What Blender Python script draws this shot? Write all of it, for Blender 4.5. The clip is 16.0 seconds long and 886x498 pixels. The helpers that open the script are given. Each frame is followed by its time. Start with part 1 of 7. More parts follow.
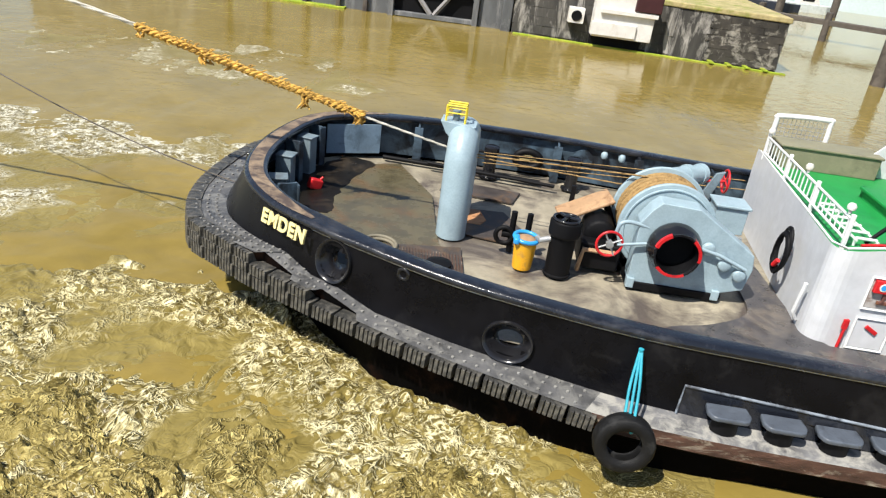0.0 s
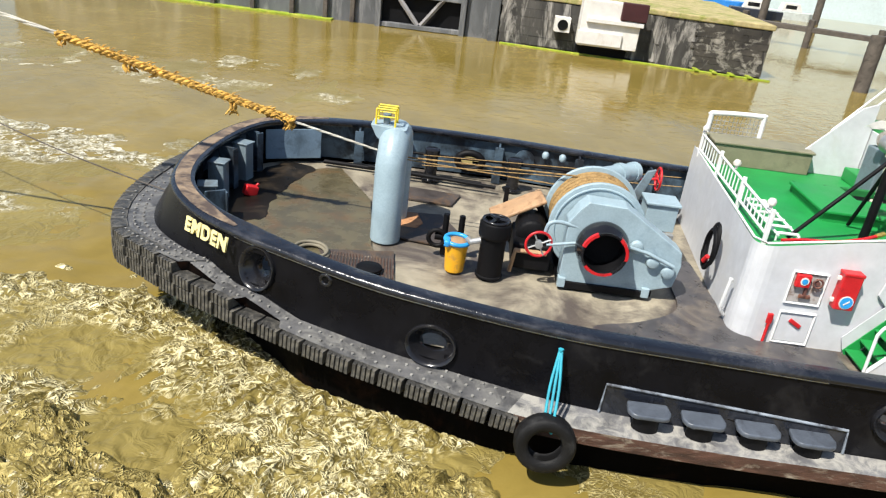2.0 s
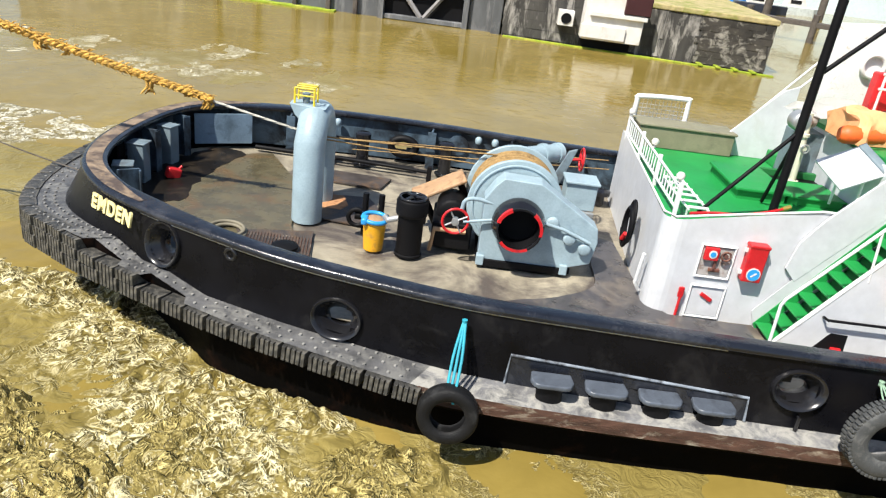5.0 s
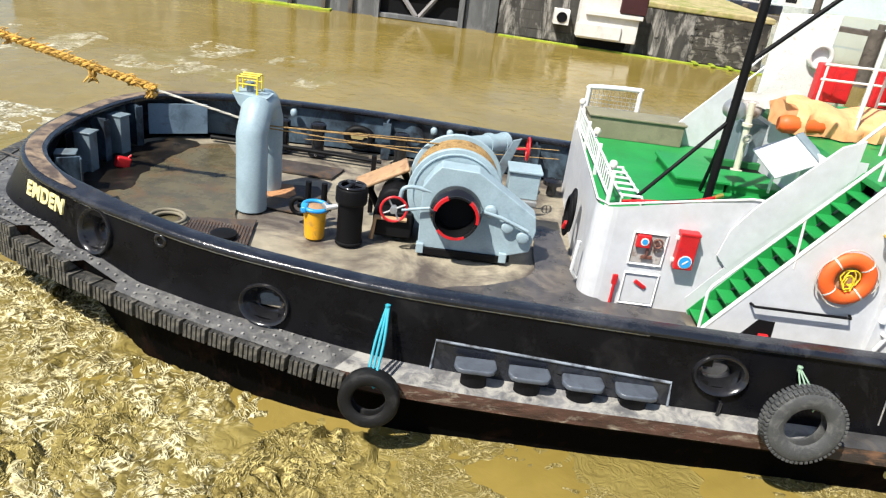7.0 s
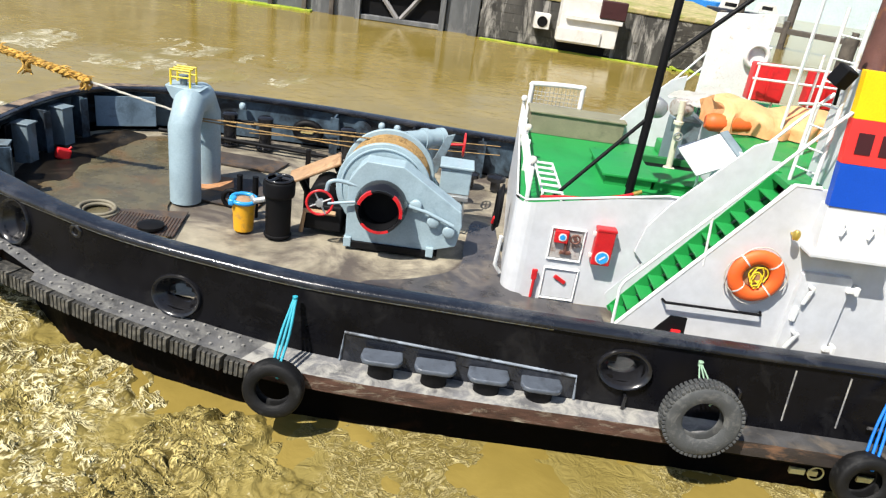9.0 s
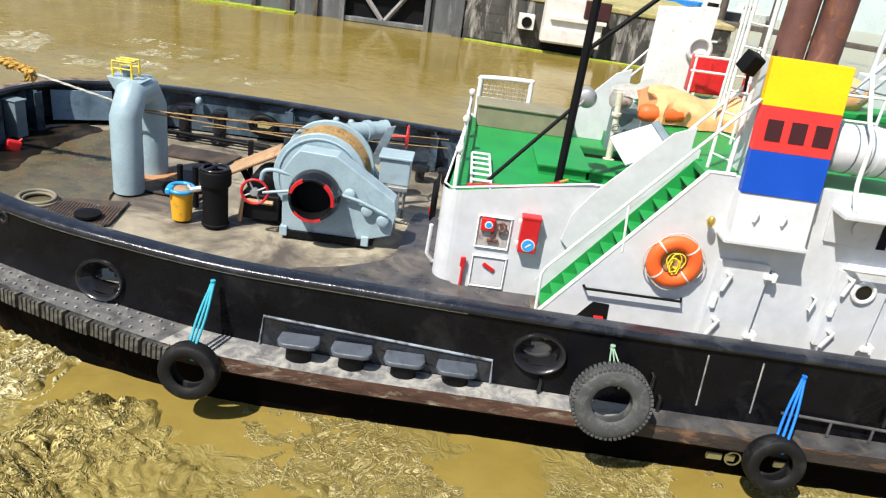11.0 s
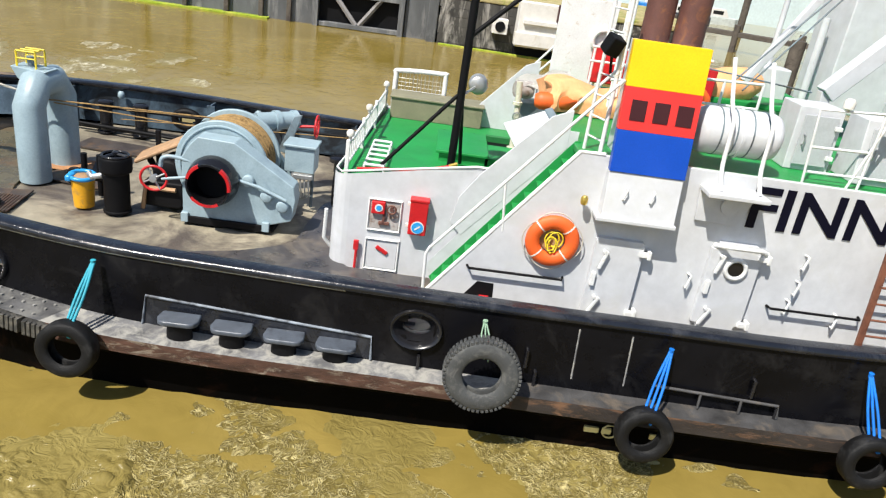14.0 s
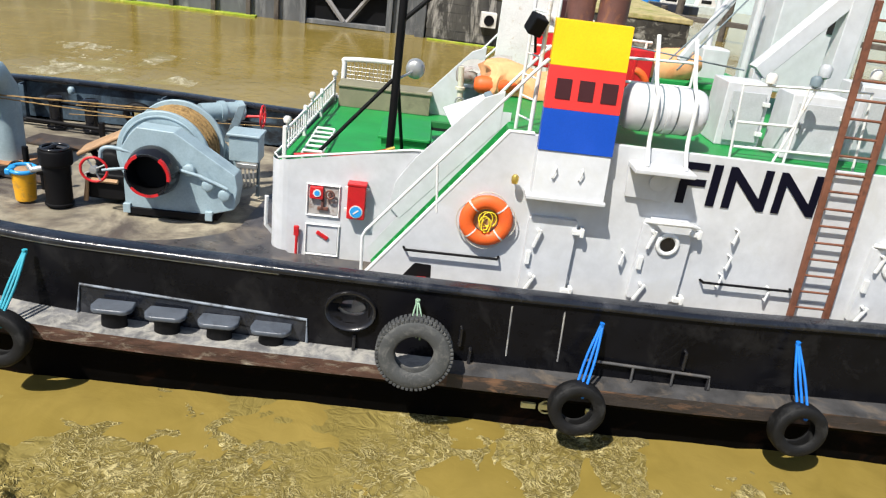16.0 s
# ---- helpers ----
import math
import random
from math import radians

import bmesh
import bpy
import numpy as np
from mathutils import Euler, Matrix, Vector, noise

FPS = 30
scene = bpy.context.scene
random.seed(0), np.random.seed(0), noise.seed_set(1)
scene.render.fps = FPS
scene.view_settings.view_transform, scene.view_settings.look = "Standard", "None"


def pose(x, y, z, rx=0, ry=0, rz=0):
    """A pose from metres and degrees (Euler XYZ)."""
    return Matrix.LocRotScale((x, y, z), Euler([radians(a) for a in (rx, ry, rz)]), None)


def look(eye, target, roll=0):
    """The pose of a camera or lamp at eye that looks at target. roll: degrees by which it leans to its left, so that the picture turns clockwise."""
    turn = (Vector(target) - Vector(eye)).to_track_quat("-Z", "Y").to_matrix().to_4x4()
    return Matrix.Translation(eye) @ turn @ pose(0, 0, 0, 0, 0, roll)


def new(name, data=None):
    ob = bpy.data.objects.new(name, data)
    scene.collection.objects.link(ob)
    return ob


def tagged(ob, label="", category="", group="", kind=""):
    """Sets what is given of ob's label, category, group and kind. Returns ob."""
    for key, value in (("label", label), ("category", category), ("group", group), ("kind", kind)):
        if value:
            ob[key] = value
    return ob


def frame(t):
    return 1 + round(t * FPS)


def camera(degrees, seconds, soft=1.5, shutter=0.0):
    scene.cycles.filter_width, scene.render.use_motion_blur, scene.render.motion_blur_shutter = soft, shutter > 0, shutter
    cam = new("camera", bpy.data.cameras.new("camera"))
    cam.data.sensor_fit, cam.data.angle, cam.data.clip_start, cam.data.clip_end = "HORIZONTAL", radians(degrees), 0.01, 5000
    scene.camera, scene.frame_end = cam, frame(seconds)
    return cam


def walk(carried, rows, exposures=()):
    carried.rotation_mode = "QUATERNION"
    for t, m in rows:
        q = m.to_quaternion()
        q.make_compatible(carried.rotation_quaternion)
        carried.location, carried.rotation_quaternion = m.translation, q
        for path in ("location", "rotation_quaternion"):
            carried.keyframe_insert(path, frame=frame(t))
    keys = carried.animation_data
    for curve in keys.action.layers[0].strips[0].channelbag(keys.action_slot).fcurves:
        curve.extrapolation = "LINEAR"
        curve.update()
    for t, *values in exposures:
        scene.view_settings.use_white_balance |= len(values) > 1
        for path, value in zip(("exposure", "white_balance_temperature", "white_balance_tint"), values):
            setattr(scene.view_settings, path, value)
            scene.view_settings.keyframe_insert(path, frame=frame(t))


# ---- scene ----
cam = camera(63.6, 16.0, soft=1.25)
EYE = (0.0, 0.0, 6.2)
# seconds, turn of the held camera
HELD = [
    (0, 64.65, -6.74, 4.95),
    (0.5, 64.90, -7.04, 4.83),
    (1, 65.28, -6.62, 4.30),
    (1.5, 65.44, -6.40, 4.07),
    (2, 65.53, -6.39, 3.89),
    (2.5, 65.47, -6.64, 3.75),
    (3, 65.35, -6.73, 3.79),
    (3.5, 65.20, -6.97, 4.07),
    (4, 65.10, -6.93, 4.14),
    (6.5, 64.86, -6.58, 4.08),
    (7, 64.91, -6.79, 3.85),
    (7.5, 64.97, -6.90, 3.48),
    (8, 65.06, -7.05, 3.10),
    (8.5, 65.16, -7.31, 2.84),
    (9, 65.28, -7.68, 2.49),
    (11.5, 65.63, -7.47, 0.92),
    (12, 65.81, -7.37, 0.53),
    (12.5, 66.03, -7.25, 0.22),
    (13, 66.12, -7.28, -0.18),
    (13.5, 66.16, -7.43, -0.50),
    (14, 66.14, -7.66, -0.74),
    (14.5, 66.00, -7.72, -1.13),
    (15, 65.90, -7.30, -1.28),
    (15.5, 65.90, -7.06, -1.43),
    (16, 65.90, -6.71, -1.73),
]
walk(cam, [(t, pose(*EYE, rx, ry, rz)) for t, rx, ry, rz in HELD], exposures=[(0, 0.6), (0.5, 0.65), (2.5, 0.58), (4, 0.71), (9, 0.68), (12, 0.58), (16, 0.46)])
# seconds, place and turn of the tug: it backs slowly across the basin, swinging and heeling a little
TUG = [
    (0, 2.498, 10.246, 1.211, -0.14, 0.13, -1.38),
    (0.5, 2.271, 10.244, 1.218, -0.28, 0.12, -1.27),
    (1, 2.023, 10.249, 1.228, -0.15, 0.18, -0.97),
    (1.5, 1.806, 10.240, 1.228, 0.10, 0.13, -0.66),
    (2, 1.569, 10.221, 1.216, 0.37, -0.02, -0.23),
    (2.5, 1.339, 10.193, 1.212, 0.57, -0.04, 0.27),
    (3, 1.105, 10.187, 1.215, 0.72, 0.06, 0.66),
    (3.5, 0.908, 10.176, 1.239, 0.45, -0.08, 1.03),
    (4, 0.677, 10.184, 1.261, -0.09, -0.06, 1.53),
    (6.5, -0.411, 10.272, 1.326, -1.12, 0.18, 1.95),
    (7, -0.656, 10.289, 1.320, -0.55, 0.15, 1.79),
    (7.5, -0.858, 10.311, 1.308, -0.19, 0.13, 1.57),
    (8, -1.098, 10.340, 1.309, 0.15, 0.14, 1.15),
    (8.5, -1.295, 10.378, 1.302, 0.25, -0.01, 0.70),
    (9, -1.505, 10.416, 1.289, 0.09, -0.17, 0.30),
    (11.5, -2.563, 10.701, 1.305, 0.01, -0.18, -1.62),
    (12, -2.778, 10.769, 1.294, 0.18, -0.21, -1.79),
    (12.5, -3.000, 10.830, 1.301, 0.28, -0.16, -1.96),
    (13, -3.215, 10.884, 1.303, -0.01, -0.07, -2.04),
    (13.5, -3.414, 10.950, 1.322, -0.15, -0.07, -2.12),
    (14, -3.628, 10.994, 1.345, -0.31, -0.06, -2.07),
    (14.5, -3.810, 11.031, 1.350, -0.39, -0.06, -2.07),
    (15, -4.035, 11.066, 1.363, -0.38, -0.01, -1.87),
    (15.5, -4.246, 11.095, 1.368, -0.52, -0.01, -1.71),
    (16, -4.462, 11.137, 1.379, -0.53, -0.01, -1.63),
]

# ---- world and light ----
SUN_FROM = Vector((-0.46, -0.52, 1.0)).normalized()
world = bpy.data.worlds.new("sky")
scene.world = world
world.use_nodes = True
wn = world.node_tree
sky = wn.nodes.new("ShaderNodeTexSky")
sky.sky_type = "NISHITA"
sky.sun_disc = False
sky.sun_elevation = math.asin(SUN_FROM.z)
sky.sun_rotation = math.atan2(SUN_FROM.x, SUN_FROM.y)
wn.links.new(sky.outputs[0], wn.nodes["Background"].inputs[0])
wn.nodes["Background"].inputs[1].default_value = 0.092
sun = new("sun", bpy.data.lights.new("sun", "SUN"))
sun.data.energy = 5.0
sun.data.angle = radians(0.5)
sun.data.color = (1.0, 0.95, 0.86)
sun.matrix_world = look(SUN_FROM * 50, (0, 0, 0))


# ---- materials ----
def node(nt, kind, **values):
    n = nt.nodes.new(kind)
    for k, v in values.items():
        n.inputs[k].default_value = v
    return n


def ramp(nt, src, a, b, ca=(0, 0, 0, 1), cb=(1, 1, 1, 1)):
    r = nt.nodes.new("ShaderNodeValToRGB")
    r.color_ramp.elements[0].position, r.color_ramp.elements[1].position = a, b
    r.color_ramp.elements[0].color, r.color_ramp.elements[1].color = ca, cb
    nt.links.new(src, r.inputs[0])
    return r.outputs[0]


def mix(nt, fac, a, b, how="MIX"):
    m = nt.nodes.new("ShaderNodeMix")
    m.data_type, m.blend_type = "RGBA", how
    for socket, v in ((m.inputs[0], fac), (m.inputs[6], a), (m.inputs[7], b)):
        if hasattr(v, "is_output"):
            nt.links.new(v, socket)
        elif socket == m.inputs[0]:
            socket.default_value = v
        else:
            socket.default_value = (*v, 1)
    return m.outputs[2]


def mat(name, col, rough=0.5, metal=0.0, var=0.2, scale=2.5, bump=0.15, bscale=45.0, stain=None, amount=0.0, sscale=1.6,
        stretch=(1, 1, 1), each=False, coat=0.0, spec=0.5, placed=False):
    """Paint or plain stuff with grain, blotches, a stain colour in patches and fine relief."""
    m = bpy.data.materials.new(name)
    m.use_nodes = True
    nt = m.node_tree
    b = nt.nodes["Principled BSDF"]
    tc = nt.nodes.new("ShaderNodeTexCoord")
    mp = nt.nodes.new("ShaderNodeMapping")
    mp.inputs["Scale"].default_value = stretch
    geo = nt.nodes.new("ShaderNodeNewGeometry")
    nt.links.new(geo.outputs["Position"] if placed else tc.outputs["Object"], mp.inputs[0])
    big = node(nt, "ShaderNodeTexNoise", Scale=scale, Detail=6, Roughness=0.62)
    fine = node(nt, "ShaderNodeTexNoise", Scale=bscale, Detail=5, Roughness=0.6)
    for n in (big, fine):
        nt.links.new(mp.outputs[0], n.inputs["Vector"])
    lo, hi = [c * (1 - var) for c in col], [min(1, c * (1 + var)) for c in col]
    c = ramp(nt, big.outputs[0], 0.3, 0.7, (*lo, 1), (*hi, 1))
    if each:
        oi = nt.nodes.new("ShaderNodeObjectInfo")
        c = mix(nt, 0.35, c, ramp(nt, oi.outputs["Random"], 0, 1, (0.25, 0.25, 0.25, 1), (1, 1, 1, 1)), "MULTIPLY")
    c = mix(nt, 0.25, c, ramp(nt, fine.outputs[0], 0.3, 0.7, (0.45, 0.45, 0.45, 1), (1, 1, 1, 1)), "MULTIPLY")
    if stain:
        st = node(nt, "ShaderNodeTexNoise", Scale=sscale, Detail=9, Roughness=0.7, Distortion=0.6)
        nt.links.new(mp.outputs[0], st.inputs["Vector"])
        c = mix(nt, ramp(nt, st.outputs[0], 0.62 - 0.25 * amount, 0.74 - 0.2 * amount), c, stain)
    nt.links.new(c, b.inputs["Base Color"])
    r = ramp(nt, big.outputs[0], 0.25, 0.75, (max(0.03, rough - 0.12),) * 3 + (1,), (min(1, rough + 0.14),) * 3 + (1,))
    nt.links.new(r, b.inputs["Roughness"])
    b.inputs["Metallic"].default_value = metal
    b.inputs["Coat Weight"].default_value = coat
    b.inputs["Specular IOR Level"].default_value = spec
    bp = node(nt, "ShaderNodeBump", Strength=bump, Distance=0.02)
    nt.links.new(fine.outputs[0], bp.inputs["Height"])
    nt.links.new(bp.outputs[0], b.inputs["Normal"])
    return m


RUST = (0.14, 0.055, 0.02)
BLACK = mat("hull_black", (0.0042, 0.0042, 0.0056), 0.26, spec=0.14, var=0.5, scale=1.2, bump=0.07, bscale=5, stain=(0.013, 0.0128, 0.0138), amount=0.3, sscale=1.4)
SHELFMID = mat("shelf_stern", (0.085, 0.085, 0.087), 0.5, var=0.5, bump=0.4, bscale=26, stain=(0.16, 0.158, 0.15), amount=0.6, sscale=4)
STUD = mat("stud_pale", (0.24, 0.235, 0.22), 0.5, var=0.4, bump=0.2)
SHELFDARK = mat("shelf_dark", (0.055, 0.054, 0.055), 0.5, var=0.5, bump=0.35, bscale=26, stain=(0.12, 0.1, 0.08), amount=0.45, sscale=2.2)
BELTDARK = mat("belt_dark", (0.03, 0.023, 0.02), 0.7, var=0.5, bump=0.4, bscale=20, stain=(0.17, 0.09, 0.05), amount=0.4, sscale=2.6, stretch=(0.6, 2, 2))
RAIL = mat("rail_black", (0.011, 0.013, 0.019), 0.2, bump=0.25, bscale=18, stain=(0.035, 0.037, 0.044), amount=0.45, sscale=1.8)
RAILWORN = mat("rail_worn", (0.26, 0.19, 0.125), 0.6, bump=0.3, bscale=24, stain=(0.07, 0.05, 0.04), amount=0.8, sscale=3)
SHELF = mat("shelf_grey", (0.16, 0.16, 0.165), 0.6, var=0.45, bump=0.4, bscale=26, stain=(0.34, 0.33, 0.3), amount=0.75, sscale=3.5)
BELT = mat("belt_timber", (0.075, 0.036, 0.024), 0.75, var=0.6, scale=4, bump=0.5, bscale=20, stain=(0.3, 0.26, 0.2), amount=0.4, sscale=3.5, stretch=(0.6, 2, 2))
HULLLOW = mat("hull_low", (0.0022, 0.002, 0.002), 0.7, spec=0.03, var=0.4, bump=0.3, bscale=12, stain=(0.012, 0.006, 0.004), amount=0.4)
RUBBER = mat("rubber", (0.007, 0.007, 0.0075), 0.6, spec=0.25, var=0.4, bump=0.4, bscale=60, stain=(0.03, 0.03, 0.03), amount=0.35, sscale=5)
FENDER = mat("fender_rubber", (0.046, 0.045, 0.042), 0.5, var=0.45, bump=0.4, bscale=50, stain=(0.12, 0.112, 0.095), amount=0.7, sscale=6, each=True)
TREAD = mat("truck_rubber", (0.055, 0.058, 0.059), 0.75, var=0.35, bump=0.4, bscale=55, stain=(0.11, 0.11, 0.105), amount=0.45, sscale=6)
DECK = mat("deck_steel", (0.31, 0.275, 0.205), 0.5, var=0.45, scale=1.1, bump=0.35, bscale=60, stain=(0.085, 0.07, 0.06), amount=0.68, sscale=0.7, spec=0.4)
DECKWET = mat("deck_wet", (0.1, 0.086, 0.05), 0.26, spec=0.4, var=0.35, bump=0.05, bscale=30, stain=(0.12, 0.075, 0.035), amount=0.45, sscale=0.9)
WETBLUE = mat("damp_deck", (0.06, 0.056, 0.058), 0.3, spec=0.5, var=0.5, bump=0.12, bscale=30, stain=(0.14, 0.12, 0.1), amount=0.45, sscale=1.3)
WETSHADE = mat("wet_shade", (0.011, 0.009, 0.007), 0.35, spec=0.12, var=0.4, bump=0.03, bscale=20, stain=(0.04, 0.03, 0.02), amount=0.4, sscale=1.2)
DECKDARK = mat("deck_dark", (0.055, 0.045, 0.04), 0.6, var=0.4, bump=0.3, bscale=60, stain=(0.12, 0.07, 0.035), amount=0.5)
INNER = mat("bulwark_grey_blue", (0.075, 0.115, 0.155), 0.5, var=0.35, bump=0.2, bscale=30, stain=(0.014, 0.017, 0.022), amount=0.8, sscale=1.1, spec=0.3)
PANEL = mat("panel_blue_grey", (0.17, 0.25, 0.33), 0.5, var=0.2, bump=0.2, bscale=30, stain=(0.08, 0.12, 0.16), amount=0.4, sscale=2)
BOLL = mat("bollard_grey", (0.085, 0.1, 0.125), 0.34, var=0.3, bump=0.2, bscale=30, stain=(0.05, 0.058, 0.072), amount=0.4, sscale=5)
PALELINE = mat("chipped_edge", (0.2, 0.23, 0.27), 0.5, var=0.5, bump=0.3, stain=(0.03, 0.03, 0.035), amount=0.6, sscale=4)
GREYB = mat("winch_blue_grey", (0.31, 0.41, 0.46), 0.42, var=0.12, bump=0.1, bscale=35, stain=(0.23, 0.31, 0.36), amount=0.35, sscale=3)
GREYD = mat("winch_dark_grey", (0.16, 0.21, 0.24), 0.5, var=0.2, bump=0.15, stain=(0.08, 0.08, 0.08), amount=0.5)
WHITE = mat("white_paint", (0.6, 0.615, 0.64), 0.36, var=0.06, scale=1.2, bump=0.16, bscale=5, stain=(0.55, 0.56, 0.56), amount=0.35, sscale=1.2)
WHITE2 = mat("white_rail_paint", (0.76, 0.77, 0.76), 0.4, var=0.08, bump=0.05, stain=(0.5, 0.42, 0.32), amount=0.15, sscale=6)
GREEN = mat("green_deck", (0.012, 0.255, 0.055), 0.5, var=0.12, scale=1.6, bump=0.12, bscale=50, stain=(0.012, 0.2, 0.042), amount=0.4, sscale=1.8)
GREEND = mat("green_dark", (0.012, 0.15, 0.035), 0.55, var=0.2, bump=0.15)
OLIVE = mat("locker_olive", (0.23, 0.215, 0.14), 0.6, var=0.15, bump=0.15, stain=(0.15, 0.14, 0.09), amount=0.4)
RED = mat("red_paint", (0.58, 0.016, 0.02), 0.4, var=0.15, bump=0.08, stain=(0.35, 0.015, 0.02), amount=0.3, sscale=6)
ORANGE = mat("buoy_orange", (0.85, 0.13, 0.02), 0.55, var=0.1, bump=0.15, bscale=60, stain=(0.7, 0.11, 0.03), amount=0.4, sscale=7)
TARP = mat("tarp_orange", (0.85, 0.42, 0.19), 0.75, var=0.12, bump=0.3, bscale=9, stain=(0.72, 0.3, 0.12), amount=0.5, sscale=3)
YELLOW = mat("yellow_paint", (0.8, 0.62, 0.03), 0.5, var=0.12, bump=0.1, stain=(0.5, 0.37, 0.06), amount=0.3, sscale=8)
BUCKETY = mat("bucket_yellow", (0.8, 0.4, 0.015), 0.42, var=0.1, bump=0.05, stain=(0.45, 0.24, 0.05), amount=0.3, sscale=7)
FLAGY = mat("funnel_yellow", (0.9, 0.56, 0.0), 0.42, var=0.05, bump=0.05)
FLAGR = mat("funnel_red", (0.78, 0.035, 0.03), 0.42, var=0.06, bump=0.05)
FLAGB = mat("funnel_blue", (0.0, 0.06, 0.44), 0.42, var=0.06, bump=0.05)
LETTERD = mat("letter_dark", (0.045, 0.006, 0.008), 0.45, var=0.1, bump=0.03)
LETTERN = mat("letter_navy", (0.003, 0.003, 0.012), 0.5, spec=0.15, var=0.1, bump=0.03)
LETTERY = mat("letter_cream", (0.82, 0.72, 0.33), 0.5, var=0.12, bump=0.1, stain=(0.45, 0.4, 0.22), amount=0.3, sscale=9)
BLUEP = mat("blue_plastic", (0.03, 0.32, 0.72), 0.35, var=0.15, bump=0.1)
CYAN = mat("strap_cyan", (0.025, 0.33, 0.43), 0.6, var=0.25, bump=0.4, bscale=90)
BLUES = mat("strap_blue", (0.002, 0.17, 0.66), 0.6, var=0.25, bump=0.4, bscale=90)
PALE = mat("cord_pale", (0.26, 0.4, 0.28), 0.7, var=0.2, bump=0.4, bscale=90)
ROPEY = mat("rope_yellow", (0.68, 0.4, 0.08), 0.85, var=0.45, scale=9, bump=0.8, bscale=70, stain=(0.2, 0.1, 0.02), amount=0.55, sscale=11)
ROPEB = mat("rope_brown", (0.36, 0.23, 0.09), 0.85, var=0.35, scale=9, bump=0.7, bscale=70, stain=(0.16, 0.095, 0.035), amount=0.5, sscale=9)
ROPEW = mat("rope_white", (0.55, 0.53, 0.46), 0.85, var=0.25, bump=0.6, bscale=80)
LEATHER = mat("tan_board", (0.42, 0.26, 0.14), 0.6, var=0.2, bump=0.2, stain=(0.25, 0.14, 0.07), amount=0.4, sscale=4)
RUSTY = mat("rust", (0.4, 0.2, 0.09), 0.8, var=0.3, bump=0.4, stain=RUST, amount=0.4, sscale=4)
PIPE = mat("exhaust_brown", (0.13, 0.055, 0.045), 0.6, var=0.3, bump=0.2, stain=(0.25, 0.1, 0.04), amount=0.4, sscale=4)
LADDER = mat("ladder_brown", (0.19, 0.072, 0.04), 0.6, var=0.25, bump=0.25, stain=(0.1, 0.04, 0.024), amount=0.5, sscale=7)
STEEL = mat("steel", (0.45, 0.46, 0.46), 0.4, 0.6, var=0.2, bump=0.2)
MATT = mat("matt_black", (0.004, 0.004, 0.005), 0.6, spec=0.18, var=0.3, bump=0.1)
GLOSS = mat("gloss_black", (0.012, 0.012, 0.014), 0.2, var=0.3, bump=0.04)
GREYBOX = mat("hydrant_grey", (0.42, 0.39, 0.37), 0.6, var=0.2, bump=0.2, stain=(0.2, 0.13, 0.1), amount=0.5, sscale=7)
CREAM = mat("cream_pipe", (0.62, 0.6, 0.48), 0.5, var=0.12, bump=0.1, stain=(0.35, 0.28, 0.18), amount=0.3, sscale=6)
BRASS = mat("brass", (0.7, 0.5, 0.12), 0.3, 0.8, var=0.15, bump=0.1)


# ---- mesh helpers ----
def soften(me, limit=0.62):
    """Smooth shading that keeps large faces flat: each corner's normal leans to the larger of the faces that meet gently there."""
    me.shade_smooth()
    faces = [(p.normal.copy(), p.area, list(p.vertices)) for p in me.polygons]
    round_vert = [[] for _ in me.vertices]
    for k, (n, area, vs) in enumerate(faces):
        for v in vs:
            round_vert[v].append(k)
    out = []
    for n, area, vs in faces:
        for v in vs:
            x = y = z = 0.0
            for k in round_vert[v]:
                m, w, _ = faces[k]
                if m.x * n.x + m.y * n.y + m.z * n.z > limit:
                    x, y, z = x + m.x * w, y + m.y * w, z + m.z * w
            d = math.sqrt(x * x + y * y + z * z)
            out.append((x / d, y / d, z / d) if d > 1e-12 else (0.0, 0.0, 0.0))
    me.normals_split_custom_set(out)


def link(name, bm, material, parent=None, label="", smooth=False):
    bmesh.ops.recalc_face_normals(bm, faces=bm.faces)
    me = bpy.data.meshes.new(name)
    bm.to_mesh(me)
    bm.free()
    me.materials.append(material)
    if smooth:
        soften(me)
    ob = new(name, me)
    if parent:
        ob.parent = parent
    if label:
        tagged(ob, label)
    return ob


def part(name, bm, material, parent, label=""):
    return link(name, bm, material, parent, label, True)


def add(bm, verts, faces):
    v = [bm.verts.new(p) for p in verts]
    for f in faces:
        bm.faces.new([v[i] for i in f])
    return v


def box(bm, lo, hi, m=None, bevel=0.012):
    (x0, y0, z0), (x1, y1, z1) = lo, hi
    g = bmesh.new()
    add(g, [(x, y, z) for x in (x0, x1) for y in (y0, y1) for z in (z0, z1)],
        [(0, 1, 3, 2), (4, 6, 7, 5), (0, 4, 5, 1), (2, 3, 7, 6), (0, 2, 6, 4), (1, 5, 7, 3)])
    return into(bm, g, m, bevel)


def into(bm, g, m=None, bevel=0.0, segments=2):
    bmesh.ops.recalc_face_normals(g, faces=g.faces)
    if bevel:
        bmesh.ops.bevel(g, geom=list(g.edges), offset=bevel, segments=segments, profile=0.5, affect="EDGES", clamp_overlap=True)
    if m:
        bmesh.ops.transform(g, matrix=m, verts=g.verts)
    me = bpy.data.meshes.new("tmp")
    g.to_mesh(me)
    g.free()
    bm.from_mesh(me)
    bpy.data.meshes.remove(me)
    return bm


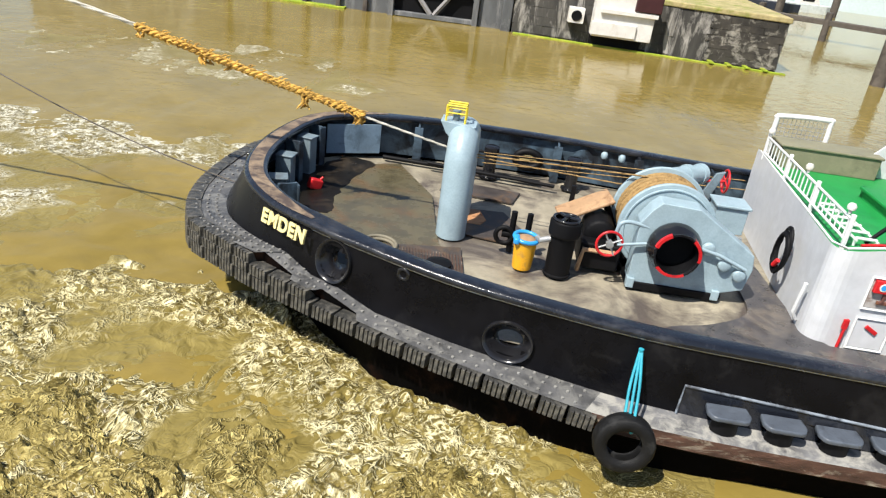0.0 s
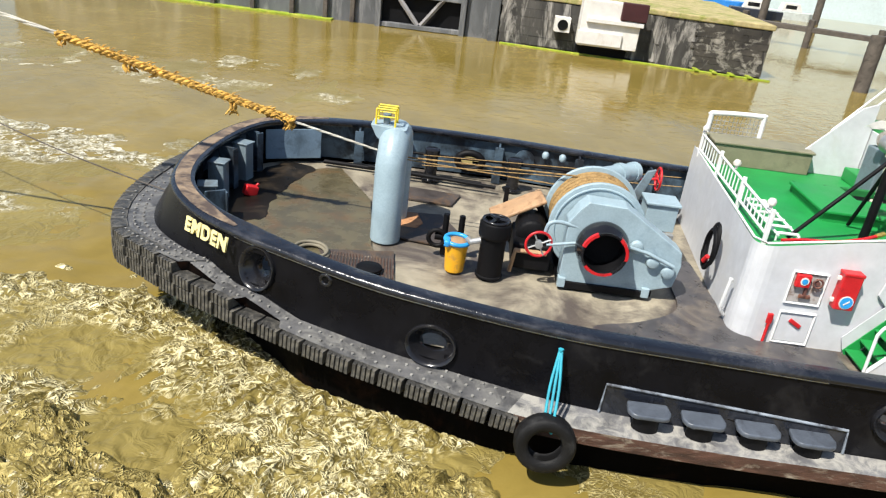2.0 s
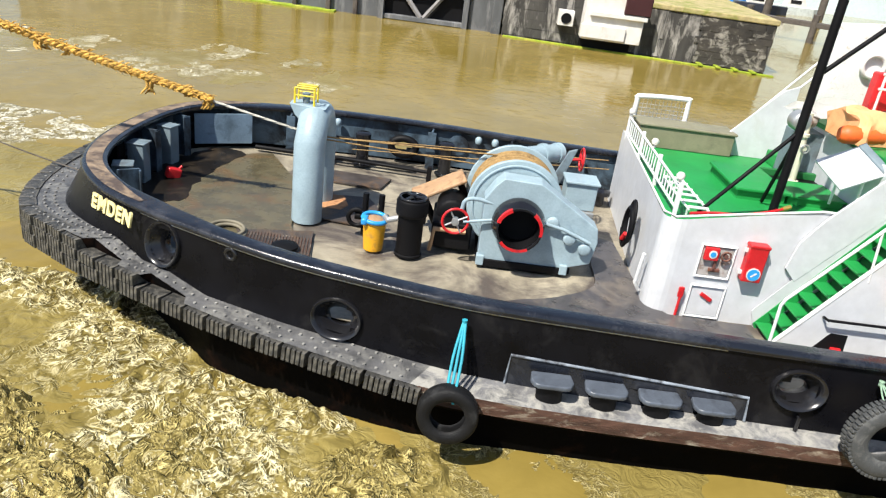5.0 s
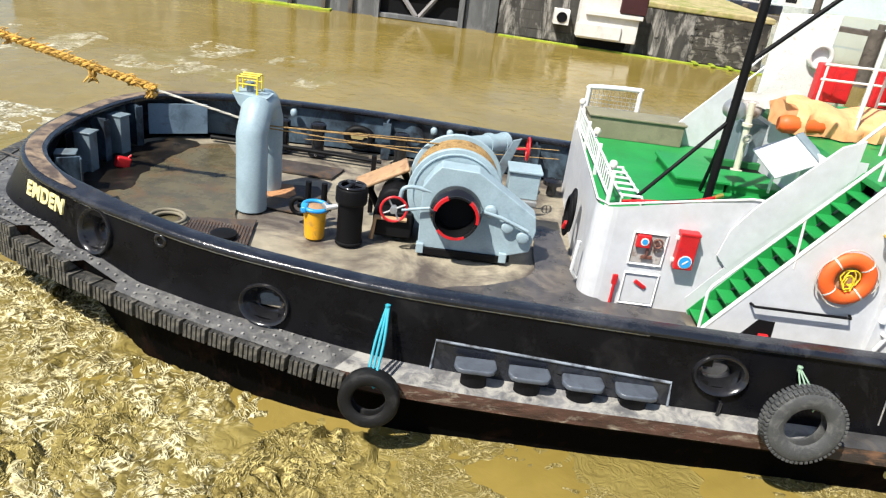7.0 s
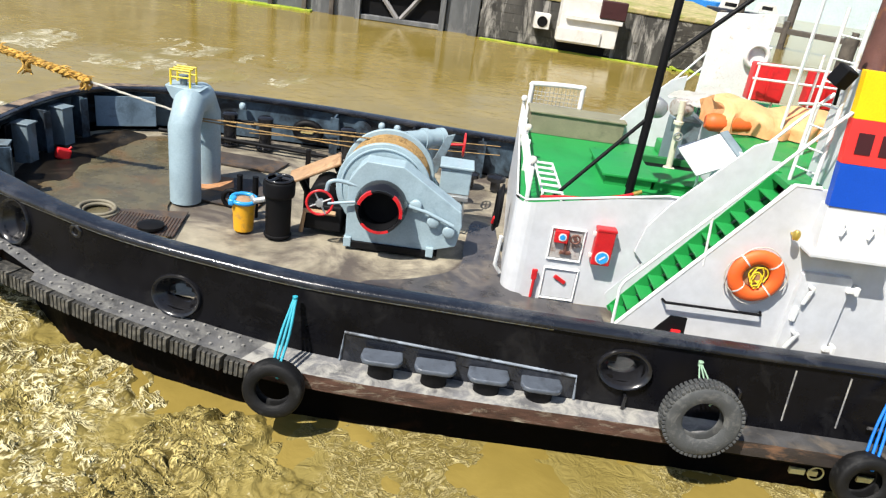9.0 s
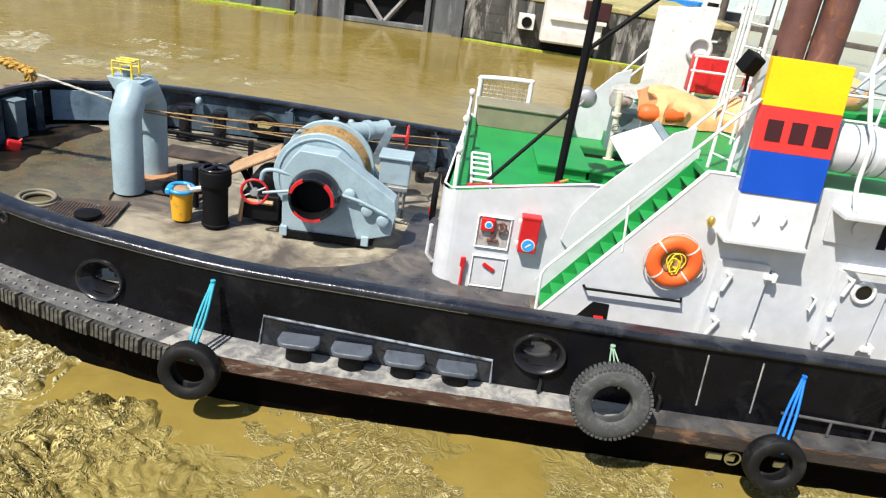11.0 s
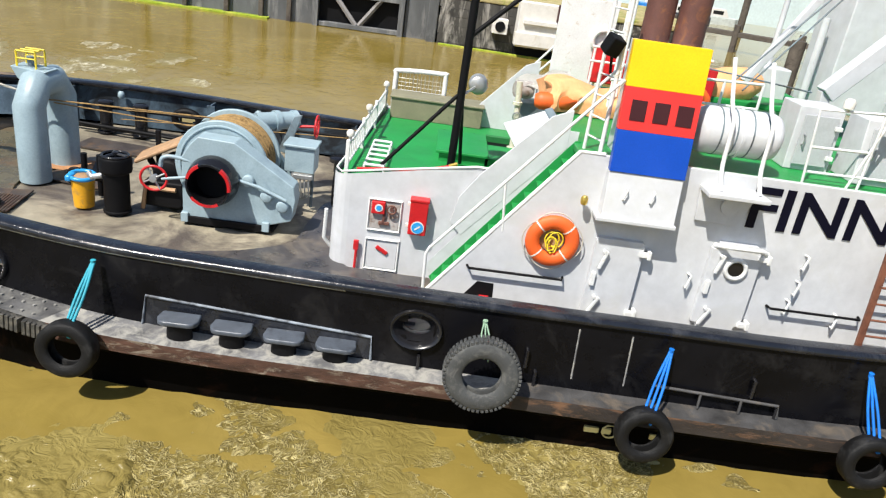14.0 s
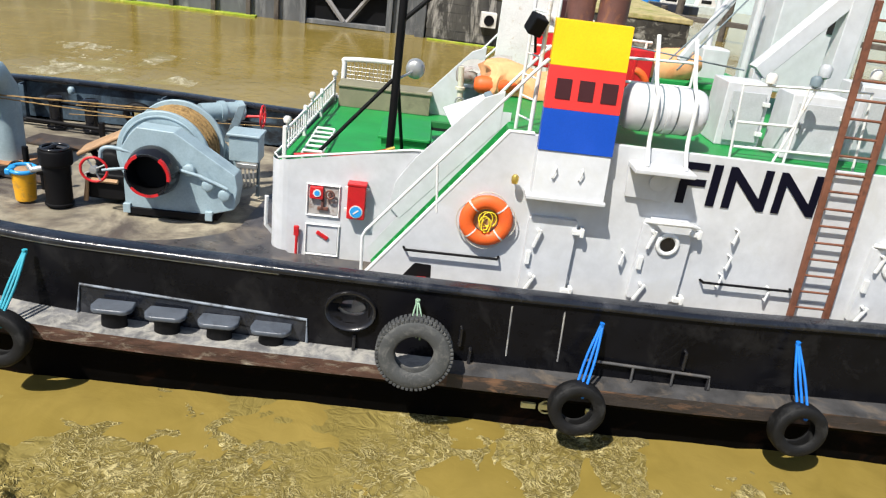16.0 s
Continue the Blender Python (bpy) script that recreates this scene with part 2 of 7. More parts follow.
def prism(bm, outline, axis, a, b, bevel=0.012):
    """A plate: an outline in the plane across axis, from a to b along it. Outline pairs: y: (x, z), z: (x, y), x: (y, z)."""
    def at(p, d):
        return (d, *p) if axis == "x" else (p[0], d, p[1]) if axis == "y" else (*p, d)
    n = len(outline)
    g = bmesh.new()
    add(g, [at(p, a) for p in outline] + [at(p, b) for p in outline],
        [tuple(range(n)), tuple(range(2 * n - 1, n - 1, -1))] + [(i, n + i, n + (i + 1) % n, (i + 1) % n) for i in range(n)])
    return into(bm, g, None, bevel)


def tube(bm, pts, r, seg=8, caps=True, closed=False):
    """A round bar along pts; r may be one radius or one a point."""
    pts = [Vector(p) for p in pts]
    n = len(pts)
    rs = r if isinstance(r, (list, tuple)) else [r] * n
    rings, side = [], None
    for i, p in enumerate(pts):
        a, b = (pts[i - 1], pts[(i + 1) % n]) if closed else (pts[max(i - 1, 0)], pts[min(i + 1, n - 1)])
        d = (b - a).normalized()
        if side is None:
            side = d.cross(Vector((0, 0, 1) if abs(d.z) < 0.9 else (1, 0, 0))).normalized()
        side = (side - d * side.dot(d)).normalized()
        up = d.cross(side)
        rings.append([bm.verts.new(p + rs[i] * (math.cos(k * math.tau / seg) * side + math.sin(k * math.tau / seg) * up)) for k in range(seg)])
    for i in range(n if closed else n - 1):
        a, b = rings[i], rings[(i + 1) % n]
        for k in range(seg):
            bm.faces.new((a[k], a[(k + 1) % seg], b[(k + 1) % seg], b[k]))
    if caps and not closed:
        bm.faces.new(rings[0][::-1])
        bm.faces.new(rings[-1])
    return bm


def lathe(bm, profile, m=None, seg=28):
    """Turns (radius, height) pairs about z; a radius of 0 closes the end."""
    g = bmesh.new()
    rings = []
    for r, z in profile:
        rings.append([g.verts.new((0, 0, z))] if r == 0 else [g.verts.new((r * math.cos(k * math.tau / seg), r * math.sin(k * math.tau / seg), z)) for k in range(seg)])
    for a, b in zip(rings, rings[1:]):
        for k in range(seg):
            q = [a[k % len(a)], a[(k + 1) % len(a)], b[(k + 1) % len(b)], b[k % len(b)]]
            q = list(dict.fromkeys(q))
            if len(q) > 2:
                g.faces.new(q)
    return into(bm, g, m)


def ring(bm, R, r, m=None, seg=36, sub=12, squash=1.0):
    g = bmesh.new()
    tube(g, [(R * math.cos(k * math.tau / seg), R * math.sin(k * math.tau / seg), 0) for k in range(seg)], r, sub, closed=True)
    if squash != 1:
        bmesh.ops.scale(g, vec=(1, squash, 1), verts=g.verts)
    return into(bm, g, m)


def spline(ctrl, per=10):
    """Points along a smooth curve through ctrl."""
    c = [Vector(p) for p in ctrl]
    c = [2 * c[0] - c[1], *c, 2 * c[-1] - c[-2]]
    out = []
    for i in range(1, len(c) - 2):
        for k in range(per):
            t = k / per
            a, b, d, e = c[i - 1:i + 3]
            out.append(0.5 * (2 * b + (d - a) * t + (2 * a - 5 * b + 4 * d - e) * t * t + (3 * b - a - 3 * d + e) * t ** 3))
    return out + [c[-2]]


def text(name, body, size, m, material, parent, depth=0.006, shear=0.0, sx=1.0, bold=0.0, label="", gap=1.0):
    cu = bpy.data.curves.new(name, "FONT")
    cu.body, cu.size, cu.extrude, cu.offset, cu.shear, cu.space_character = body, size, depth, bold, shear, gap
    tmp = new("tmp", cu)
    bpy.context.view_layer.update()
    me = bpy.data.meshes.new_from_object(tmp.evaluated_get(bpy.context.evaluated_depsgraph_get()))
    bpy.data.objects.remove(tmp)
    bpy.data.curves.remove(cu)
    me.name = name
    me.transform(m @ Matrix.Diagonal((sx, 1, 1, 1)))
    me.materials.clear()
    me.materials.append(material)
    ob = new(name, me)
    ob.parent = parent
    if label:
        tagged(ob, label)
    return ob


RIDERS = []


def rider(name, x, y, z, rx=0, ry=0, rz=0):
    """A thing that rides on the tug: an Empty at its base, placed in the tug's space."""
    ob = new(name)
    ob.empty_display_size = 0.2
    RIDERS.append((ob, pose(x, y, z, rx, ry, rz)))
    return ob


def tug_pose(i):
    return pose(*TUG[i][1:])


YSIDE = pose(0, 0, 0, 90)      # turns a lathe's z axis to -y
XSIDE = pose(0, 0, 0, 0, 90)   # turns a lathe's z axis to +x

# ---- water ----
def smooth_noise(x, y, seed):
    """Value noise on arrays, about -1 to 1."""
    rng = np.random.RandomState(seed)
    table = rng.rand(256, 256) * 2 - 1
    xi, yi = np.floor(x).astype(int), np.floor(y).astype(int)
    u, v = x - xi, y - yi
    u, v = u * u * (3 - 2 * u), v * v * (3 - 2 * v)
    a, b = table[xi % 256, yi % 256], table[(xi + 1) % 256, yi % 256]
    c, d = table[xi % 256, (yi + 1) % 256], table[(xi + 1) % 256, (yi + 1) % 256]
    return (a * (1 - u) + b * u) * (1 - v) + (c * (1 - u) + d * u) * v


def fbm(x, y, seed, octaves=4, gain=0.5):
    total, amp = 0, 1.0
    for k in range(octaves):
        total = total + amp * smooth_noise(x * 2 ** k + 17.3 * k, y * 2 ** k + 5.1 * k, seed + k)
        amp *= gain
    return total


def sheet(name, xs, ys, height, material):
    gx, gy = np.meshgrid(xs, ys)
    gz = height(gx, gy)
    nx, ny = len(xs), len(ys)
    i = (np.arange(ny - 1)[:, None] * nx + np.arange(nx - 1)[None, :]).ravel()
    me = bpy.data.meshes.new(name)
    me.from_pydata(np.stack([gx, gy, gz], -1).reshape(-1, 3).tolist(), [], np.stack([i, i + 1, i + nx + 1, i + nx], -1).tolist())
    me.materials.append(material)
    me.shade_smooth()
    return new(name, me)


def water_material():
    m = bpy.data.materials.new("muddy_water")
    m.use_nodes = True
    nt = m.node_tree
    b = nt.nodes["Principled BSDF"]
    tc = nt.nodes.new("ShaderNodeTexCoord")
    silt = node(nt, "ShaderNodeTexNoise", Scale=0.16, Detail=5, Roughness=0.6, Distortion=1.2)
    warp = node(nt, "ShaderNodeTexNoise", Scale=1.3, Detail=4, Roughness=0.6, Distortion=1.5)
    chop = node(nt, "ShaderNodeTexNoise", Scale=1.7, Detail=5, Roughness=0.55, Distortion=0.8)
    for n in (silt, warp, chop):
        nt.links.new(tc.outputs["Object"], n.inputs["Vector"])
    c = ramp(nt, silt.outputs[0], 0.3, 0.7, (0.19, 0.138, 0.029, 1), (0.27, 0.2, 0.056, 1))
    c = mix(nt, 0.35, c, ramp(nt, warp.outputs[0], 0.35, 0.65, (0.7, 0.7, 0.66, 1), (1, 1, 1, 1)), "MULTIPLY")
    nt.links.new(c, b.inputs["Base Color"])
    b.inputs["Roughness"].default_value = 0.05
    b.inputs["Specular IOR Level"].default_value = 0.38
    b.inputs["IOR"].default_value = 1.33
    bp = node(nt, "ShaderNodeBump", Strength=0.2, Distance=0.1)
    nt.links.new(ramp(nt, silt.outputs[0], 0.32, 0.66, (0.05, 0.05, 0.05, 1), (0.32, 0.32, 0.32, 1)), bp.inputs["Strength"])
    nt.links.new(chop.outputs[0], bp.inputs["Height"])
    nt.links.new(bp.outputs[0], b.inputs["Normal"])
    return m


def band(nt, src, centre, half):
    """White where src is near centre, black away from it."""
    r = nt.nodes.new("ShaderNodeValToRGB")
    e = r.color_ramp.elements
    e[0].position, e[1].position = centre - half, centre + half
    e[0].color = e[1].color = (0, 0, 0, 1)
    e.new(centre).color = (1, 1, 1, 1)
    nt.links.new(src, r.inputs[0])
    return r.outputs[0]


def foam_material(name, tint, crease_shade, low, high, relief=0.8, size=1.0, half=0.04):
    """Stirred muddy water: squiggling cream froth, with the shade of creases beside it painted dark, where the mesh is
    stirred.
    """
    m = bpy.data.materials.new(name)
    m.use_nodes = True
    nt = m.node_tree
    b = nt.nodes["Principled BSDF"]
    tc = nt.nodes.new("ShaderNodeTexCoord")
    fine = node(nt, "ShaderNodeTexNoise", Scale=7.0 * size, Detail=4, Roughness=0.6, Distortion=1.0)
    silt = node(nt, "ShaderNodeTexNoise", Scale=0.4, Detail=5, Roughness=0.6, Distortion=1.2)
    curl = node(nt, "ShaderNodeTexNoise", Scale=2.0 * size, Detail=3, Roughness=0.58, Distortion=2.2)
    curl2 = node(nt, "ShaderNodeTexNoise", Scale=4.2 * size, Detail=2.5, Roughness=0.55, Distortion=1.9)
    for n in (fine, silt, curl, curl2):
        nt.links.new(tc.outputs["Object"], n.inputs["Vector"])
    foam, stir = nt.nodes.new("ShaderNodeAttribute"), nt.nodes.new("ShaderNodeAttribute")
    foam.attribute_name, stir.attribute_name = "foam", "stir"
    lines = mix(nt, 1.0, band(nt, curl.outputs[0], 0.5, half), band(nt, curl2.outputs[0], 0.52, half * 1.25), "LIGHTEN")
    lines = mix(nt, 1.0, lines, band(nt, curl.outputs[0], 0.61, half * 0.7), "LIGHTEN")
    lines = mix(nt, 1.0, lines, band(nt, curl2.outputs[0], 0.4, half), "LIGHTEN")
    lines = mix(nt, 1.0, lines, ramp(nt, fine.outputs[0], 0.38, 0.55), "MULTIPLY")
    lines = mix(nt, 1.0, lines, ramp(nt, stir.outputs["Fac"], 0.12, 0.6), "MULTIPLY")
    bold = mix(nt, 1.0, ramp(nt, foam.outputs["Fac"], 0.3, 0.85, (0, 0, 0, 1), (0.8, 0.8, 0.8, 1)), ramp(nt, fine.outputs[0], 0.4, 0.6), "MULTIPLY")
    strand = mix(nt, 1.0, lines, bold, "LIGHTEN")
    dark = mix(nt, 1.0, band(nt, curl.outputs[0], 0.45, 0.045), band(nt, curl2.outputs[0], 0.46, 0.06), "LIGHTEN")
    dark = mix(nt, 1.0, dark, ramp(nt, stir.outputs["Fac"], 0.1, 0.7, (0, 0, 0, 1), (0.85, 0.85, 0.85, 1)), "MULTIPLY")
    body = ramp(nt, silt.outputs[0], 0.3, 0.7, (*low, 1), (*high, 1))
    body = mix(nt, dark, body, crease_shade)
    nt.links.new(mix(nt, strand, body, tint), b.inputs["Base Color"])
    b.inputs["IOR"].default_value = 1.33
    b.inputs["Specular IOR Level"].default_value = 0.3
    nt.links.new(ramp(nt, strand, 0, 1, (0.28, 0.28, 0.28, 1), (0.85, 0.85, 0.85, 1)), b.inputs["Roughness"])
    bp = node(nt, "ShaderNodeBump", Strength=relief, Distance=0.08)
    nt.links.new(mix(nt, 0.6, curl2.outputs[0], strand, "ADD"), bp.inputs["Height"])
    nt.links.new(bp.outputs[0], b.inputs["Normal"])
    return m


WATER = water_material()
MUD = ((0.165, 0.128, 0.036), (0.24, 0.192, 0.062))
CHURN = foam_material("churned_water", (0.9, 0.81, 0.48), (0.06, 0.044, 0.01), *MUD, 0.8, 0.58, 0.034)
LUMPY = foam_material("lumpy_water", (0.68, 0.56, 0.22), (0.05, 0.036, 0.008), *MUD, 0.9, 0.62, 0.036)
STREAK = foam_material("streaked_water", (0.58, 0.49, 0.23), (0.1, 0.075, 0.02), *MUD, 0.7, 0.85, 0.024)
FLECK = foam_material("flecked_water", (0.7, 0.67, 0.54), (0.13, 0.1, 0.03), *MUD, 0.3, 0.5, 0.022)
LACE = foam_material("lacy_water", (0.76, 0.74, 0.62), (0.08, 0.06, 0.018), *MUD, 0.5, 0.6, 0.036)


def spread(lo, hi, step, far, grow=1.16):
    out, s, a = [], step, hi
    while a < far:
        s *= grow
        a += s
        out.append(a)
    s, a, low = step, lo, []
    while a > -far:
        s *= grow
        a -= s
        low.append(a)
    return np.array(low[::-1] + list(np.arange(lo, hi + step / 2, step)) + out)


def waves(x, y):
    near = np.exp(-((x / 26) ** 2 + ((y - 10) / 24) ** 2))
    return near * (0.035 * fbm(x * 0.7, y * 0.9, 3) + 0.018 * fbm(x * 2.3, y * 2.3, 11))


water = sheet("water", spread(-14, 14, 0.14, 3000), spread(2.5, 16, 0.14, 3000), waves, WATER)
tagged(water, "muddy yellow-brown harbour water with low chop", "water", kind="structure")


def smoothstep(v, a, b):
    t = np.clip((v - a) / (b - a), 0, 1)
    return t * t * (3 - 2 * t)


def near_zero(v, w):
    return np.exp(-(v / w) ** 2)


def churn(name, wide, deep, step, rise, seed, material, label, freq=1.0, cover=0.0, boil=1.0):
    """A patch of stirred water: curling froth strands and humps that sink below the still water at its rim."""
    xs, ys = np.arange(-wide, wide + step / 2, step), np.arange(-deep, deep + step / 2, step)
    gx, gy = np.meshgrid(xs, ys)
    wx = gx + 0.6 * fbm(gx * 0.55, gy * 0.55, seed + 40, 3) + 0.16 * fbm(gx * 2.3, gy * 2.3, seed + 45, 2)
    wy = gy + 0.6 * fbm(gx * 0.55 + 9, gy * 0.55, seed + 50, 3) + 0.16 * fbm(gx * 2.3 + 5, gy * 2.3, seed + 55, 2)
    n1 = fbm(wx * 1.2 * freq, wy * 1.2 * freq, seed, 4, 0.55)
    n2 = fbm(wx * 2.9 * freq, wy * 2.9 * freq, seed + 10, 3, 0.55)
    n3 = fbm(wx * 6.4 * freq, wy * 6.4 * freq, seed + 20, 2)
    edge = 1 - np.sqrt((gx / wide) ** 2 + (gy / deep) ** 2) + 0.34 * fbm(gx * 0.42, gy * 0.42, seed + 60, 4)
    keep = smoothstep(edge, 0.0, 0.34)
    patch = smoothstep(fbm(gx * 0.5, gy * 0.5, seed + 80, 3) + cover, -0.4, 0.4)
    broken = smoothstep(fbm(gx * 1.9, gy * 1.9, seed + 70, 3), -0.45, 0.35)
    strand = np.maximum(near_zero(n1, 0.06), 0.8 * near_zero(n2, 0.1) * broken) * keep * patch
    humps = np.abs(n2) * 0.75 + np.abs(n3) * 0.4 + np.abs(n1) * 0.5
    gz = -0.14 + keep * 0.13 + keep * rise * (boil * humps * (0.35 + 0.65 * patch) + 0.25 * strand + 0.1 * n3)
    ob = sheet(name, xs, ys, lambda x, y: gz, material)
    for field, values in (("foam", strand), ("stir", keep * patch)):
        ob.data.attributes.new(field, "FLOAT", "POINT").data.foreach_set("value", np.clip(values, 0, 1).astype(np.float32).ravel())
    return tagged(ob, label, "churned water", kind="stuff")


wash_stern = churn("propeller_wash", 7.2, 6.0, 0.036, 0.13, 100, CHURN, "boiling muddy propeller wash with cream foam strands", 1.0, 0.3)
wash_drift = churn("propeller_wash", 6.5, 3.6, 0.036, 0.19, 200, LUMPY, "drifting lumpy wash of brown water and froth", 1.3, 0.35, 1.2)
wash_far = churn("foam_swirl", 8.0, 6.0, 0.06, 0.05, 300, LACE, "thin foam swirls on brown water behind the stern", 0.6, -0.1, 0.6)
foam_far = churn("foam_swirl", 11.0, 4.5, 0.1, 0.03, 500, FLECK, "scattered pale foam flecks on the open basin", 0.5, -0.35, 0.5)
wash_side = churn("foam_streak", 8.5, 2.2, 0.045, 0.05, 400, STREAK, "thin foam streaks along the hull's waterline", 0.9, -0.1, 0.5)

# ---- quay across the basin ----
STONE = mat("quay_stone", (0.05, 0.044, 0.036), 0.85, var=0.7, scale=0.9, bump=0.4, bscale=6, stain=(0.3, 0.28, 0.24), amount=0.42, sscale=1.5, stretch=(1, 1, 1.2), placed=True, each=True)
STONED = mat("quay_dark_stone", (0.055, 0.052, 0.047), 0.85, var=0.8, scale=0.6, bump=0.4, bscale=6, stain=(0.36, 0.34, 0.31), amount=0.5, sscale=0.75, stretch=(1.7, 1, 0.35), placed=True, each=True)
CONCRETE = mat("quay_concrete", (0.27, 0.26, 0.26), 0.8, var=0.3, scale=0.5, bump=0.3, bscale=5, stain=(0.12, 0.11, 0.1), amount=0.6, sscale=0.7, stretch=(1, 1, 0.25))
GATE = mat("gate_steel", (0.11, 0.115, 0.12), 0.6, var=0.35, scale=0.6, bump=0.3, bscale=6, stain=(0.25, 0.25, 0.25), amount=0.5, sscale=0.8, stretch=(1, 1, 0.3))
ALGAE = mat("algae", (0.24, 0.32, 0.012), 0.8, var=0.35, bump=0.5, bscale=14, stain=(0.42, 0.42, 0.06), amount=0.5, sscale=1.5)
TIMBER = mat("old_timber", (0.1, 0.085, 0.07), 0.85, var=0.35, bump=0.5, bscale=14, stain=(0.05, 0.04, 0.035), amount=0.5)
SAND = mat("quay_top", (0.4, 0.33, 0.16), 0.9, var=0.3, bump=0.4, bscale=9, stain=(0.2, 0.22, 0.04), amount=0.6, sscale=0.8)
CLAD = mat("white_cladding", (0.72, 0.7, 0.66), 0.6, var=0.08, bump=0.1, stain=(0.55, 0.5, 0.42), amount=0.3, sscale=0.8)
PALEB = mat("pale_blue_wall", (0.6, 0.72, 0.74), 0.7, var=0.08, scale=0.3, bump=0.1, bscale=3)


def setting(name, bm, material, label, category):
    return tagged(link(name, bm, material), label, category, kind="structure")


bm = bmesh.new()
prism(bm, [(1.0, 45.6), (10.5, 44.6), (12.6, 44.1), (16.5, 43.6), (17.6, 60), (1.0, 60)], "z", -3, 2.75, 0.05)
quay = setting("quay", bm, STONED, "stained dark stone quay wall with pale lime streaks", "quay wall")
bm = bmesh.new()
prism(bm, [(0.9, 45.5), (10.5, 44.5), (12.6, 44.0), (16.6, 43.5), (17.7, 60.1), (0.9, 60.1)], "z", 2.75, 3.05, 0.06)
link("coping", bm, SAND, quay, "pale sandy coping of the quay")
bm = bmesh.new()
box(bm, (-30, 46.6, -3), (1.0, 60, 4.5), bevel=0.05)
tagged(link("lock_wall", bm, CONCRETE), "grey streaked concrete lock wall", "lock wall", kind="structure")


def course_wall(parent, p, q, z0, z1, name, material, deep=0.1, w0=0.7, w1=1.15, h=0.42, seed=1):
    """Courses of rough stones on the line p to q, each an object on one of a few shared meshes."""
    rng = random.Random(seed)
    p, q = Vector((*p, 0)), Vector((*q, 0))
    d = (q - p).normalized()
    turn = math.degrees(math.atan2(d.y, d.x))
    shapes = []
    for k in range(6):
        b = bmesh.new()
        w = w0 + (w1 - w0) * k / 5
        box(b, (0.003, -deep * rng.uniform(0.5, 1.4), 0.003), (w - 0.003, 0.06, h - 0.003), bevel=0.012)
        for v in b.verts:
            v.co += Vector((rng.uniform(-1, 1), rng.uniform(-1, 1), rng.uniform(-1, 1))) * 0.012
        bmesh.ops.recalc_face_normals(b, faces=b.faces)
        me = bpy.data.meshes.new(name)
        b.to_mesh(me)
        b.free()
        me.materials.append(material)
        shapes.append((w, me))
    z = z0
    while z + h <= z1 + 0.01:
        s = -rng.uniform(0, 0.4)
        while s < (q - p).length - 0.3:
            w, me = rng.choice(shapes)
            if s + w > (q - p).length + 0.03:
                w, me = shapes[0]
                s = min(s, (q - p).length - w)
            ob = new(name, me)
            ob.parent = parent
            ob.matrix_basis = Matrix.Translation(p + d * s + Vector((0, 0, z))) @ pose(0, 0, 0, 0, 0, turn)
            s += w
        z += h


bm = bmesh.new()
for a, b2 in (((1.1, 45.15), (16.9, 43.05)),):
    d = Vector((b2[0] - a[0], b2[1] - a[1], 0))
    box(bm, (0, -0.12, -0.1), (d.length, 0.15, 0.04), pose(a[0], a[1], 0.03, 0, 0, math.degrees(math.atan2(d.y, d.x))), 0.03)
for k in range(4):
    box(bm, (12.6 + 1.0 * k, 43.25 - 0.13 * k, 0.05), (12.85 + 1.0 * k, 44.2 - 0.13 * k, 0.16), None, 0.03)
rub = setting("rubbing_strake", bm, ALGAE, "algae-green timber strake along the quay's waterline", "timber strake")

bm = bmesh.new()
box(bm, (5.6, 43.75, 0.65), (9.05, 45.2, 3.2), bevel=0.03)
box(bm, (5.9, 43.55, 2.0), (9.2, 43.8, 2.25), bevel=0.03)
box(bm, (5.5, 43.6, 0.75), (8.1, 43.78, 1.5), bevel=0.03)
cab = tagged(link("white_hut", bm, CLAD), "white clad hut standing out from the quay wall", "hut")
bm = bmesh.new()
box(bm, (5.65, 44.75, -0.4), (9.1, 45.3, 0.64), bevel=0.03)
link("plinth", bm, MATT, cab, "black plinth")
bm = bmesh.new()
box(bm, (7.8, 43.5, 2.3), (9.3, 43.9, 3.3), bevel=0.05)
link("awning", bm, mat("dark_red", (0.045, 0.008, 0.01), 0.6), cab, "dark red awning")

bm = bmesh.new()
box(bm, (4.2, 44.4, 1.15), (5.1, 45.4, 2.0), bevel=0.02)
ac = tagged(link("air_conditioner", bm, CLAD), "white wall-mounted air conditioner unit", "air conditioner")
bm = bmesh.new()
ring(bm, 0.27, 0.04, pose(4.65, 44.38, 1.57, 90), 24, 8)
lathe(bm, [(0, 0), (0.25, 0), (0.25, 0.02), (0, 0.02)], pose(4.65, 44.39, 1.57, 90))
part("fan_grille", bm, MATT, ac)

# the lock gate, the shade of its openings painted as a black sheet
bm = bmesh.new()
box(bm, (-30, 46.3, -3), (-6.5, 46.9, 4.2), bevel=0.04)
box(bm, (-6.5, 45.95, 0.02), (-1.3, 46.5, 0.3), bevel=0.03)
box(bm, (-6.5, 45.95, 1.9), (-1.3, 46.5, 2.3), bevel=0.03)
box(bm, (-6.75, 45.8, -3), (-6.4, 46.6, 4), bevel=0.03)
box(bm, (-1.5, 45.8, -3), (-1.15, 46.6, 4), bevel=0.03)
box(bm, (-1.1, 46.1, -3), (0.55, 46.7, 4), bevel=0.03)
box(bm, (0.3, 45.5, -3), (0.9, 46.5, 4), bevel=0.05)
gate = tagged(link("lock_gate", bm, GATE), "grey steel lock gate with braced dark openings", "lock gate", kind="structure")
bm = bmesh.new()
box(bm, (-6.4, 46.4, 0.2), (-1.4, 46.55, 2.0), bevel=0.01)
link("opening", bm, MATT, gate, "black sheet painting the shade of the opening behind the braces")
bm = bmesh.new()
